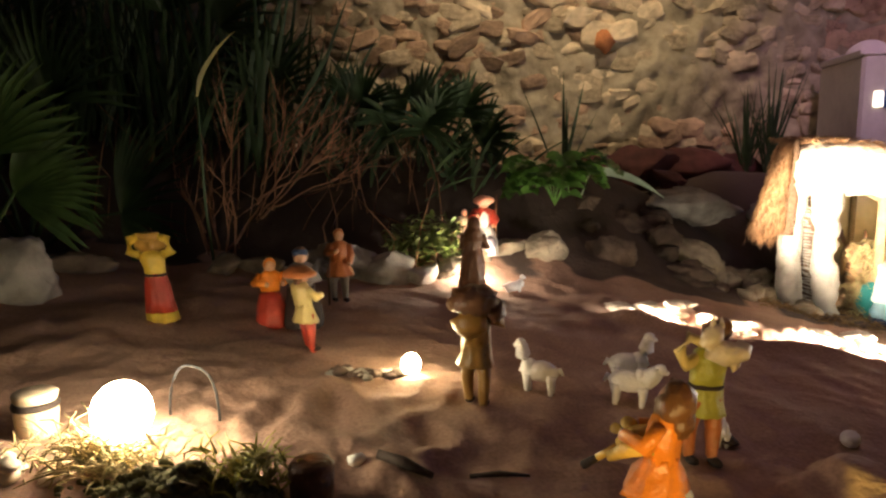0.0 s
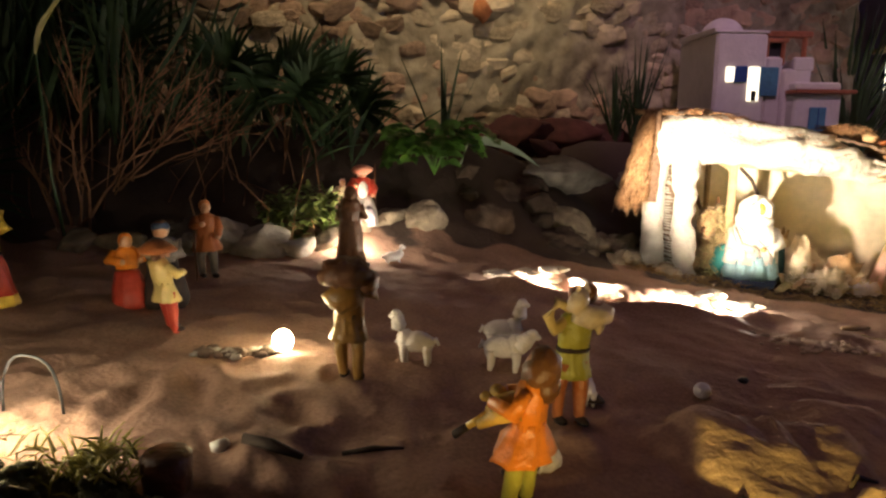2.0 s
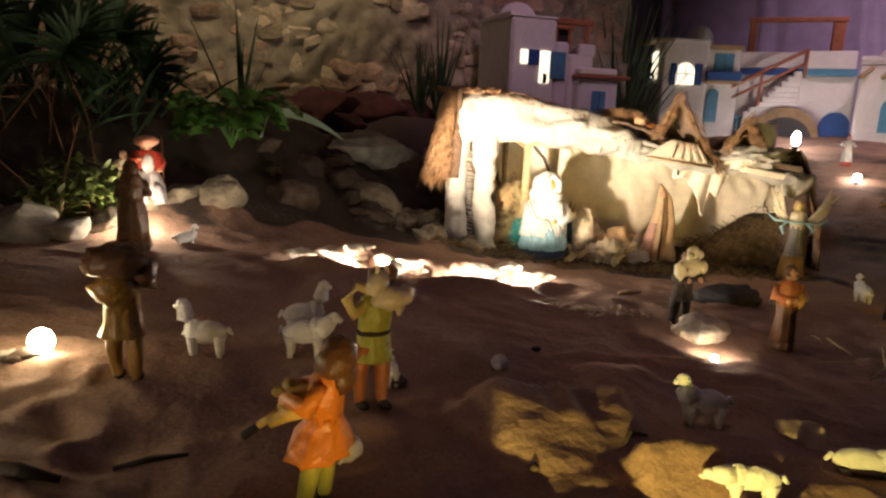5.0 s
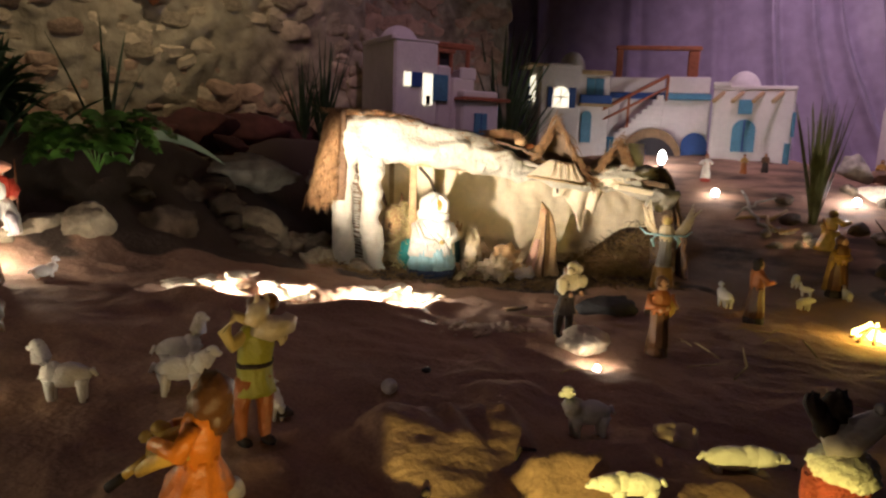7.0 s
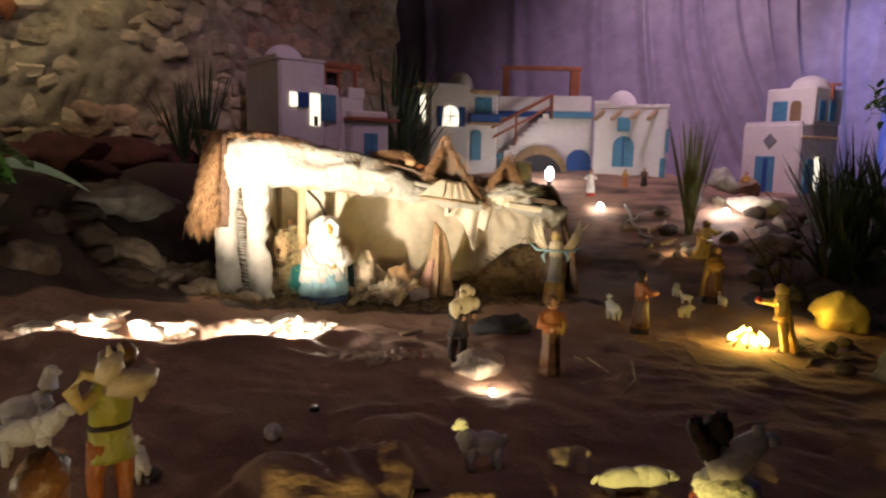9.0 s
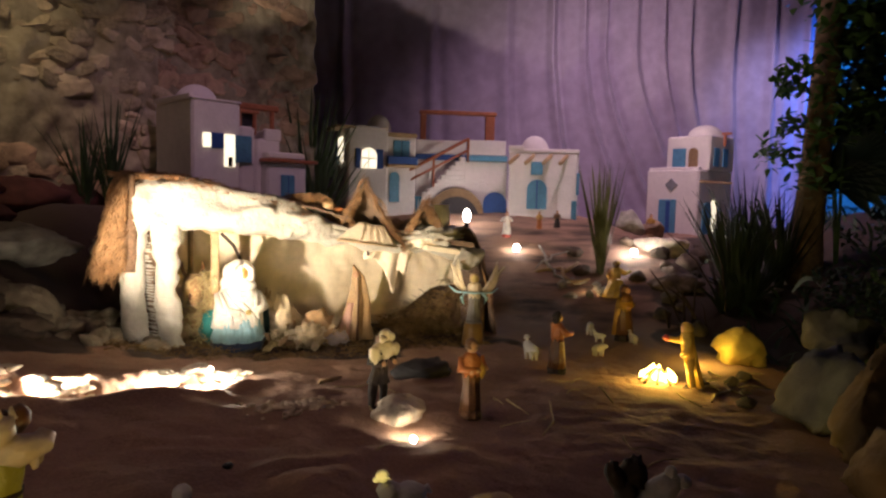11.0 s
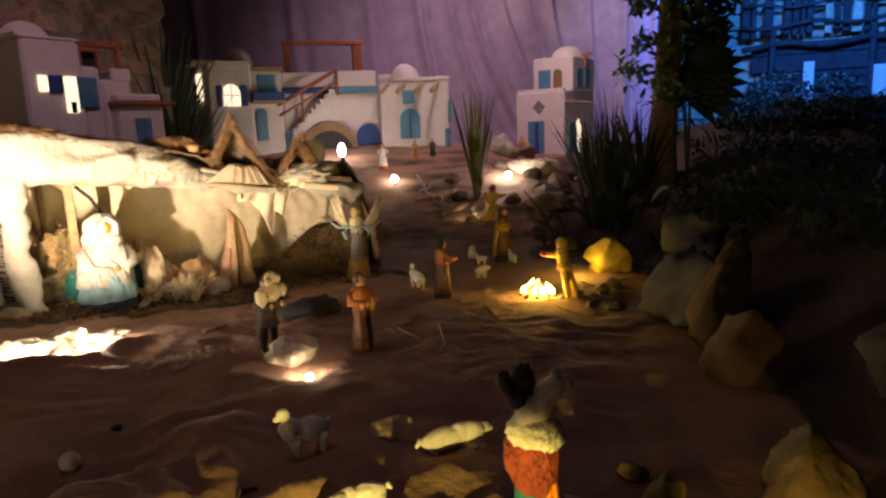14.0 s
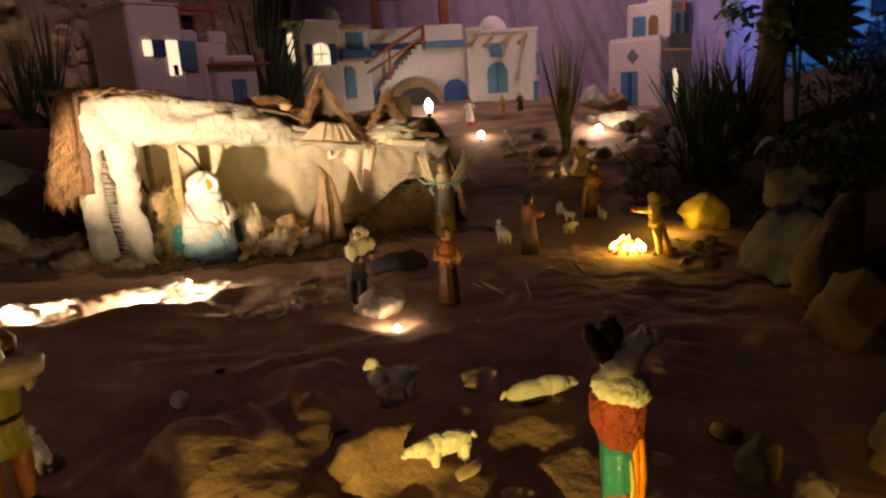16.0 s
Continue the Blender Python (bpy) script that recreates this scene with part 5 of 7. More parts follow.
    if pose_ != "cloak":
        s.lathe([(0.53 + zt, 0.098 * big, 0.076 * big), (0.62 + zt, 0.100 * big, 0.080 * big), (0.72 + zt, 0.112 * big, 0.080 * big), (0.79 + zt, 0.100 * big, 0.068 * big), (0.83 + zt, 0.05 * big, 0.045 * big)], c[top], 22, 0.05, 7)
        s.tube([(0, 0, 0.81 + zt), (0, -0.005, 0.86 + zt)], 0.034 * big, c[skin], 8)
        s.ell((0, -0.008, hz), (0.056 * big, 0.062 * big, 0.072 * big), c[skin], 14)
        if hair:
            s.ell((0, 0.016, hz + 0.016), (0.063 * big, 0.064 * big, 0.074 * big), c[hair], 16, 0.16, 3)
            s.ell((0, 0.035, hz - 0.045), (0.052 * big, 0.045 * big, 0.06 * big), c[hair], 12, 0.16, 3)
    if sash:
        s.lathe([(0.535, 0.106 * big, 0.086 * big), (0.55, 0.109 * big, 0.089 * big), (0.565, 0.106 * big, 0.086 * big)], c[sash], 20)
    if hat == "wide":
        s.lathe([(hz, 0.185, 0.185), (hz + 0.03, 0.20, 0.20), (hz + 0.08, 0.15, 0.15), (hz + 0.125, 0.08, 0.08), (hz + 0.135, 0.02, 0.02)], c["rust"], 24, 0.03, 5)
    elif hat == "bigorange":
        s.ell((0, 0, hz + 0.055), (0.18, 0.17, 0.09), c["salmon"], 18, 0.1, 2)
    elif hat == "cap":
        s.ell((0, 0.005, hz + 0.045), (0.068 * big, 0.07 * big, 0.046 * big), c["navy"], 14)
    elif hat == "hood":
        s.ell((0, 0.02, hz + 0.005), (0.072 * big, 0.076 * big, 0.090 * big), c[robe], 16)
        s.lathe([(0.70 + zt, 0.122 * big, 0.09 * big), (0.80 + zt, 0.10 * big, 0.078 * big, 0, 0.01), (0.87 + zt, 0.066 * big, 0.066 * big, 0, 0.02)], c[robe], 18, 0.05, 7)
    elif hat == "cowl":
        s.ell((0, 0.012, hz + 0.03), (0.078, 0.08, 0.062), c["brown"], 16, 0.2, 3)
        s.lathe([(hz - 0.02, 0.085, 0.085, 0, 0.01), (hz + 0.0, 0.09, 0.09, 0, 0.01), (hz + 0.02, 0.07, 0.07, 0, 0.01)], c["brown"], 18, 0.06, 5)
        s.ell((0.11, -0.03, 0.60), (0.05, 0.07, 0.10), c["ochre"], 14, 0.3, 3)
    elif hat == "band":
        s.ell((0, 0.005, hz + 0.04), (0.066 * big, 0.068 * big, 0.05 * big), c["gold"], 12)
    poses_ = dict(none=[],
        down=[[(-0.1, 0, 0.77), (-0.135, 0.0, 0.62), (-0.12, -0.05, 0.48)], [(0.1, 0, 0.77), (0.135, 0.0, 0.62), (0.12, -0.05, 0.48)]],
        fold=[[(-0.1, 0, 0.77), (-0.14, -0.02, 0.63), (0.02, -0.09, 0.63)], [(0.1, 0, 0.77), (0.14, -0.02, 0.62), (-0.03, -0.095, 0.60)]],
        up=[[(-0.1, 0, 0.78), (-0.19, -0.02, 0.82), (-0.17, 0.0, 0.95), (-0.05, 0, 1.0)], [(0.1, 0, 0.78), (0.19, -0.02, 0.82), (0.17, 0.0, 0.95), (0.05, 0, 1.0)]],
        hold=[[(-0.1, 0, 0.77), (-0.16, -0.03, 0.66), (-0.08, -0.16, 0.66)], [(0.1, 0, 0.77), (0.16, -0.03, 0.66), (0.08, -0.16, 0.66)]],
        reach=[[(-0.1, 0, 0.77), (-0.15, -0.08, 0.68), (-0.10, -0.24, 0.72)], [(0.1, 0, 0.77), (0.14, -0.02, 0.62), (0.10, -0.10, 0.52)]],
        shoulder=[[(-0.09, 0, 0.77), (-0.165, -0.02, 0.71), (-0.15, -0.05, 0.84), (-0.08, -0.06, 0.90)], [(0.09, 0, 0.77), (0.145, -0.05, 0.68), (0.10, -0.10, 0.78)]])
    for pts in poses_[arms] if pose_ != "cloak" else ():
        pts = [(a * big, b * big, z + zt) for a, b, z in pts]
        s.tube(pts, [0.044 * big] + [0.046 * big] * (len(pts) - 2) + [0.032 * big], c[top], 10)
        s.ell(pts[-1], (0.030 * big,) * 3, c[skin], 8)
    if cape:
        s.lathe([(0.10, 0.18, 0.075, 0, 0.08), (0.4, 0.165, 0.07, 0, 0.06), (0.7, 0.15, 0.07, 0, 0.04), (0.82, 0.08, 0.055, 0, 0.03)], c[cape], 22, 0.12, 9)
    if extra:
        extra(s)
    out = []
    for p in s.v:
        q = Vector(p)
        k = Vector((noise.noise(q * 7 + Vector((x * 9, 0, 0))), noise.noise(q * 7 + Vector((5, y * 9, 0))), 0.4 * noise.noise(q * 7 + Vector((0, 0, 8))))) * 0.022
        q += k * sst(0.0, 0.1, q.z)
        out.append(((q.x + lean[0] * q.z) * h, (q.y + lean[1] * q.z) * h, q.z * h))
    s.v = out
    return thing("figurine", s, on(x, y, dz - 0.002, yaw), label, "figurine", FIGS)


def lamb_carrier(s):
    s.tube([(-0.07, 0, 0.76), (-0.19, -0.02, 0.70), (-0.235, -0.03, 0.80), (-0.19, -0.05, 0.90), (-0.10, -0.07, 0.86)], [0.05, 0.047, 0.043, 0.04, 0.036], P["straw"], 10)
    s.tube([(0.09, 0, 0.76), (0.17, -0.04, 0.70), (0.11, -0.10, 0.79)], [0.05, 0.047, 0.036], P["straw"], 10)
    s.tube([(-0.10, -0.10, 0.84), (-0.06, -0.11, 0.93), (-0.03, -0.10, 0.99)], [0.065, 0.07, 0.035], P["cream"], 14, 1, 0.012)
    s.tube([(-0.08, -0.11, 0.83), (0.03, -0.13, 0.80), (0.14, -0.11, 0.80), (0.19, -0.10, 0.85)], [0.07, 0.085, 0.065, 0.04], P["cream"], 14, 1, 0.012)
    for x in (-0.07, -0.005):
        s.tube([(x, -0.10, 0.97), (x - 0.01, -0.10, 1.04)], [0.025, 0.010], P["cream"], 8)
    s.ell((0.085, 0.0, 0.93), (0.062, 0.066, 0.08), P["hair"], 14, 0.15, 3)
    s.tube([(0.12, -0.06, 0.78), (0.15, -0.08, 0.66)], [0.03, 0.018], P["cream"], 8)


def basket_on_head(s):
    s.ell((0, 0.03, 0.91), (0.175, 0.09, 0.125), P["ochre"], 16, 0.15, 3)
    s.lathe([(0.93, 0.06, 0.06), (0.97, 0.11, 0.11), (1.03, 0.12, 0.12), (1.035, 0.10, 0.10)], P["ochre"], 16)


def horn_bag(s):
    s.ell((0, 0.03, 0.86), (0.105, 0.105, 0.135), P["hair"], 20, 0.25, 3)
    s.ell((0, 0.075, 0.76), (0.085, 0.07, 0.10), P["hair"], 16, 0.3, 4)
    s.ell((0.02, -0.15, 0.62), (0.08, 0.13, 0.08), P["gold"], 16, 0.2, 2, turn=Euler((0.5, 0, 0.1)).to_matrix())
    s.tube([(0.12, -0.02, 0.64), (0.11, -0.16, 0.58), (0.08, -0.28, 0.50)], [0.045, 0.05, 0.03], P["gold"], 12)
    s.tube([(0.03, -0.25, 0.54), (0.05, -0.35, 0.46)], [0.03, 0.022], P["gold"], 8)
    s.tube([(0.05, -0.35, 0.46), (0.06, -0.43, 0.39)], [0.024, 0.03], P["dark"], 8)
    s.ell((-0.02, -0.22, 0.68), (0.04, 0.05, 0.04), P["gold"], 12, 0.2, 3)
    s.ell((-0.03, -0.29, 0.63), (0.03, 0.035, 0.03), P["gold"], 10, 0.2, 3)


def bundle(s):
    s.ell((0.02, 0.02, 0.90), (0.21, 0.17, 0.125), P["brown"], 22, 0.4, 3)
    s.ell((-0.16, 0.0, 0.83), (0.09, 0.09, 0.09), P["brown"], 14, 0.4, 3)
    s.ell((0.03, 0.05, 0.72), (0.16, 0.13, 0.13), P["umber"], 16, 0.3, 2.5)


def angel_extra(s):
    for sx in (-1, 1):
        for k in range(8):
            a = radians(42 + 5.0 * k) if sx < 0 else radians(30 + 5.0 * k)
            b = Vector((sx * (0.15 + 0.006 * k), 0.05, 0.62 + 0.012 * k))
            ln = 0.31 + 0.036 * k
            e = b + Vector((sx * math.cos(a) * ln, 0.03, math.sin(a) * ln))
            s.tube([b, (b + e) / 2 + Vector((sx * 0.03, 0.01 + 0.004 * k, -0.005)), e], [0.022, 0.032, 0.008], P["cream"], 6, 0.35, up=(0, 1, 0))
        s.tube([(sx * 0.15, 0.05, 0.66), (sx * 0.30, 0.06, 0.84), (sx * (0.45 if sx < 0 else 0.56), 0.07, 1.20 if sx < 0 else 1.13)], [0.035, 0.03, 0.012], P["cream"], 8, 0.5, up=(0, 1, 0))
    s.tube([(-0.46, -0.04, 0.76), (-0.34, -0.10, 0.66), (-0.16, -0.15, 0.66), (0, -0.16, 0.645), (0.16, -0.15, 0.66), (0.34, -0.10, 0.65), (0.44, -0.06, 0.74)], [0.018, 0.034, 0.034, 0.036, 0.034, 0.036, 0.018], P["sky"], 8, 0.5)
    for sx in (-1, 1):
        s.tube([(sx * 0.16, -0.06, 0.64), (sx * 0.24, -0.05, 0.54), (sx * 0.19, -0.03, 0.42)], [0.05, 0.055, 0.02], P["sky"], 8, 0.6)
    s.ell((0, 0.035, 0.90), (0.095, 0.09, 0.10), P["tan"], 16, 0.25, 3)


def staff(x=0.2, y=-0.1, top=1.1):
    def go(s):
        s.tube([(x, y, 0.0), (x * 0.98, y, top * 0.6), (x * 0.95, y, top)], 0.013, P["brown"], 6)
    return go


def tender(s):
    staff(-0.16, 0.10, 0.95)(s)
    s.lathe([(0.0, 0.10, 0.05, -0.05, 0.12), (0.3, 0.09, 0.05, -0.03, 0.09), (0.62, 0.10, 0.05, 0, 0.06), (0.78, 0.06, 0.04, 0, 0.04)], P["gold"], 18, 0.2, 6)
    s.ell((-0.10, -0.27, 0.73), (0.045, 0.045, 0.05), P["red"], 12, 0.2, 3)


def shirt_and_staff(s):
    staff(0.22, -0.05, 1.05)(s)
    s.ell((0, -0.09, 0.62), (0.09, 0.06, 0.15), P["white"], 14, 0.2, 3)
    for sx in (-1, 1):
        s.tube([(sx * 0.08, -0.18, 0.28), (sx * 0.11, -0.34, 0.26), (sx * 0.12, -0.40, 0.04)], [0.075, 0.06, 0.045], P["lilac"], 10)


def kneeling_woman(x, y, h, yaw):
    """A woman kneeling upright, wrapped in a white veil and mantle over a pale blue robe."""
    s = Shape()
    # navy foot ring paints the shade that her base sits in
    s.lathe([(0.0, 0.27, 0.25), (0.05, 0.29, 0.26), (0.12, 0.28, 0.25)], P["navy"], 30, 0.05, 9)
    s.lathe([(0.10, 0.285, 0.255), (0.14, 0.295, 0.262), (0.24, 0.272, 0.245, 0.0, 0.0), (0.36, 0.255, 0.232)], P["sky"], 36, 0.06, 9)
    s.lathe([(0.25, 0.272, 0.235, -0.01, 0.02), (0.27, 0.285, 0.252, -0.01, 0.01), (0.40, 0.265, 0.24), (0.54, 0.243, 0.215, 0.005, -0.005), (0.64, 0.215, 0.188, 0.01, -0.01), (0.70, 0.165, 0.15, 0.015, -0.015)], P["white"], 40, 0.04, 7, turn=0.6)
    # veil over the head, falling to the shoulders
    s.ell((0.02, -0.02, 0.855), (0.178, 0.165, 0.148), P["white"], 30, 0.10, 2.2)
    s.ell((0.0, 0.05, 0.72), (0.175, 0.14, 0.16), P["white"], 26, 0.14, 3, seed=2)
    s.tube([(0.03, -0.155, 0.975), (0.115, -0.165, 0.90), (0.125, -0.160, 0.80), (0.09, -0.15, 0.735)], [0.022, 0.034, 0.036, 0.03], P["white"], 10)
    s.tube([(0.03, -0.155, 0.975), (-0.045, -0.165, 0.90), (-0.06, -0.155, 0.80), (-0.03, -0.15, 0.735)], [0.022, 0.032, 0.034, 0.03], P["white"], 10)
    s.ell((0.035, -0.135, 0.862), (0.058, 0.055, 0.080), P["ochre"], 18)
    s.ell((0.04, -0.188, 0.855), (0.013, 0.016, 0.022), P["ochre"], 8)
    s.ell((0.05, -0.145, 0.735), (0.125, 0.085, 0.058), P["white"], 20, 0.15, 3)
    # folds that run from the shoulders to the lap, and the folded arms
    for x0, x1, z1 in ((-0.16, 0.02, 0.34), (-0.08, 0.12, 0.30), (0.17, 0.16, 0.36), (-0.21, -0.12, 0.30)):
        s.tube([(x0, -0.13, 0.66), ((x0 + x1) / 2, -0.205, 0.52), (x1, -0.235, 0.42), (x1 + 0.02, -0.245, z1)], [0.02, 0.030, 0.028, 0.012], P["white"], 8, 0.7)
    s.tube([(0.20, -0.04, 0.62), (0.245, -0.14, 0.48), (0.12, -0.25, 0.44)], [0.06, 0.066, 0.045], P["white"], 12, 1, 0.01)
    s.tube([(-0.20, -0.04, 0.62), (-0.22, -0.15, 0.47), (-0.02, -0.25, 0.43)], [0.06, 0.066, 0.045], P["white"], 12, 1, 0.01)
    s.ell((0.06, -0.268, 0.445), (0.035, 0.028, 0.028), P["straw"], 10)
    for k in range(6):
        a = -2.3 + 0.32 * k
        s.tube([(0.245 * math.cos(a), 0.225 * math.sin(a), 0.33), (0.275 * math.cos(a + 0.05), 0.25 * math.sin(a + 0.05), 0.22), (0.295 * math.cos(a), 0.265 * math.sin(a), 0.11)], [0.012, 0.022, 0.014], P["sky"], 7)
    s.v = [(q[0] * h, q[1] * h, q[2] * h) for q in s.v]
    return thing("figurine", s, on(x, y, -0.002, yaw), "kneeling woman figurine in white veil and blue robe", "figurine", FIGS)


def lamb_in_front(s):
    s.ell((0.02, -0.06, 0.80), (0.17, 0.10, 0.12), P["cream"], 22, 0.25, 3)
    s.ell((-0.15, -0.10, 0.76), (0.09, 0.08, 0.11), P["cream"], 16, 0.25, 3)
    s.ell((0.17, -0.09, 0.80), (0.07, 0.07, 0.085), P["cream"], 14, 0.2, 3)
    s.ell((0.02, -0.06, 0.99), (0.085, 0.075, 0.085), P["cream"], 16, 0.15, 3)
    s.ell((0.13, -0.05, 0.955), (0.05, 0.05, 0.06), P["cream"], 12, 0.15, 3)
    s.tube([(-0.04, -0.10, 0.97), (-0.10, -0.14, 0.94)], [0.05, 0.035], P["cream"], 10)
    s.ell((-0.10, -0.17, 0.78), (0.016, 0.014, 0.022), P["dark"], 8)


def fleece_man(x, y, h, yaw):
    """A shepherd figurine with a fleece round the shoulders and a lamb over one of them."""
    s = Shape()
    s.lathe([(0.0, 0.072, 0.07), (0.06, 0.078, 0.075), (0.20, 0.086, 0.08), (0.36, 0.098, 0.09)], P["teal"], 26, 0.07, 7)
    for dx in (0.085, 0.055):
        s.tube([(dx, -0.055, 0.40), (dx + 0.012, -0.062, 0.2), (dx + 0.004, -0.065, 0.0)], [0.032, 0.030, 0.024], P["orange"], 10, 0.7)
    s.tube([(0.035, -0.085, 0.30), (0.05, -0.09, 0.16), (0.045, -0.09, 0.02)], [0.012, 0.014, 0.010], P["straw"], 8)
    s.ell((0.01, -0.075, 0.045), (0.085, 0.085, 0.055), P["salmon"], 16, 0.25, 3)
    s.lathe([(0.335, 0.086, 0.082), (0.36, 0.104, 0.096), (0.43, 0.120, 0.106), (0.52, 0.136, 0.116), (0.59, 0.138, 0.118), (0.64, 0.115, 0.10)], P["knit"], 40, 0.035, 11)
    s.ell((-0.112, -0.03, 0.53), (0.045, 0.06, 0.085), P["knit"], 18, 0.15, 3)
    s.ell((0.0, -0.02, 0.672), (0.132, 0.126, 0.084), P["fleece"], 44, 0.16, 6)
    s.ell((0.06, -0.03, 0.625), (0.085, 0.10, 0.055), P["fleece"], 34, 0.2, 7, seed=3)
    s.tube([(-0.07, -0.01, 0.735), (0.01, -0.02, 0.785), (0.07, -0.02, 0.85), (0.12, -0.02, 0.905), (0.15, -0.02, 0.935)], [0.08, 0.085, 0.07, 0.05, 0.03], P["lilac"], 20, 0.85, 0.010)
    s.ell((0.118, -0.03, 0.95), (0.025, 0.03, 0.032), P["lilac"], 12)
    s.ell((0.170, -0.03, 0.915), (0.035, 0.04, 0.03), P["lilac"], 12)
    s.ell((-0.122, 0.0, 0.905), (0.040, 0.055, 0.072), P["dark"], 22, 0.35, 3, turn=Euler((0, -0.30, 0)).to_matrix())
    s.ell((-0.035, 0.02, 0.925), (0.058, 0.075, 0.068), P["dark"], 24, 0.35, 3, turn=Euler((0, -0.25, 0)).to_matrix())
    s.ell((-0.085, 0.0, 0.835), (0.05, 0.06, 0.07), P["dark"], 20, 0.3, 3)
    s.v = [((q[0] + 0.02 * noise.noise(Vector(q) * 7)) * h, (q[1] + 0.02 * noise.noise(Vector(q) * 7 + Vector((4, 0, 0)))) * h, q[2] * h) for q in s.v]
    return thing("figurine", s, on(x, y, -0.002, yaw), "shepherd figurine in knitted red jacket with fleece and lamb", "figurine", FIGS)


figure("yellow and red painted woman figurine carrying a basket overhead", -0.533, 1.226, 0.165, 15, "red", "yellow", hem="yellow", arms="up", skin="ochre", hair="ochre", sash="dark", extra=basket_on_head, lean=(-0.12, 0))
figure("small seated figurine in an orange red dress", -0.345, 1.290, 0.135, 30, "red", "orange", hem="red", pose_="sit", hair="orange", arms="hold")
figure("seated figurine in a grey cloak and blue cap", -0.285, 1.30, 0.160, 20, "grey", "grey", hem="dark", pose_="sit", hat="cap", arms="fold", cape="dark")
figure("figurine with a wide red hat, yellow shirt and dark red trousers", -0.230, 1.106, 0.146, 140, "straw", "straw", legs="red", hat="wide", arms="hold", lean=(0.05, 0.10), wide=0.9)
figure("brown jacketed hunter figurine leaning on a stick", -0.240, 1.50, 0.170, 25, "rust", "rust", legs="grey", arms="reach", hair="rust", extra=staff(-0.2, -0.2, 0.62))
figure("dark brown robed and hooded figurine standing on the sand", 0.078, 1.70, 0.205, 170, "brown", "brown", hat="hood", arms="fold", wide=1.05)
figure("umber clothed figurine bent under a large bundle", 0.047, 0.915, 0.170, 165, "umber", "umber", legs="umber", arms="shoulder", hair="brown", extra=bundle, wide=0.85)
figure("seated bearded figurine in a red jacket with a broad orange hat", 0.128, 2.06, 0.180, 5, "white", "red", hem="white", pose_="sit", hat="bigorange", hair="white", arms="reach", extra=shirt_and_staff)
figure("small cream figurine seated beside the shepherd", 0.070, 2.10, 0.11, 0, "cream", "cream", hem="pink", pose_="sit", hair="pink", arms="hold")
figure("orange tunic piper figurine with golden bagpipe", 0.203, 0.614, 0.176, -128, "orange", "orange", legs="olive", arms="hold", extra=horn_bag, wide=1.12, lean=(0.0, 0.12))
figure("green tunic shepherd figurine carrying a cream lamb", 0.327, 0.800, 0.185, 10, "olive", "olive", legs="rust", arms="none", sash="dark", hair="brown", extra=lamb_carrier, lean=(0.06, 0), wide=0.74)
figure("dark clothed shepherd figurine carrying a pale lamb", 1.160, 1.078, 0.170, -10, "dark", "dark", legs="dark", arms="hold", extra=lamb_in_front, lean=(0.03, -0.03), wide=0.85)
figure("brown shepherd figurine with folded arms", 1.268, 0.897, 0.180, -30, "brown", "rust", hem="brown", arms="fold", hair="brown", hat="cowl", wide=0.78)
# grey robe and hem put the angel's dim lighting into the paint
figure("angel figurine, robe greyed for shade, with cream wings and blue ribbon", 2.150, 1.518, 0.205, -54, "grey", "cream", hem="grey", arms="none", skin="straw", hair="tan", extra=angel_extra, dz=0.075, wide=0.75)
figure("dark red robed figurine walking over the sand", 1.910, 1.028, 0.200, 60, "brown", "rust", hem="dark", arms="hold", hair="dark", wide=0.9)
figure("brown and gold robed figurine beside the sheep", 2.70, 1.14, 0.235, -20, "brown", "ochre", hem="dark", arms="fold", hat="hood", cape="ochre")
figure("golden kneeling figurine below the spiky plant", 3.29, 1.435, 0.19, 60, "gold", "gold", pose_="kneel", arms="reach", hat="band")
figure("small gold figurine bending at the sunken lamp", 3.33, 1.47, 0.13, -30, "gold", "ochre", arms="reach", lean=(-0.2, 0))
figure("thin golden figurine tending the campfire", 2.105, 0.672, 0.205, -150, "gold", "gold", legs="gold", arms="reach", hat="hood", lean=(0.04, -0.16), extra=tender, wide=0.5)
figure("village woman figurine in red with a white apron", 3.581, 2.292, 0.160, -45, "white", "white", hem="red", arms="hold", hair="red")
figure("small brown village figurine by the blue door", 3.839, 2.209, 0.115, -60, "rust", "ochre", arms="fold")
figure("small dark village figurine by the house", 3.930, 2.129, 0.115, -60, "dark", "brown", arms="down")
figure("small ochre figurine in front of the village house", 4.55, 1.74, 0.16, -70, "tan", "ochre", arms="fold")
figure("small blue and yellow figurine on the rocks", 4.10, 1.42, 0.10, -70, "blue", "yellow", arms="hold")
kneeling_woman(1.455, 2.035, 0.312, -22)
figure("kneeling bearded figurine wrapped in a tan cloak", 1.922, 1.918, 0.295, -60, "tan", "pink", pose_="cloak", lean=(0.02, -0.03))
fleece_man(0.700, 0.294, 0.208, -56)


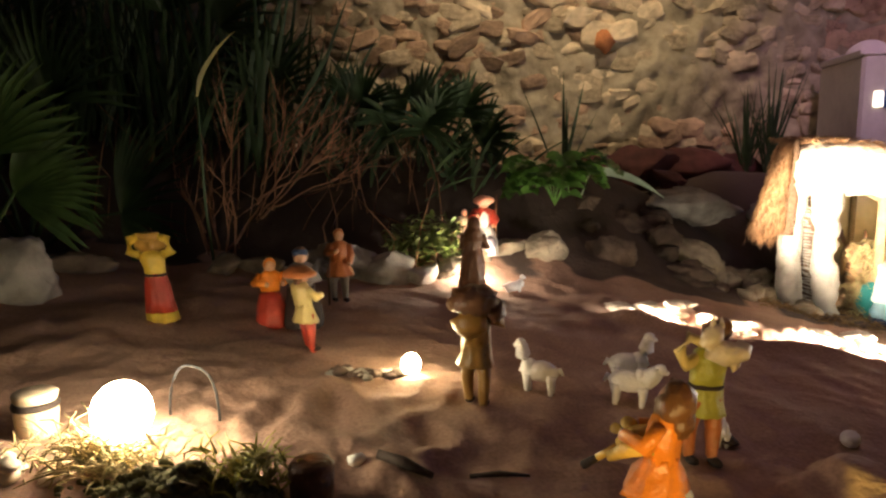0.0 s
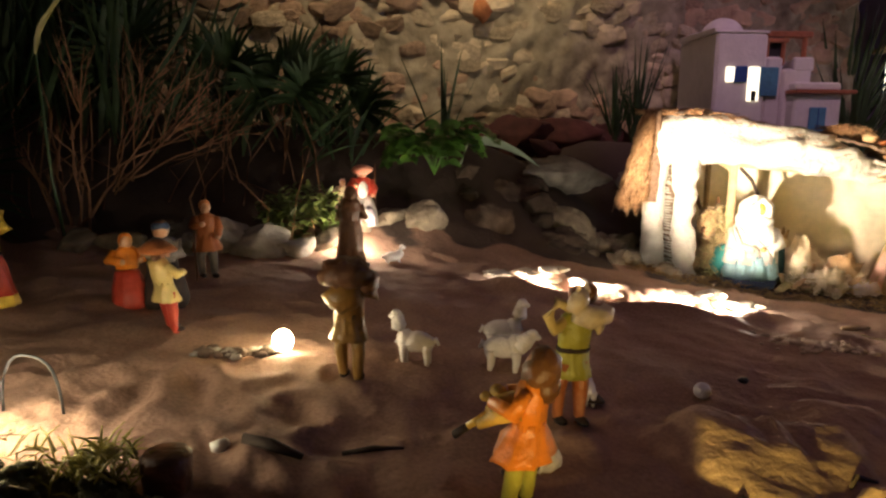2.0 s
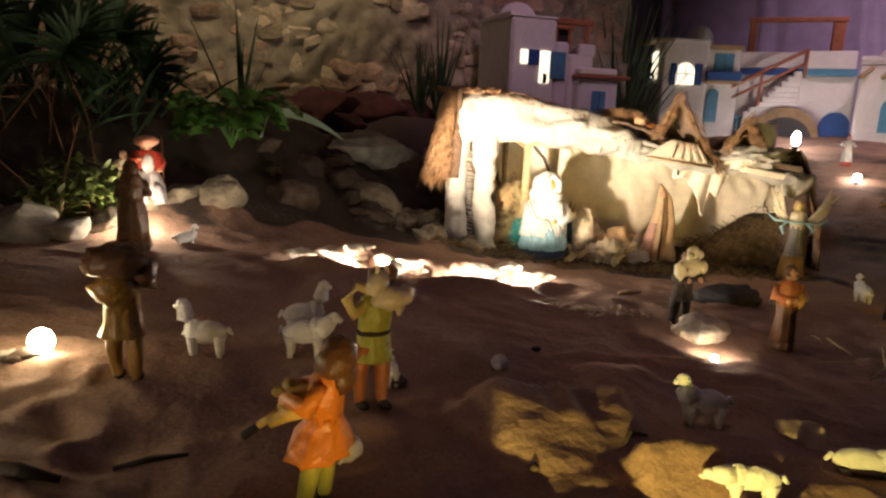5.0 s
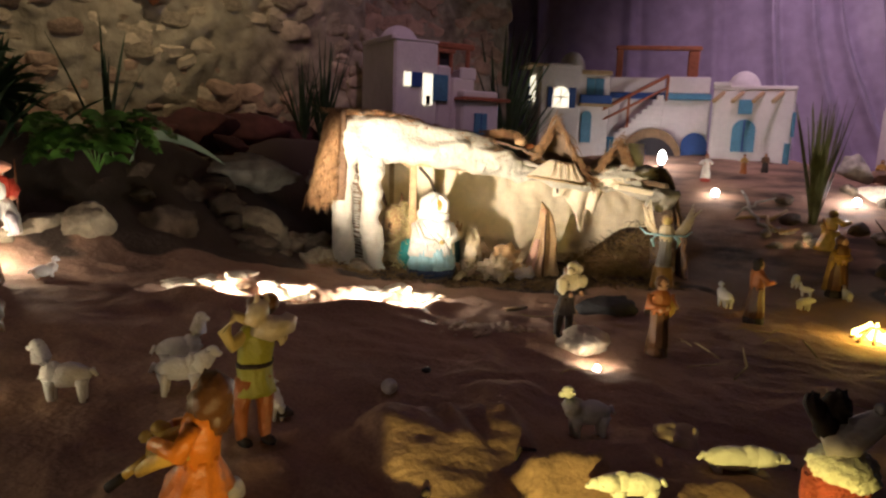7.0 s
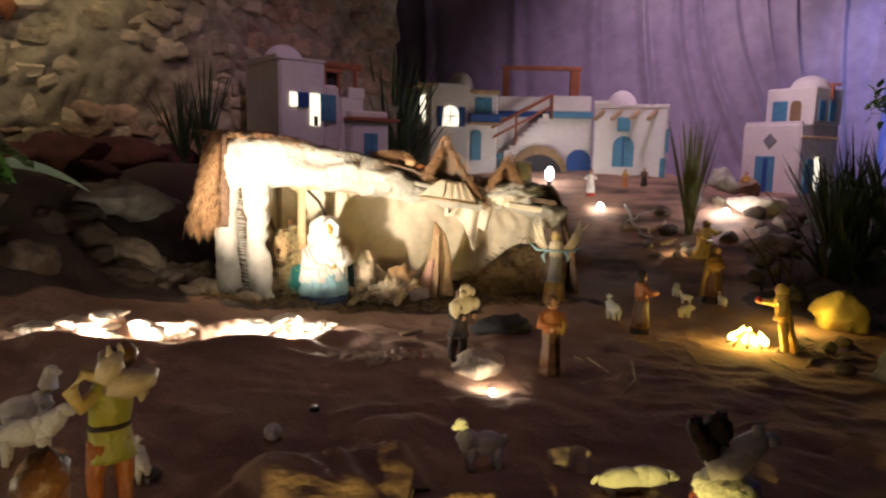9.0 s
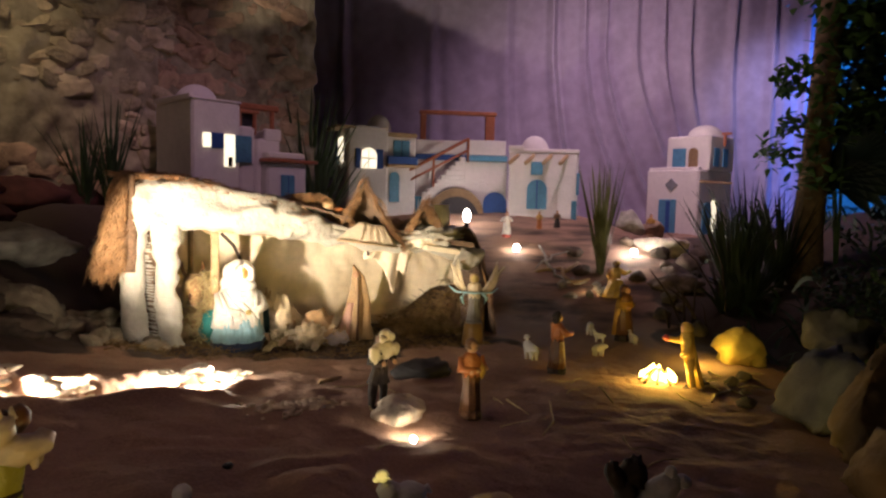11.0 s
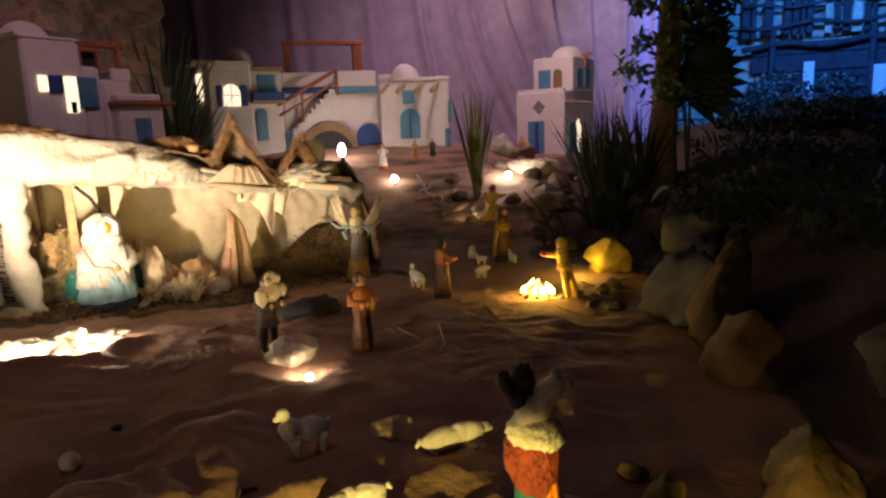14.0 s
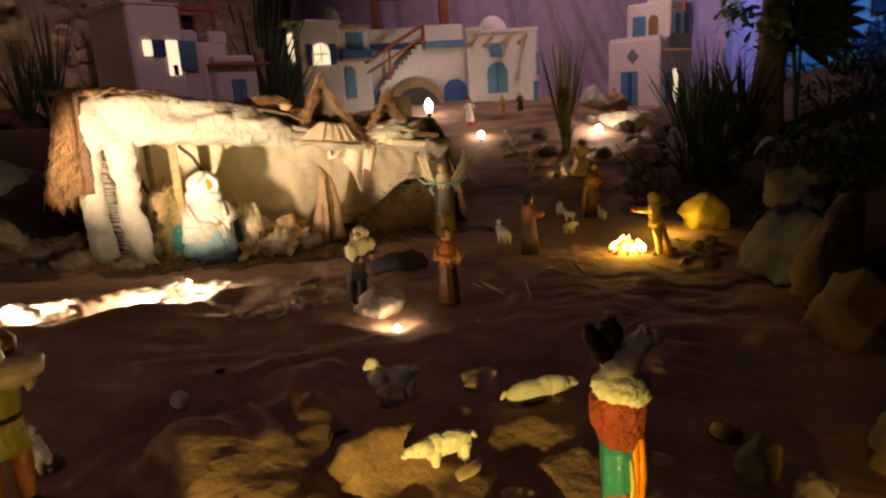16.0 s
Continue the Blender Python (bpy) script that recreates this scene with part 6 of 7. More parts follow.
def dry_leaves():
    rnd = random.Random(44)
    for i in range(84):
        u, v = (rnd.gauss(0.53, 0.08), rnd.uniform(0.0, 0.2)) if i < 52 else (rnd.gauss(0.275, 0.025), rnd.uniform(0.10, 0.2))
        x, y = local(u, v)
        s = Shape()
        ln = rnd.uniform(0.03, 0.07)
        d = Vector((rnd.uniform(-1, 1), rnd.uniform(-1, 0.3), rnd.uniform(0.1, 1.2))).normalized() * ln
        blade(s, (0, 0, 0), d, (rnd.uniform(-0.01, 0.01), -0.012, 0.01), ln * 0.32, rnd.choice((HAY, SACKCLOTH, P["cream"], P["tan"])), 5, 0.5, (0.2, -1, 0.4))
        thing("dry_leaf", s, on(x, y, rnd.random() ** 2 * (0.06 if i < 52 else 0.22)), "curled pale dry leaf in the stable", "leaf", "dry leaves in the stable")


def manger():
    x, y = local(0.60, 0.10)
    m = thing("manger", None, on(x, y, 0.0, -26), "low manger heaped with straw and crumpled pale cloth", "manger")
    part("cloth", Shape().ell((0, 0, 0.035), (0.10, 0.05, 0.035), SACKCLOTH, 20, 0.6, 3.5), m, "crumpled pale cloth")
    part("cloth", Shape().ell((0.09, -0.03, 0.02), (0.05, 0.04, 0.03), P["lilac"], 16, 0.6, 3.5), m, "crumpled lilac cloth")
    part("cloth", Shape().ell((-0.10, 0.02, 0.08), (0.045, 0.035, 0.085), P["cream"], 20, 0.8, 3.5, seed=4), m, "tall crumpled cream cloth")
    part("cloth", Shape().ell((-0.02, -0.05, 0.045), (0.045, 0.035, 0.045), P["cream"], 20, 0.8, 3.5, seed=7), m)
    part("cloth", Shape().ell((0.03, 0.0, 0.075), (0.05, 0.03, 0.05), P["tan"], 20, 0.8, 3.5, seed=9), m, "crumpled tan cloth")
    part("trough", Shape().box((-0.11, -0.05, 0), (0.11, 0.05, 0.03), WOOD, 0.006), m, smooth=False)
    s = Shape()
    rnd = random.Random(4)
    for i in range(240):
        a = Vector((rnd.uniform(-0.13, 0.13), rnd.uniform(-0.07, 0.06), rnd.uniform(0, 0.06)))
        d = Vector((rnd.uniform(-1, 1), rnd.uniform(-1, 1), rnd.uniform(-0.3, 0.6))) * 0.035
        s.tube([a, a + d], [0.0016, 0.001], HAY, 3)
    part("straw", s, m)
    x, y = local(0.42, 0.15)
    s = Shape().ell((0, 0, 0.055), (0.075, 0.04, 0.045), P["cream"], 16, 0.3, 2.5)
    s.ell((-0.07, -0.01, 0.12), (0.034, 0.028, 0.034), P["cream"], 12)
    s.tube([(-0.055, 0, 0.07), (-0.07, 0, 0.12)], [0.03, 0.026], P["cream"], 8)
    s.ell((-0.105, -0.015, 0.108), (0.022, 0.018, 0.017), P["cream"], 8)
    for sx in (-1, 1):
        s.tube([(-0.06, sx * 0.02, 0.145), (-0.055, sx * 0.04, 0.175)], [0.009, 0.003], P["tan"], 6)
    thing("ox_figurine", s, on(*local(0.52, 0.20), 0.02, -26), "pale lying ox figurine behind the manger", "figurine", FIGS)
    s = Shape().ell((0.02, 0.05, 0.09), (0.075, 0.09, 0.09), P["tan"], 20, 0.12, 2)
    s.tube([(0.02, 0.0, 0.11), (0.01, -0.02, 0.16), (0.0, -0.04, 0.205)], [0.055, 0.046, 0.038], P["tan"], 12)
    s.tube([(0.004, -0.03, 0.222), (-0.004, -0.062, 0.195), (-0.012, -0.085, 0.155), (-0.014, -0.090, 0.138)], [0.034, 0.040, 0.030, 0.022], P["tan"], 14, 0.9)
    s.ell((-0.024, -0.098, 0.170), (0.010, 0.008, 0.013), P["brown"], 10)
    s.ell((0.018, -0.090, 0.180), (0.008, 0.010, 0.010), P["brown"], 10)
    for sx in (-1, 1):
        s.tube([(sx * 0.024, -0.025, 0.235), (sx * 0.036, -0.02, 0.262), (sx * 0.034, -0.015, 0.285)], [0.010, 0.012, 0.003], P["brown"], 8, 0.6)
        s.tube([(sx * 0.045 + 0.02, 0.0, 0.05), (sx * 0.05 + 0.01, -0.05, 0.02), (sx * 0.045, -0.02, 0.008)], [0.026, 0.02, 0.014], P["tan"], 8)
    thing("donkey_figurine", s, on(*local(0.195, 0.21), -0.01, -20), "tan donkey figurine resting in the shaded corner of the stable", "figurine", FIGS)
    s = Shape().ell((0, 0, 0.07), (0.075, 0.06, 0.075), P["teal"], 16, 0.2, 2)
    s2 = Shape().ell((0, 0, 0.08), (0.05, 0.06, 0.09), P["darkteal"], 16, 0.2, 2)
    thing("cushion", s2, on(*local(0.415, 0.17), 0.0), "dark teal cushion behind the kneeling woman", "cushion")
    thing("cushion", s, on(*local(0.285, 0.115), 0.0), "teal rounded cushion beside the kneeling woman", "cushion")
    s = Shape().lathe([(0, 0.042, 0.042), (0.02, 0.044, 0.044), (0.08, 0.036, 0.036), (0.095, 0.034, 0.034)], P["umber"], 18, 0.05, 5)
    thing("pedestal", s, on(2.150, 1.518, -0.01), "rough brown pedestal under the angel", "pedestal")
    thing("rock", rock_mesh("rock", (0.092, 0.06, 0.042), PALEROCK, 77, 28), pose(*local(1.206, 0.02), 0.150), "flat grey rock on the stable roof", "rock")


manger()

# ----------------  sheep ----------------


def sheep_shape(head="up", lying=False, mat=None):
    mat = mat or WOOL
    s = Shape()
    z = 0.30 if lying else 0.55
    s.ell((0, 0, z), (0.46, 0.22, 0.25), mat, 18, 0.10, 6)
    s.ell((0.26, 0, z + 0.04), (0.22, 0.21, 0.25), mat, 14, 0.10, 6)
    hx, hz = {"up": (0.47, z + 0.44), "tall": (0.46, z + 0.62), "low": (0.66, z + 0.02), "mid": (0.60, z + 0.30)}[head]
    s.tube([(0.32, 0, z + 0.05), ((0.32 + hx) / 2 + 0.03, 0, (z + hz) / 2 + 0.03), (hx, 0, hz)], [0.22, 0.185, 0.135], mat, 14, 1, 0.02)
    s.ell((hx + 0.02, 0, hz + 0.02), (0.135, 0.12, 0.125), mat, 14, 0.1, 4)
    s.ell((hx + 0.13, 0, hz - 0.03), (0.09, 0.065, 0.065), mat, 10)
    for sy in (-1, 1):
        s.tube([(hx - 0.02, sy * 0.09, hz + 0.05), (hx - 0.06, sy * 0.19, hz + 0.02)], [0.035, 0.018], mat, 6, 0.6)
    s.tube([(-0.44, 0, z + 0.10), (-0.54, 0, z - 0.06)], [0.06, 0.035], mat, 8)
    for sx in (-0.28, 0.28):
        for sy in (-0.11, 0.11):
            if lying:
                s.tube([(sx, sy * 0.9, 0.16), (sx + 0.05, sy * 1.1, 0.0)], [0.09, 0.06], mat, 8)
            else:
                s.tube([(sx, sy, z - 0.06), (sx + 0.02, sy, 0.27), (sx, sy, 0.0)], [0.13, 0.085, 0.055], mat, 10)
    return s


def sheep(x, y, h, yaw, label, head="up", lying=False, long=1.0):
    s = sheep_shape(head, lying)
    full = max(p[2] for p in s.v)
    k = h / full
    s.v = [(p[0] * k * long, p[1] * k, p[2] * k) for p in s.v]
    return thing("sheep_figurine", s, on(x, y, -0.002, yaw), label, "sheep figurine", "sheep figurines")


W = "small white painted sheep figurine "
sheep(0.153, 1.004, 0.088, 160, W + "standing on the sand", "tall")
sheep(0.305, 1.055, 0.092, -8, W + "with raised head beside another", "tall")
sheep(0.289, 0.985, 0.072, -24, W + "standing beside another", "mid")
sheep(0.191, 1.769, 0.048, 10, "small white lying lamb figurine on the mound", "up", True)
sheep(0.775, 0.655, 0.082, 155, W + "with a yellow lit head", "up")
sheep(0.870, 0.485, 0.040, -38, W + "grazing near the floor spotlight", "low", True, 1.3)
sheep(0.655, 0.480, 0.046, 150, W + "with its head lowered", "low", False, 1.25)
o = thing("jug", None, on(0.262, 0.690, 0.012, -70) @ pose(0, 0, 0, 90, 0, 0), "small white jug lying on its side behind the piper", "jug")
part("body", Shape().lathe([(-0.016, 0.006, 0.006), (-0.012, 0.012, 0.012), (0.004, 0.015, 0.015), (0.014, 0.011, 0.011), (0.018, 0.013, 0.013)], P["white"], 18), o)
# black disc paints the shade inside the jug's mouth
part("mouth", Shape().lathe([(0.0165, 0.009, 0.009), (0.0188, 0.009, 0.009)], BLACK, 14), o, "dark disc painting the shade in the mouth")
sheep(0.385, 0.87, 0.05, 80, "white lamb figurine behind the green shepherd", "up")
sheep(2.05, 1.20, 0.085, 60, W + "near the walking figurine", "up")
sheep(2.696, 1.29, 0.055, 20, W + "of the flock by the campfire", "low")
sheep(2.60, 1.20, 0.055, 130, W + "of the flock by the campfire", "up")
sheep(2.67, 1.085, 0.055, 60, W + "of the flock by the campfire", "up")
sheep(2.347, 1.09, 0.050, -20, W + "of the flock by the campfire", "low")
sheep(1.70, 1.23, 0.035, 0, "tiny white lamb figurine lying on the sand", "low", True)
thing("ball", Shape().ell((0, 0, 0), (0.0132, 0.0132, 0.0125), P["lilac"], 18, 0.03, 2), on(0.578, 0.890, 0.010), "small white ball on the sand", "ball")
thing("pebble", Shape().ell((0, 0, 0), (0.01, 0.008, 0.005), BLACK, 10, 0.3, 2), on(0.698, 0.962, 0.003), "small black pebble on the sand", "pebble")

# ---------------- lamps in the display ----------------


def bulb_lamp(x, y, r, power, colour, mat, label, dz=0.0, tall=1.1):
    o = thing("lamp", None, on(x, y, dz), label, "lamp", "lamps in the display")
    part("bulb", Shape().ell((0, 0, r * 0.9), (r, r, r * tall), mat, 18), o, "glowing bulb")
    part("socket", Shape().lathe([(-r * 1.5 - dz, r * 0.6, r * 0.6), (-r * 0.4 * tall, r * 0.6, r * 0.6), (r * 0.9 - r * tall * 0.8, r * 0.4, r * 0.4)], BLACK, 12), o, "black socket")
    z = ground(x, y) + dz + r * 0.9
    lamp("glow", "POINT", pose(x, y, z + r * (tall + 0.5)), power, colour, r)
    return o


bulb_lamp(-0.352, 0.690, 0.032, 0.8, CREAM, BULB, "bright bare bulb half sunk in straw", 0.02)
bulb_lamp(-0.052, 1.020, 0.016, 0.38, (1.0, 0.74, 0.32), BULB, "small bright bulb half sunk in the sand", 0.004)
bulb_lamp(1.075, 0.897, 0.007, 0.75, CREAM, BULB, "small bulb sunk in a hollow before a rock", 0.006)
bulb_lamp(3.80, 1.55, 0.020, 4.0, (1.0, 0.9, 0.8), WHITEBULB, "white bulb on the slope below the village", 0.01)
bulb_lamp(3.44, 2.13, 0.020, 1.2, CREAM, WHITEBULB, "white bulb on the sand before the village", 0.01)
bulb_lamp(3.58, 2.60, 0.024, 2.6, (1.0, 0.9, 0.78), WHITEBULB, "tall white bulb on a stem before the village archway", 0.055, tall=1.9)
bulb_lamp(3.22, 1.55, 0.009, 1.5, WARM, BULB, "small bulb sunk in sand beside the spiky plant", -0.004)
bulb_lamp(0.092, 1.88, 0.010, 3.0, CREAM, BULB, "small bulb behind the dark figurine", 0.02)


def campfire():
    f = thing("campfire", None, on(2.12, 0.785), "toy campfire of sticks around glowing yellow bulbs", "campfire")
    rnd = random.Random(2)
    for i in range(9):
        a = 0.7 * i
        part("log", Shape().tube([(0.06 * math.cos(a), 0.06 * math.sin(a), 0.0), (0.012 * math.cos(a + 0.3), 0.012 * math.sin(a + 0.3), 0.035 + 0.01 * rnd.random())], 0.005, WOOD, 6), f)
    for i in range(9):
        a = 0.7 * i
        part("bulb", Shape().lathe([(0.005, 0.004, 0.004), (0.015, 0.013, 0.012), (0.028, 0.011, 0.010), (0.032 + 0.008 * (i % 3), 0.006, 0.006), (0.042 + 0.010 * (i % 3), 0.001, 0.001)], GOLDBULB, 10), f, "glowing yellow flame-shaped bulb", at=pose((0.014 + 0.010 * (i % 4)) * math.cos(a), (0.02 + 0.012 * (i % 4)) * math.sin(a), 0.0, 30 * math.sin(a), -34 * math.cos(a), 0))
    lamp("glow", "POINT", pose(2.075, 0.755, ground(2.075, 0.755) + 0.045), 2.1, GOLD, 0.02)
    # extra glow without a bulb, added to brighten the yellow boulder
    lamp("glow", "POINT", pose(2.51, 0.76, ground(2.51, 0.76) + 0.06), 1.3, GOLD, 0.02)


campfire()


def front_lamp():
    """Unseen floor spotlights at the front edge, below the view; added hood plates cut their light."""
    for x, y, dz, target, hood in ((0.19, 0.24, 0.020, (0.61, 0.483), 0.066), (0.55, 0.03, 0.042, (1.2, 0.03), 0.05)):
        z = ground(x, y) + dz
        o = thing("spotlight", None, look((x, y, z), (target[0], target[1], z)), "small black floor spotlight, unseen below the front edge", "spotlight")
        part("body", Shape().lathe([(0.012, 0.022, 0.022), (0.03, 0.022, 0.022), (0.05, 0.012, 0.012)], BLACK, 16), o)
        part("hood", Shape().box((-0.06, 0.0125, -hood), (0.06, 0.0145, 0.012), BLACK), o, "flat black plate added to cut the upper light", smooth=False)
        part("foot", Shape().box((-0.012, -dz - 0.003, 0.02), (0.012, -0.018, 0.04), BLACK, 0.003), o, smooth=False)
    z = ground(0.19, 0.24)
    lamp("front_spot", "SPOT", look((0.194, 0.243, z + 0.020), (0.61, 0.483, -0.025)), 25, (1.0, 0.78, 0.19), 0.003, 62, 0.15)
    # extra beam without a body, added to light the piper and green shepherd
    lamp("front_spot", "SPOT", look((0.190, 0.262, z + 0.055), (0.265, 0.72, 0.105)), 3.4, (1.0, 0.68, 0.24), 0.004, 36, 0.6)
    # added beam that lights the bank's boulders
    lamp("front_spot", "SPOT", look((0.557, 0.03, ground(0.55, 0.03) + 0.042), (1.06, 0.06, -0.04)), 2.3, (1.0, 0.58, 0.16), 0.004, 50, 0.6)


front_lamp()

# ---------------- loose sticks, moss, straw, cable ----------------


def stick(pts, r, label, mat=DARKWOOD):
    z = [(x, y, ground(x, y) + r * 0.8 + dz) for x, y, dz in pts]
    return thing("stick", Shape().tube(z, [r * 0.7] + [r] * (len(z) - 2) + [r * 0.5], mat, 8, 1, r * 0.5), Matrix(), label, "stick")


stick([(-0.075, 0.71, 0), (-0.045, 0.699, 0.001), (-0.012, 0.688, 0)], 0.007, "short dark stick lying on the sand")
stick([(0.03, 0.72, 0), (0.065, 0.718, 0.001), (0.10, 0.722, 0)], 0.0035, "thin dark twig lying on the sand")
stick([(1.70, 0.75, 0), (1.78, 0.80, 0.001), (1.86, 0.86, 0)], 0.003, "thin pale straw on the sand", HAY)
stick([(1.98, 0.58, 0), (2.08, 0.60, 0.0), (2.20, 0.58, 0)], 0.005, "pale stick beside the campfire", WOOD)
stick([(1.28, 0.72, 0), (1.40, 0.76, 0.001), (1.56, 0.86, 0)], 0.0022, "long pale straw on the sand", HAY)
stick([(1.25, 1.375, 0), (1.30, 1.385, 0.004), (1.35, 1.40, 0.002)], 0.006, "pale broken stick before the stable", WOOD)
stick([(0.60, 0.62, 0), (0.62, 0.635, 0.002), (0.645, 0.63, 0)], 0.003, "small dark twig on the sand")


stone_at = ((0.392, 0.868, 0.016, "dark round stone beside the shepherd"), (0.452, 0.606, 0.007, "brown seed pod on the lit sand"), (0.205, 0.665, 0.007, "small dark crumb on the sand"))
for i, (x, y, r, what) in enumerate(stone_at):
    thing("stone", rock_mesh("stone", (r * 1.3, r, r * 0.6), DARKWOOD, 300 + i, 14), on(x, y, r * 0.3, 40 * i), what, "stone")


def loose_straws():
    rnd = random.Random(61)
    for i in range(16):
        x, y, a, ln = rnd.uniform(0.9, 2.0), rnd.uniform(0.45, 1.3), rnd.uniform(-0.6, 1.2), rnd.uniform(0.05, 0.16)
        stick([(x + ln * t * math.cos(a), y + ln * t * math.sin(a) + 0.01 * math.sin(3 * t), 0) for t in (0, 0.33, 0.66, 1)], rnd.uniform(0.0012, 0.002), "thin pale straw lying on the sand", HAY)

    for i in range(14):
        x, y, a, ln = rnd.uniform(2.05, 2.45), rnd.uniform(0.52, 0.70), rnd.uniform(-0.9, 0.9), rnd.uniform(0.05, 0.13)
        stick([(x + ln * t * math.cos(a), y + ln * t * math.sin(a) + 0.02 * math.sin(3.1 * t), 0.004) for t in (0, 0.33, 0.66, 1)], rnd.uniform(0.002, 0.004), "curled golden straw near the campfire", HAY)


loose_straws()


def driftwood():
    rnd = random.Random(19)
    for pts, r in (([(3.48, 1.99, 0.04), (3.39, 1.90, 0.02), (3.31, 1.79, 0.0), (3.22, 1.62, 0.0)], 0.012), ([(3.33, 1.92, 0.0), (3.45, 1.89, 0.02), (3.60, 1.85, 0.04)], 0.009), ([(3.9, 1.05, 0.0), (3.8, 1.02, 0.03), (3.7, 1.06, 0.0)], 0.008)):
        fine = []
        for (ax, ay, az), (bx, by, bz) in zip(pts, pts[1:]):
            for t in (0, 0.33, 0.66):
                fine.append((ax + (bx - ax) * t + rnd.uniform(-0.018, 0.018), ay + (by - ay) * t + rnd.uniform(-0.018, 0.018), az + (bz - az) * t + rnd.uniform(0, 0.015)))
        stick(fine, r * 0.7, "bleached twisted twig on the slope", PALEROCK)


driftwood()


def front_straw():
    rnd = random.Random(31)

    def pts():
        for i in range(420):
            r, a = abs(rnd.gauss(0, 0.04)), rnd.uniform(0, 6.28)
            x, y = -0.355 + 1.3 * r * math.cos(a), 0.655 + 0.6 * r * math.sin(a)
            z = ground(x, y) + rnd.uniform(0, 0.035)
            b, ln = rnd.uniform(0, 6.28), rnd.uniform(0.01, 0.045)
            yield (x, y, z), (x + ln * math.cos(b), y + ln * math.sin(b), z + rnd.uniform(-0.005, 0.022)), (0, 0, 0.004)

    strands("straw", pts(), HAY, "loose pale straw around the bright bulb", "straw", r=0.0011)
    s = Shape()
    for i in range(620):
        x, y = rnd.gauss(-0.255, 0.05), rnd.gauss(0.615, 0.018)
        r = rnd.uniform(0.002, 0.006)
        s.ell((x, y, ground(x, y) + 0.022 * math.exp(-((x + 0.255) / 0.06) ** 2 - ((y - 0.615) / 0.025) ** 2) + rnd.uniform(-0.012, 0.004)), (r * 1.3, r, r), MOSS, 6, 0.5, 2.5, seed=i)
    thing("moss", s, Matrix(), "clumps of green moss at the front edge of the sand", "moss", kind="stuff")

    def sprigs():
        for i in range(190):
            x, y = rnd.gauss(-0.195, 0.022), rnd.gauss(0.635, 0.014)
            z = ground(x, y) + rnd.uniform(0.01, 0.03)
            b, ln = rnd.uniform(0, 6.28), rnd.uniform(0.008, 0.03)
            yield (x, y, z), (x + ln * math.cos(b), y + ln * math.sin(b), z + rnd.uniform(0.0, 0.022)), (0, 0, 0.004)

    strands("moss_sprigs", sprigs(), YELLOWLEAF, "yellow green sprigs on the moss", "moss", r=0.0013)
    c = [(-0.312 + 0.031 * math.cos(math.pi * k / 14), 0.79, 0.075 * math.sin(math.pi * k / 14) ** 0.8 - 0.004) for k in range(15)]
    thing("cable", Shape().tube([(x, y, ground(x, y) + z) for x, y, z in c], 0.0019, BLACK, 8), Matrix(), "black cable looping out of the sand", "cable")
    s = Shape().lathe([(0, 0.018, 0.018), (0.005, 0.022, 0.022), (0.04, 0.024, 0.024), (0.045, 0.02, 0.02)], P["brown"], 16)
    thing("clay_cup", s, on(-0.135, 0.635, -0.004), "small dark brown clay cup in the sand", "cup")
    s = Shape().ell((0, 0, 0.006), (0.011, 0.008, 0.007), WHITEPAINT, 10, 0.5, 2)
    thing("scrap", s, on(-0.10, 0.715), "small white scrap on the sand", "scrap")
    s = Shape()
    for i in range(46):
        x, y = -0.115 + rnd.gauss(0, 0.028), 1.02 + rnd.gauss(0, 0.014)
        r = rnd.uniform(0.005, 0.012)
        s.ell((x, y, ground(x, y) + r * 0.4), (r * 1.4, r, r * 0.8), EARTH if i % 3 else PALEROCK, 8, 0.5, 2, seed=i)
    thing("gravel", s, Matrix(), "small heap of gravel beside the sunken bulb", "gravel", kind="stuff")
    # pale patch of broken plaster near the stable
    s = Shape()
    for i in range(190):
        x, y = rnd.gauss(1.02, 0.05), rnd.gauss(1.17, 0.028)
        r = rnd.uniform(0.003, 0.008)
        s.ell((x, y, ground(x, y) + r * 0.3), (r * 1.5, r * 1.2, r * 0.8), CRUMB, 7, 0.5, 2, seed=i)
    thing("crumbs", s, Matrix(), "pale crumbs of plaster strewn on the sand", "crumbs", kind="stuff")
    s = Shape()
    for i in range(16):
        x, y = -0.46 + rnd.gauss(0, 0.02), 0.64 + rnd.gauss(0, 0.012)
        s.ell((x, y, ground(x, y) + rnd.uniform(0.0, 0.02)), (0.012, 0.010, 0.008), SACKCLOTH, 8, 0.5, 2, seed=i)
    o = thing("jar", None, on(-0.475, 0.735, -0.004), "small cream jar with a dark band beside the bulb", "jar")
    part("body", Shape().lathe([(0.0, 0.016, 0.016), (0.004, 0.021, 0.021), (0.03, 0.024, 0.024), (0.044, 0.022, 0.022), (0.052, 0.025, 0.025), (0.056, 0.02, 0.02)], P["cream"], 20), o)
    part("band", Shape().lathe([(0.036, 0.0245, 0.0245), (0.038, 0.0256, 0.0256), (0.042, 0.0252, 0.0252), (0.044, 0.0238, 0.0238)], P["dark"], 20), o, "dark band")
    thing("straw_bundle", s, Matrix(), "pale crumpled straw bundle beside the bulb", "straw", kind="stuff")


front_straw()

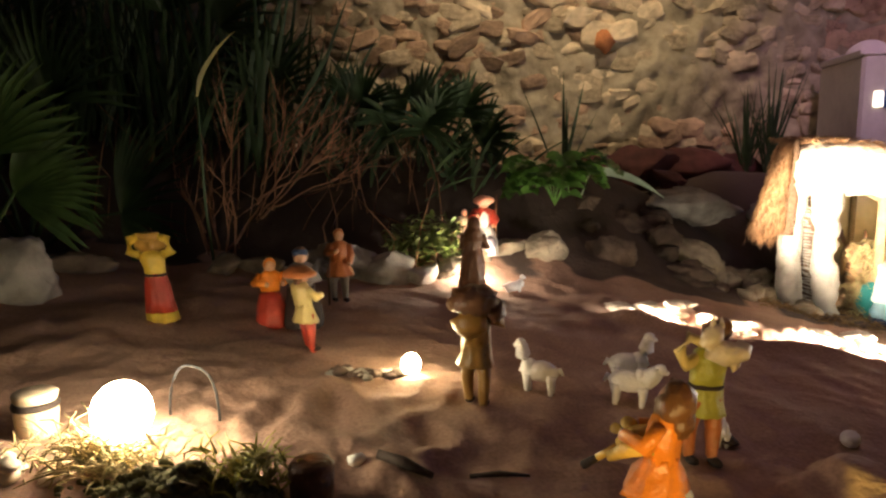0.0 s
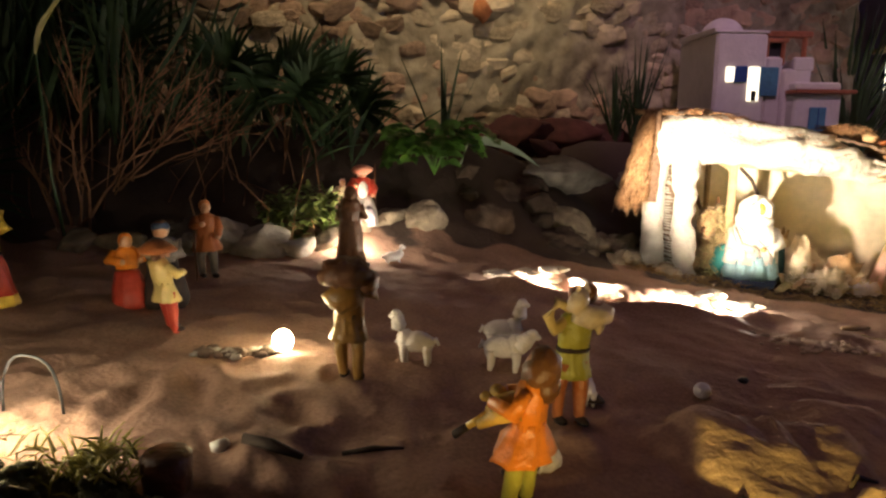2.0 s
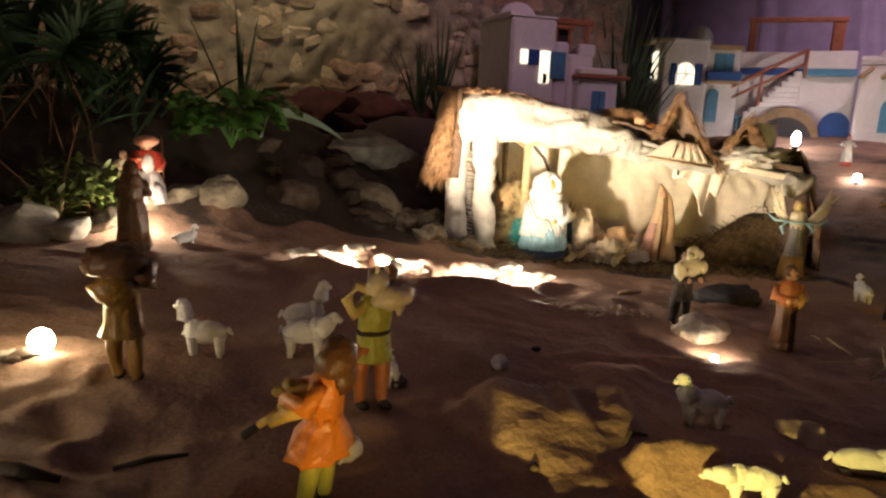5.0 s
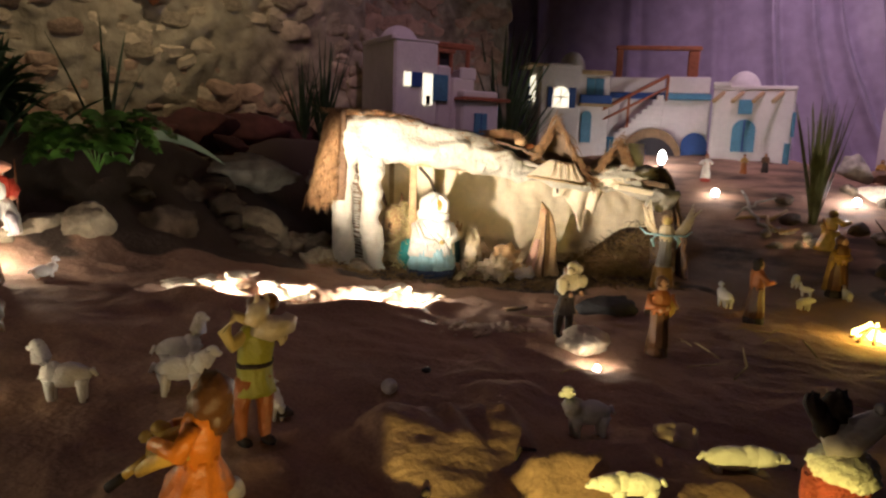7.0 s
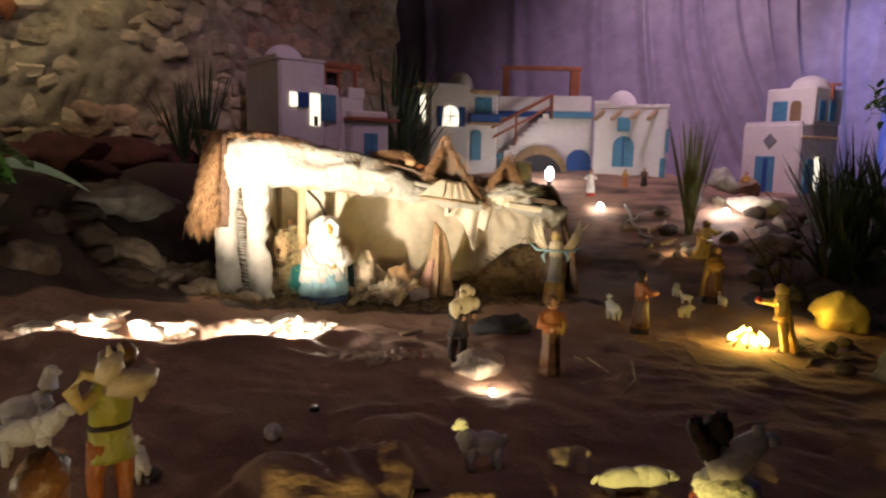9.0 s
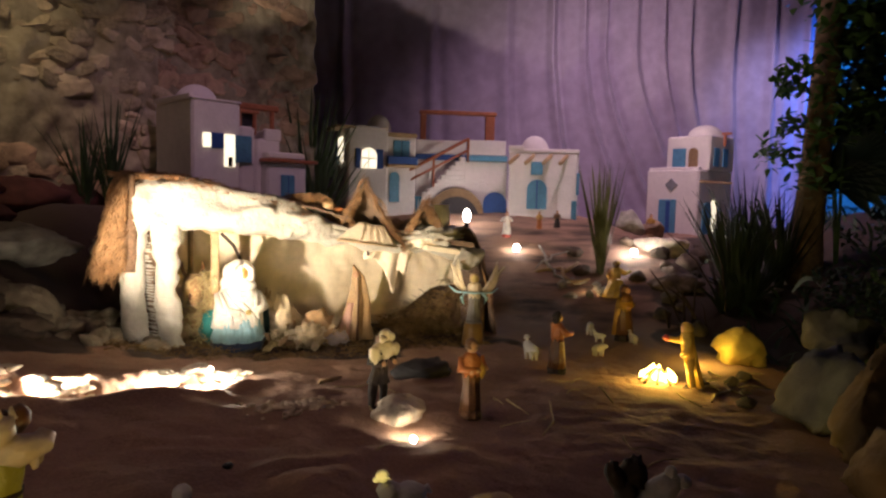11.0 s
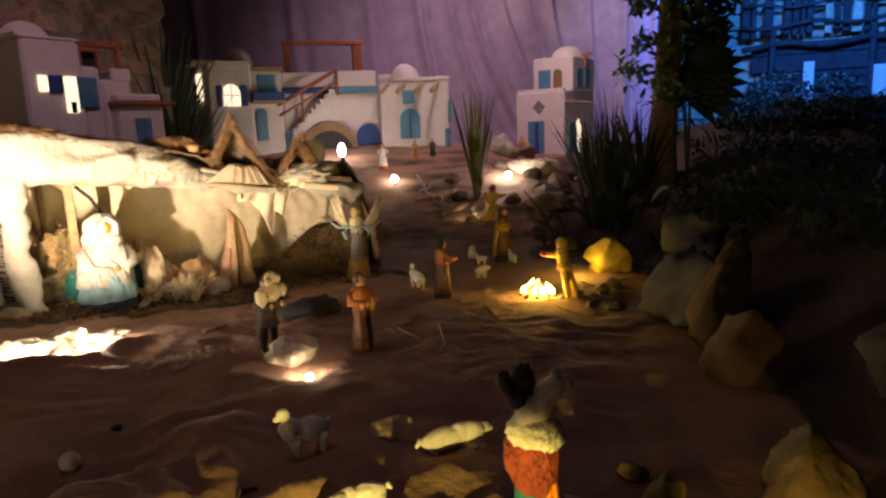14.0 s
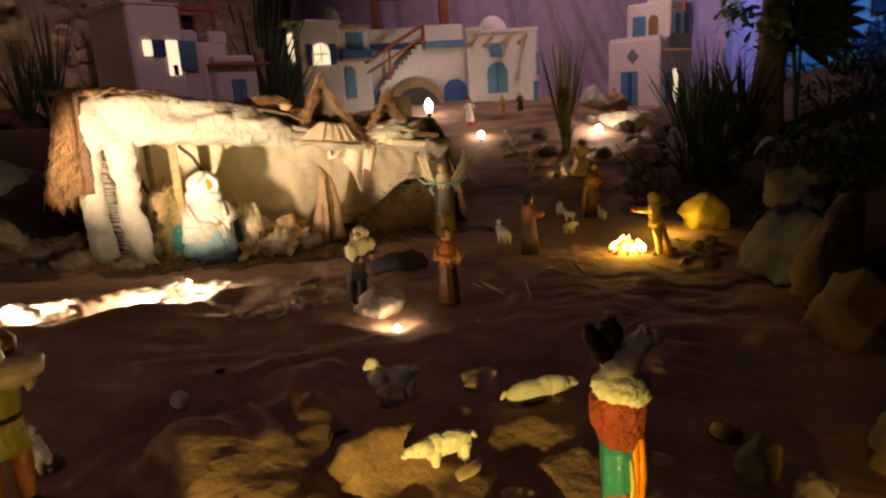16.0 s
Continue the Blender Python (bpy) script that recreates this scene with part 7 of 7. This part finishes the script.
# ---------------- plants ----------------


def blade(s, a, b, bend, w, mat, n=7, fold=0.25, face=(0.1, 0.2, 1)):
    """A tapering, slightly folded leaf blade from a to b."""
    a, b = Vector(a), Vector(b)
    d = b - a
    side = d.cross(Vector(face)).normalized()
    nrm = side.cross(d).normalized()
    rows_ = []
    for i in range(n + 1):
        t = i / n
        p = a + d * t + Vector(bend) * (4 * t * (1 - t))
        k = w * min(1, 3.2 * t + 0.35) * (1 - t ** 2.2) + 0.0006
        rows_.append([p - side * k, p + nrm * (-k * fold), p + side * k])
    s.rings(rows_, mat, closed=False)


def fan_leaf(s, hub, direction, up, r, mat, n=22, spread=2.6, w=0.011, droop=0.05):
    hub, d, u = Vector(hub), Vector(direction).normalized(), Vector(up).normalized()
    side = d.cross(u).normalized()
    for i in range(n):
        a = -spread / 2 + spread * i / (n - 1)
        e = d * math.cos(a) + side * math.sin(a)
        ln = r * (0.82 + 0.18 * math.cos(a)) * random.uniform(0.92, 1.05)
        blade(s, hub, hub + e * ln + Vector((0, 0, -droop * random.random())), u * 0.03, w, mat, 6, 0.5, u)


def fan_palm(x, y, z0, leaves, mat, label, r=0.26, face=None):
    o = thing("fan_palm", None, pose(x, y, z0), label, "palm")
    for dx, dy, dz, mt in leaves:
        h = Vector((dx, dy, dz))
        s = Shape().tube([(0, 0, -0.03), h * 0.55 + Vector((0, 0, 0.03)), h], [0.009, 0.006, 0.004], mat, 6)
        d = Vector((dx, dy * 0.4 - 0.15, 0.35 * dz + 0.12))
        fan_leaf(s, h, d, face or (0.1 * dx, -1, 0.5), r * random.uniform(0.85, 1.1), mt)
        part("leaf", s, o)
    return o


def twig_bush():
    rnd = random.Random(17)
    bush = thing("dry_bush", None, on(-0.66, 1.95), "large dry brown leafless bush leaning over the figurines", "bush")
    foot = bush.matrix_world.translation.copy()

    def shoot(s, p, q, r, side, lev):
        """A crooked twig from p to q with finer twigs along it."""
        p, q = Vector(p), Vector(q)
        pts = [p.lerp(q, k / 6) + Vector((rnd.uniform(-1, 1), rnd.uniform(-1, 1), rnd.uniform(-1, 1))) * (q - p).length * 0.022 for k in range(7)]
        s.tube(pts, [r * (1 - 0.11 * k) for k in range(7)], TWIG, 5 if r > 0.002 else 3)
        if lev:
            for _ in range(side):
                k = rnd.uniform(0.3, 0.95)
                a = p.lerp(q, k)
                d = (q - p).normalized() + Vector((rnd.uniform(-0.55, 0.7), rnd.uniform(-0.5, 0.4), rnd.uniform(-0.35, 0.45)))
                shoot(s, a, a + d.normalized() * (q - p).length * rnd.uniform(0.25, 0.5), r * 0.55, 3, lev - 1)

    base_ = Vector((0, 0, -0.02))
    node = Vector((-0.535, 1.95, 0.25)) - foot
    s = Shape()
    shoot(s, base_, node, 0.0075, 0, 0)
    part("stem", s, bush, "thick leaning stem")
    for x, z in ((-0.43, 0.53), (-0.47, 0.56), (-0.38, 0.50), (-0.33, 0.47), (-0.27, 0.40), (-0.25, 0.36), (-0.52, 0.50), (-0.30, 0.44)):
        s = Shape()
        shoot(s, node + Vector((rnd.uniform(-0.03, 0.03), 0, rnd.uniform(-0.06, 0.02))), Vector((x, 1.95 + rnd.uniform(-0.12, 0.12), z)) - foot, 0.0038, 6, 2)
        part("stem", s, bush)
    for x0, x1, z1 in ((-0.67, -0.70, 0.42), (-0.64, -0.62, 0.36), (-0.68, -0.76, 0.33), (-0.62, -0.60, 0.48)):
        s = Shape()
        shoot(s, Vector((x0, 1.95, 0.07)) - foot, Vector((x1, 1.95 + rnd.uniform(-0.1, 0.1), z1)) - foot, 0.0045, 5, 2)
        part("stem", s, bush)
    s = Shape()
    for i in range(80):
        x, y = rnd.uniform(-1.1, 0.0), rnd.uniform(1.9, 2.7)
        h = rnd.uniform(0.10, 0.34)
        a = (x, y, ground(x, y) - 0.02)
        s.tube([a, (x + rnd.uniform(-0.05, 0.05), y, a[2] + h * 0.5), (x + rnd.uniform(-0.14, 0.14), y + rnd.uniform(-0.1, 0.1), a[2] + h)], [0.003, 0.0025, 0.0012], TWIG, 4)
    thing("dry_stalks", s, Matrix(), "thicket of dry brown stalks at the foot of the plants", "undergrowth", kind="stuff")


twig_bush()


def tuft(x, y, z0, n, h, w, mat, label, spread=0.6, name="spiky_plant", seed=1, category="plant"):
    rnd = random.Random(seed)
    s = Shape()
    for i in range(n):
        a, k = rnd.uniform(0, 6.28), rnd.random() ** 0.7 * spread
        ln = h * rnd.uniform(0.65, 1.05)
        e = Vector((math.cos(a) * k, math.sin(a) * k, 1 - 0.35 * k)).normalized() * ln
        b = Vector((rnd.uniform(-1, 1), rnd.uniform(-1, 1), 0)) * 0.015
        blade(s, b, b + e, (0, 0, 0.1 * ln * k), w * rnd.uniform(0.7, 1.1), mat, 7, 0.4)
    return thing(name, s, pose(x, y, z0), label, category)


def bushy_leaves(s, c, r, n, mat, size, rnd):
    for i in range(n):
        d = Vector((rnd.gauss(0, 1), rnd.gauss(0, 1), rnd.gauss(0, 0.8))).normalized() * rnd.random() ** 0.4
        p = Vector(c) + Vector((d.x * r[0], d.y * r[1], d.z * r[2]))
        e = Vector((rnd.uniform(-1, 1), rnd.uniform(-1, 0.4), rnd.uniform(-0.6, 0.6))).normalized()
        blade(s, p, p + e * size * rnd.uniform(0.6, 1.2), (0, 0, size * 0.08), size * 0.26, mat, 4, 0.3)


def plants():
    o = thing("fan_palm", None, on(-1.19, 1.66), "fan palm with broad green folded leaves beside the boulder", "palm")
    zp = ground(-1.19, 1.66)
    for hub, d, r in (((0.02, 0.0, 0.40), (0.45, -0.1, 0.85), 0.30), ((0.10, 0.02, 0.30), (0.9, -0.1, 0.35), 0.25)):
        hub = Vector((hub[0], hub[1], hub[2] - zp))
        s = Shape().tube([(0, 0, -0.02), hub * 0.5, hub], [0.009, 0.007, 0.005], FANLEAF, 6)
        fan_leaf(s, hub, d, (0.3, -0.9, 0.25), r, FANLEAF, 20, 2.0, 0.016, 0.03)
        part("leaf", s, o)
    D = "dark green fan palm against the wall"
    G = DARKLEAF
    fan_palm(-1.18, 1.85, ground(-1.18, 1.85), [(-0.05, -0.02, 0.22, FANLEAF), (0.16, -0.05, 0.18, FANLEAF), (-0.2, 0.0, 0.3, G), (0.05, 0.1, 0.42, G), (0.25, 0.05, 0.1, G), (-0.3, 0, 0.12, G)], G, "fan palm with dark green folded leaves", 0.30)
    fan_palm(-1.0, 2.45, ground(-1.0, 2.45), [(0, 0, 0.5, G), (0.2, 0, 0.45, G), (-0.3, 0, 0.6, G), (0.05, 0.1, 0.75, G), (-0.2, 0, 0.8, G), (0.35, 0, 0.2, G)], G, D, 0.36)
    fan_palm(-0.35, 2.45, ground(-0.35, 2.45), [(0.05, 0, 0.22, G), (0.25, 0, 0.18, G), (-0.25, 0, 0.25, G), (-0.3, 0.1, 0.38, G)], G, D, 0.26)
    fan_palm(0.02, 2.45, ground(0.02, 2.45), [(-0.05, 0, 0.16, G), (0.12, 0, 0.12, G), (-0.18, 0, 0.18, G), (0.05, 0, 0.22, G)], G, D, 0.22)
    fan_palm(-1.7, 2.3, ground(-1.7, 2.3), [(0, 0, 0.5, G), (0.3, 0, 0.4, G), (-0.3, 0, 0.6, G), (0.1, 0.1, 0.9, G)], G, D, 0.40)
    s = Shape()
    blade(s, (0, 0, 0.02), (0.10, 0.02, 0.17), (-0.01, 0, 0.01), 0.010, REEDLEAF, 9)
    blade(s, (0, 0, 0), (0.06, 0.0, 0.12), (-0.01, 0, 0.01), 0.008, REEDLEAF, 9)
    s.tube([(0, 0, 0), (-0.01, 0.05, -0.3), (-0.02, 0.15, -0.55)], [0.003, 0.004, 0.006], DARKLEAF, 6)
    thing("reed", s, pose(-0.64, 1.75, 0.54), "yellowing reed leaf among the dark plants", "plant")
    rnd = random.Random(9)
    s = Shape()
    for i in range(520):
        x, y = rnd.uniform(-2.2, 0.25), rnd.uniform(2.3, 3.25)
        z = ground(x, y)
        h = rnd.uniform(0.35, 1.0) * (0.22 + 0.75 * sst(-0.1, -1.0, x))
        blade(s, (x, y, z), (x + rnd.uniform(-0.25, 0.25), y + rnd.uniform(-0.2, 0.1), z + h), (0, 0, 0.03), 0.010, DARKLEAF, 5)
    thing("undergrowth", s, Matrix(), "dense dark green blades before the wall", "undergrowth", kind="stuff")
    # low green bush beside the seated shepherd
    s = Shape()
    bushy_leaves(s, (0, 0, 0.075), (0.13, 0.08, 0.085), 620, BUSHLEAF, 0.028, rnd)
    thing("green_bush", s, on(-0.055, 1.97), "low bush of small yellow green leaves", "bush")
    # bright fern
    o = thing("fern", None, on(0.39, 2.29), "bright green fern with broad cut fronds", "fern")
    for i in range(13):
        a = -2.9 + 2.7 * i / 12 + rnd.uniform(-0.15, 0.15)
        s = Shape()
        ln, lift = rnd.uniform(0.15, 0.24), rnd.uniform(0.02, 0.14)
        p0, p1 = Vector((0, 0, 0.05)), Vector((math.cos(a) * ln, math.sin(a) * ln * 0.6, 0.07 + lift))
        top = Vector((0, 0, 0.08))
        pts = [p0 + (p1 - p0) * t + top * (4 * t * (1 - t)) for t in [k / 9 for k in range(10)]]
        s.tube(pts, 0.002, LEAF, 4)
        d = (p1 - p0).normalized()
        side = d.cross(Vector((0, 0, 1))).normalized()
        for k in range(3, 10):
            for sg in (-1, 1):
                w = 0.062 * math.sin(math.pi * (k - 1) / 9.5) + 0.01
                blade(s, pts[k], pts[k] + (side * sg + d * 0.7).normalized() * w * 1.1 + Vector((0, -0.01, -0.03)), (0, 0, 0.008), 0.019, LEAF, 5, 0.2, (0.1, -0.8, 0.7))
        part("frond", s, o)
    tuft(0.46, 2.50, ground(0.46, 2.50), 7, 0.44, 0.007, DARKLEAF, "tall dark bladed plant behind the fern", 0.45, seed=3)
    s = Shape()
    blade(s, (0, 0, 0), (0.27, -0.02, -0.10), (0, 0, 0.03), 0.02, PALELEAF, 10, 0.2, (0.1, -1, 0.6))
    s.tube([(0, 0, 0), (-0.03, 0.02, -0.10), (-0.04, 0.04, -0.24)], [0.006, 0.007, 0.008], PALELEAF, 6)
    thing("broad_leaf", s, pose(0.54, 2.42, 0.335), "long pale silvery leaf arching over the rocks", "plant")
    tuft(1.50, 3.05, ground(1.50, 3.05), 40, 0.50, 0.006, DARKLEAF, "dark bladed plant beside the model house", 0.35, seed=4)
    tuft(1.42, 3.1, ground(1.42, 3.1), 30, 0.42, 0.006, DARKLEAF, "dark bladed plant beside the model house", 0.5, seed=14)
    tuft(2.75, 3.1, ground(2.75, 3.1), 60, 0.62, 0.012, DARKLEAF, "dark bush between the model houses", 0.7, seed=5)
    tuft(3.0, 3.5, ground(3.0, 3.5), 60, 0.9, 0.014, DARKLEAF, "dark bush between the model houses", 0.6, seed=15)
    # spiky plant before the village
    tuft(3.50, 1.62, ground(3.5, 1.62) - 0.01, 64, 0.62, 0.0065, SPIKE, "tall spiky grass-like plant in the sand", 0.23, seed=6)
    # right bank
    for x, y, n, h, w, spread, seed in ((3.70, 0.98, 70, 0.58, 0.010, 0.50, 7), (3.95, 0.80, 70, 0.56, 0.010, 0.55, 8), (3.82, 0.90, 60, 0.42, 0.011, 0.8, 21), (3.58, 0.88, 60, 0.30, 0.010, 0.9, 22), (4.20, 1.02, 50, 0.62, 0.009, 0.6, 23), (3.45, 0.95, 40, 0.22, 0.009, 1.0, 24)):
        tuft(x, y, ground(x, y), n, h, w, YUCCA, "dark spiky yucca on the bank" if h > 0.5 else "low dark spiky clump on the bank", spread, seed=seed)
    s = Shape()
    for a, b in (((3.45, 0.95, 0.02), (3.70, 1.22, 0.50)), ((3.55, 1.0, 0.03), (3.60, 1.30, 0.36)), ((3.62, 1.02, 0.03), (4.05, 1.35, 0.44)), ((3.40, 0.92, 0.0), (3.52, 1.06, 0.42))):
        p0, p1 = Vector(a), Vector(b)
        p0.z += ground(p0.x, p0.y)
        p1.z += ground(p0.x, p0.y)
        s.tube([p0, p0.lerp(p1, 0.5) + Vector((0.01, -0.02, 0.02)), p1], [0.005, 0.004, 0.002], DARKWOOD, 5)
    thing("bare_stems", s, Matrix(), "thin dark bare stems leaning before the village", "plant", kind="stuff")
    o = thing("tree", None, on(4.03, 0.70), "tree trunk with climbing leaves on the dark bank", "tree")
    part("trunk", Shape().tube([(0, 0, -0.1), (0.02, 0, 0.3), (0.05, -0.02, 0.9), (0.12, -0.06, 2.3)], [0.085, 0.07, 0.07, 0.06], BARK, 14, 1, 0.02), o, "rough brown trunk")
    s = Shape()
    for k in range(14):
        z = 0.5 + 0.12 * k
        bushy_leaves(s, (-0.09, 0.10 * math.sin(k * 1.7) - 0.03, z), (0.05, 0.15, 0.09), 34, IVY, 0.075, rnd)
    for y, z, r in ((0.17, 0.66, 0.09), (0.13, 1.02, 0.07), (0.10, 0.80, 0.06)):
        bushy_leaves(s, (-0.10, y, z), (0.05, r, r * 1.1), 60, IVY, 0.06, rnd)
    for k in range(7):
        bushy_leaves(s, (0.08, -0.20 + 0.03 * math.sin(k * 2.1), 0.84 + 0.09 * k), (0.09, 0.13, 0.09), 110, DARKLEAF, 0.085, rnd)
    part("crown", s, o, "climbing heart-shaped leaves")
    o = thing("fan_palm", None, on(4.12, 0.57), "dark broad-leaved fan palm beside the tree", "palm")
    z0 = ground(4.12, 0.57)
    for hub, d, r in (((0.02, 0.05, 0.60), (0.25, -0.80, 0.02), 0.36), ((0.0, 0.0, 0.70), (0.15, -0.55, 0.45), 0.24), ((0.0, 0.03, 0.52), (0.10, 0.45, 0.30), 0.20)):
        hub = Vector((hub[0], hub[1], hub[2] - z0))
        s = Shape().tube([(0, 0, -0.03), hub * 0.55, hub], [0.010, 0.008, 0.006], FANLEAF, 6)
        fan_leaf(s, hub, d, (-0.93, -0.36, 0.15), r, BROADLEAF, 10, 1.9, 0.062, 0.02)
        part("leaf", s, o)
    s = Shape()
    for i in range(500):
        x = rnd.uniform(2.6, 5.6)
        y = 0.287 / 0.958 * (x - 0.9) + rnd.uniform(-1.2, 0.12)
        z = ground(x, y)
        blade(s, (x, y, z - 0.01), (x + rnd.uniform(-0.15, 0.15), y + rnd.uniform(-0.15, 0.15), z + rnd.uniform(0.03, 0.11)), (0, 0, 0.02), 0.010, DARKLEAF, 4)
    thing("undergrowth", s, Matrix(), "dark tangled low plants on the bank", "undergrowth", kind="stuff")
    s = Shape()
    for cx, cy, r, top in ((0.6, 0.55, 0.34, 0.26), (0.5, 0.15, 0.30, 0.22), (0.7, 0.9, 0.25, 0.16), (0.4, -0.62, 0.42, 0.30), (0.2, -1.1, 0.45, 0.26), (0.1, -0.2, 0.3, 0.10), (-0.5, 0.3, 0.45, 0.08)):
        bushy_leaves(s, (cx, cy, 0.05 + top * 0.6), (r, r * 0.8, top), 800, HEDGELEAF, 0.048, rnd)
    thing("hedge", s, pose(6.2, -0.4, ground(6.2, -0.4)), "dark rounded shrubs below the blue wall", "hedge")
    for x, y, r, top in ((5.30, 0.05, 0.22, 0.08), (5.15, 0.35, 0.20, 0.07), (5.6, -0.25, 0.28, 0.12), (5.45, -0.6, 0.30, 0.13)):
        s = Shape()
        bushy_leaves(s, (0, 0, top * 0.5), (r, r, top), 700, HEDGELEAF, 0.045, rnd)
        thing("shrub", s, on(x, y), "low dark shrub on the crest of the bank", "shrub")
    o = thing("branch", None, on(3.15, 0.98, -0.01), "dark bare branch lying on the bank", "branch")
    for i in range(7):
        s = Shape()
        a = Vector((rnd.uniform(-0.1, 0.1), rnd.uniform(-0.1, 0.1), 0))
        b = a + Vector((rnd.uniform(-0.35, 0.35), rnd.uniform(-0.15, 0.15), rnd.uniform(0.1, 0.32)))
        s.tube([a, (a + b) / 2 + Vector((0, 0, 0.03)), b], [0.006, 0.005, 0.002], DARKWOOD, 5)
        part("twig", s, o)
    s = Shape()
    blade(s, (0, 0, 0), (0.16, -0.02, 0.03), (0, 0, 0.06), 0.016, PALELEAF, 9, 0.3)
    thing("dry_leaf", s, on(3.55, 0.98, 0.02), "pale dry leaf on the bank", "leaf")
    s = Shape()
    ring = [(0.03 * math.sin(3 * a), 0.068 * math.cos(a), 0.062 + 0.062 * math.sin(a)) for a in [0.5 + 0.36 * k for k in range(13)]]
    s.tube(ring, [0.006] + [0.014 + 0.006 * math.sin(k) for k in range(11)] + [0.004], PALELEAF, 8, 0.35)
    thing("dry_leaf", s, on(3.98, 1.14, 0.005, 8), "curled pale dry leaf standing on the bank", "leaf")
    o = thing("branch", None, on(3.30, 1.66), "pale bent dry branch beside the sunken lamp", "branch")
    for pts in (((0.12, 0.22, 0.03), (0.10, 0.14, 0.06), (0.02, 0.09, 0.03), (-0.04, 0.0, 0.012)), ((0.06, 0.12, 0.04), (0.16, 0.07, 0.10)), ((0.10, 0.15, 0.06), (0.02, 0.24, 0.05), (-0.02, 0.30, 0.01)), ((-0.04, 0.0, 0.012), (0.03, -0.06, 0.03))):
        part("twig", Shape().tube(pts, [0.012] + [0.010] * (len(pts) - 2) + [0.006], WOOD, 8, 1, 0.004), o)
    s = Shape()
    blade(s, (0, 0, 0), (0.02, -0.13, 0.02), (0, 0, 0.07), 0.014, PALELEAF, 9, 0.3, (-1, 0, 0.4))
    thing("dry_leaf", s, on(3.72, 0.70, 0.05), "curled pale dry leaf below the tree", "leaf")
    s = Shape()
    for c, r, k in (((3.0, 0.25, 0.05), (0.35, 0.25, 0.10), 500), ((3.6, 0.35, 0.10), (0.4, 0.3, 0.12), 500), ((4.4, 0.2, 0.12), (0.6, 0.4, 0.14), 500), ((3.15, 0.05, 0), (0.4, 0.3, 0.12), 650), ((2.4, -0.15, 0), (0.4, 0.25, 0.13), 650), ((2.0, -0.30, 0), (0.4, 0.22, 0.12), 500), ((3.9, -0.2, 0), (0.6, 0.4, 0.14), 600)):
        bushy_leaves(s, (c[0], c[1], ground(c[0], c[1]) + 0.02), r, k, DARKLEAF, 0.04, rnd)
    thing("ground_cover", s, Matrix(), "dark small-leaved ground cover on the bank", "plant", kind="stuff")


FANLEAF = material("fan_leaf", (0.065, 0.12, 0.032), 0.5, vary=0.4, scale=25)
SPIKE = material("spiky_leaf", (0.12, 0.12, 0.05), 0.5, vary=0.4, scale=25)
BROADLEAF = material("broad_palm_leaf", (0.022, 0.042, 0.038), 0.6, vary=0.4, scale=25)
IVY = material("ivy_leaf", (0.10, 0.20, 0.05), 0.45, vary=0.4, scale=25)
plants()
dry_leaves()

# ---------------- stones of the walls ----------------


def wall_stones():
    pool, red = stone_pool("stone", STONE, 16), stone_pool("stone", REDDISH, 6)
    rnd = random.Random(7)
    spots = []
    for _ in range(9000):
        x, z = rnd.uniform(-1.5, 2.84), rnd.uniform(0.15, 1.75)
        gap = 0.050 + 0.055 * abs(noise.noise(Vector((x * 1.7, z * 1.7, 3)))) * 2
        if 1.05 < x < 1.70 and 0.55 < z < 0.84:
            continue
        if all((x - a) ** 2 + (1.35 * (z - c)) ** 2 > ((gap + g) / 2) ** 2 for a, c, g in spots):
            spots.append((x, z, gap))
    far = Shape()
    n = 0
    for x, z, gap in spots:
        near = [((x - a) ** 2 + (1.35 * (z - c)) ** 2) ** 0.5 for a, c, g in spots if (a, c) != (x, z)]
        near.sort()
        size = (near[0] + near[1] + near[2]) / 3
        m = Matrix.LocRotScale((x, 3.396 + rnd.uniform(-0.018, 0.022), z), Euler((rnd.uniform(-0.3, 0.3), rnd.uniform(-0.5, 0.5), rnd.uniform(-0.3, 0.3))),
                               (size * rnd.uniform(1.5, 2.3), 0.12 * rnd.uniform(0.8, 1.35), size * rnd.uniform(0.75, 1.15)))
        data = rnd.choice(red if x > 1.95 or rnd.random() < 0.75 and 0.0 < x < 1.7 and z < 0.68 + 0.16 * noise.noise(Vector((x * 3, 0, 5))) or rnd.random() < 0.65 * sst(0.85, 0.3, x + 0.3 * noise.noise(Vector((x, z * 2, 1)))) else pool)
        if -0.75 < x < 2.1 and z < 1.40 and n < 300:
            part("stone", data, WALL, at=m)
            n += 1
        else:
            k, slot = len(far.v), far.slot(data.materials[0])
            far.v += [tuple(m @ v.co) for v in data.vertices]
            far.f += [tuple(k + i for i in p.vertices) for p in data.polygons]
            far.m += [slot] * len(data.polygons)
    tagged(part("stones", far, WALL, "rubble stones in the outer parts of the wall", smooth=False), kind="stuff")
    # one round ochre stone
    m = Matrix.LocRotScale((0.80, 3.335, 0.965), None, (0.12, 0.08, 0.11))
    part("stone", rock_mesh("stone", (0.5, 0.5, 0.5), OCHRESTONE, 3, 14).data("stone"), WALL, "rounded orange stone", at=m)


OCHRESTONE = material("orange_stone", (0.45, 0.17, 0.07), 0.9, vary=0.3, scale=20, bump=0.6)
wall_stones()
blue_wall()
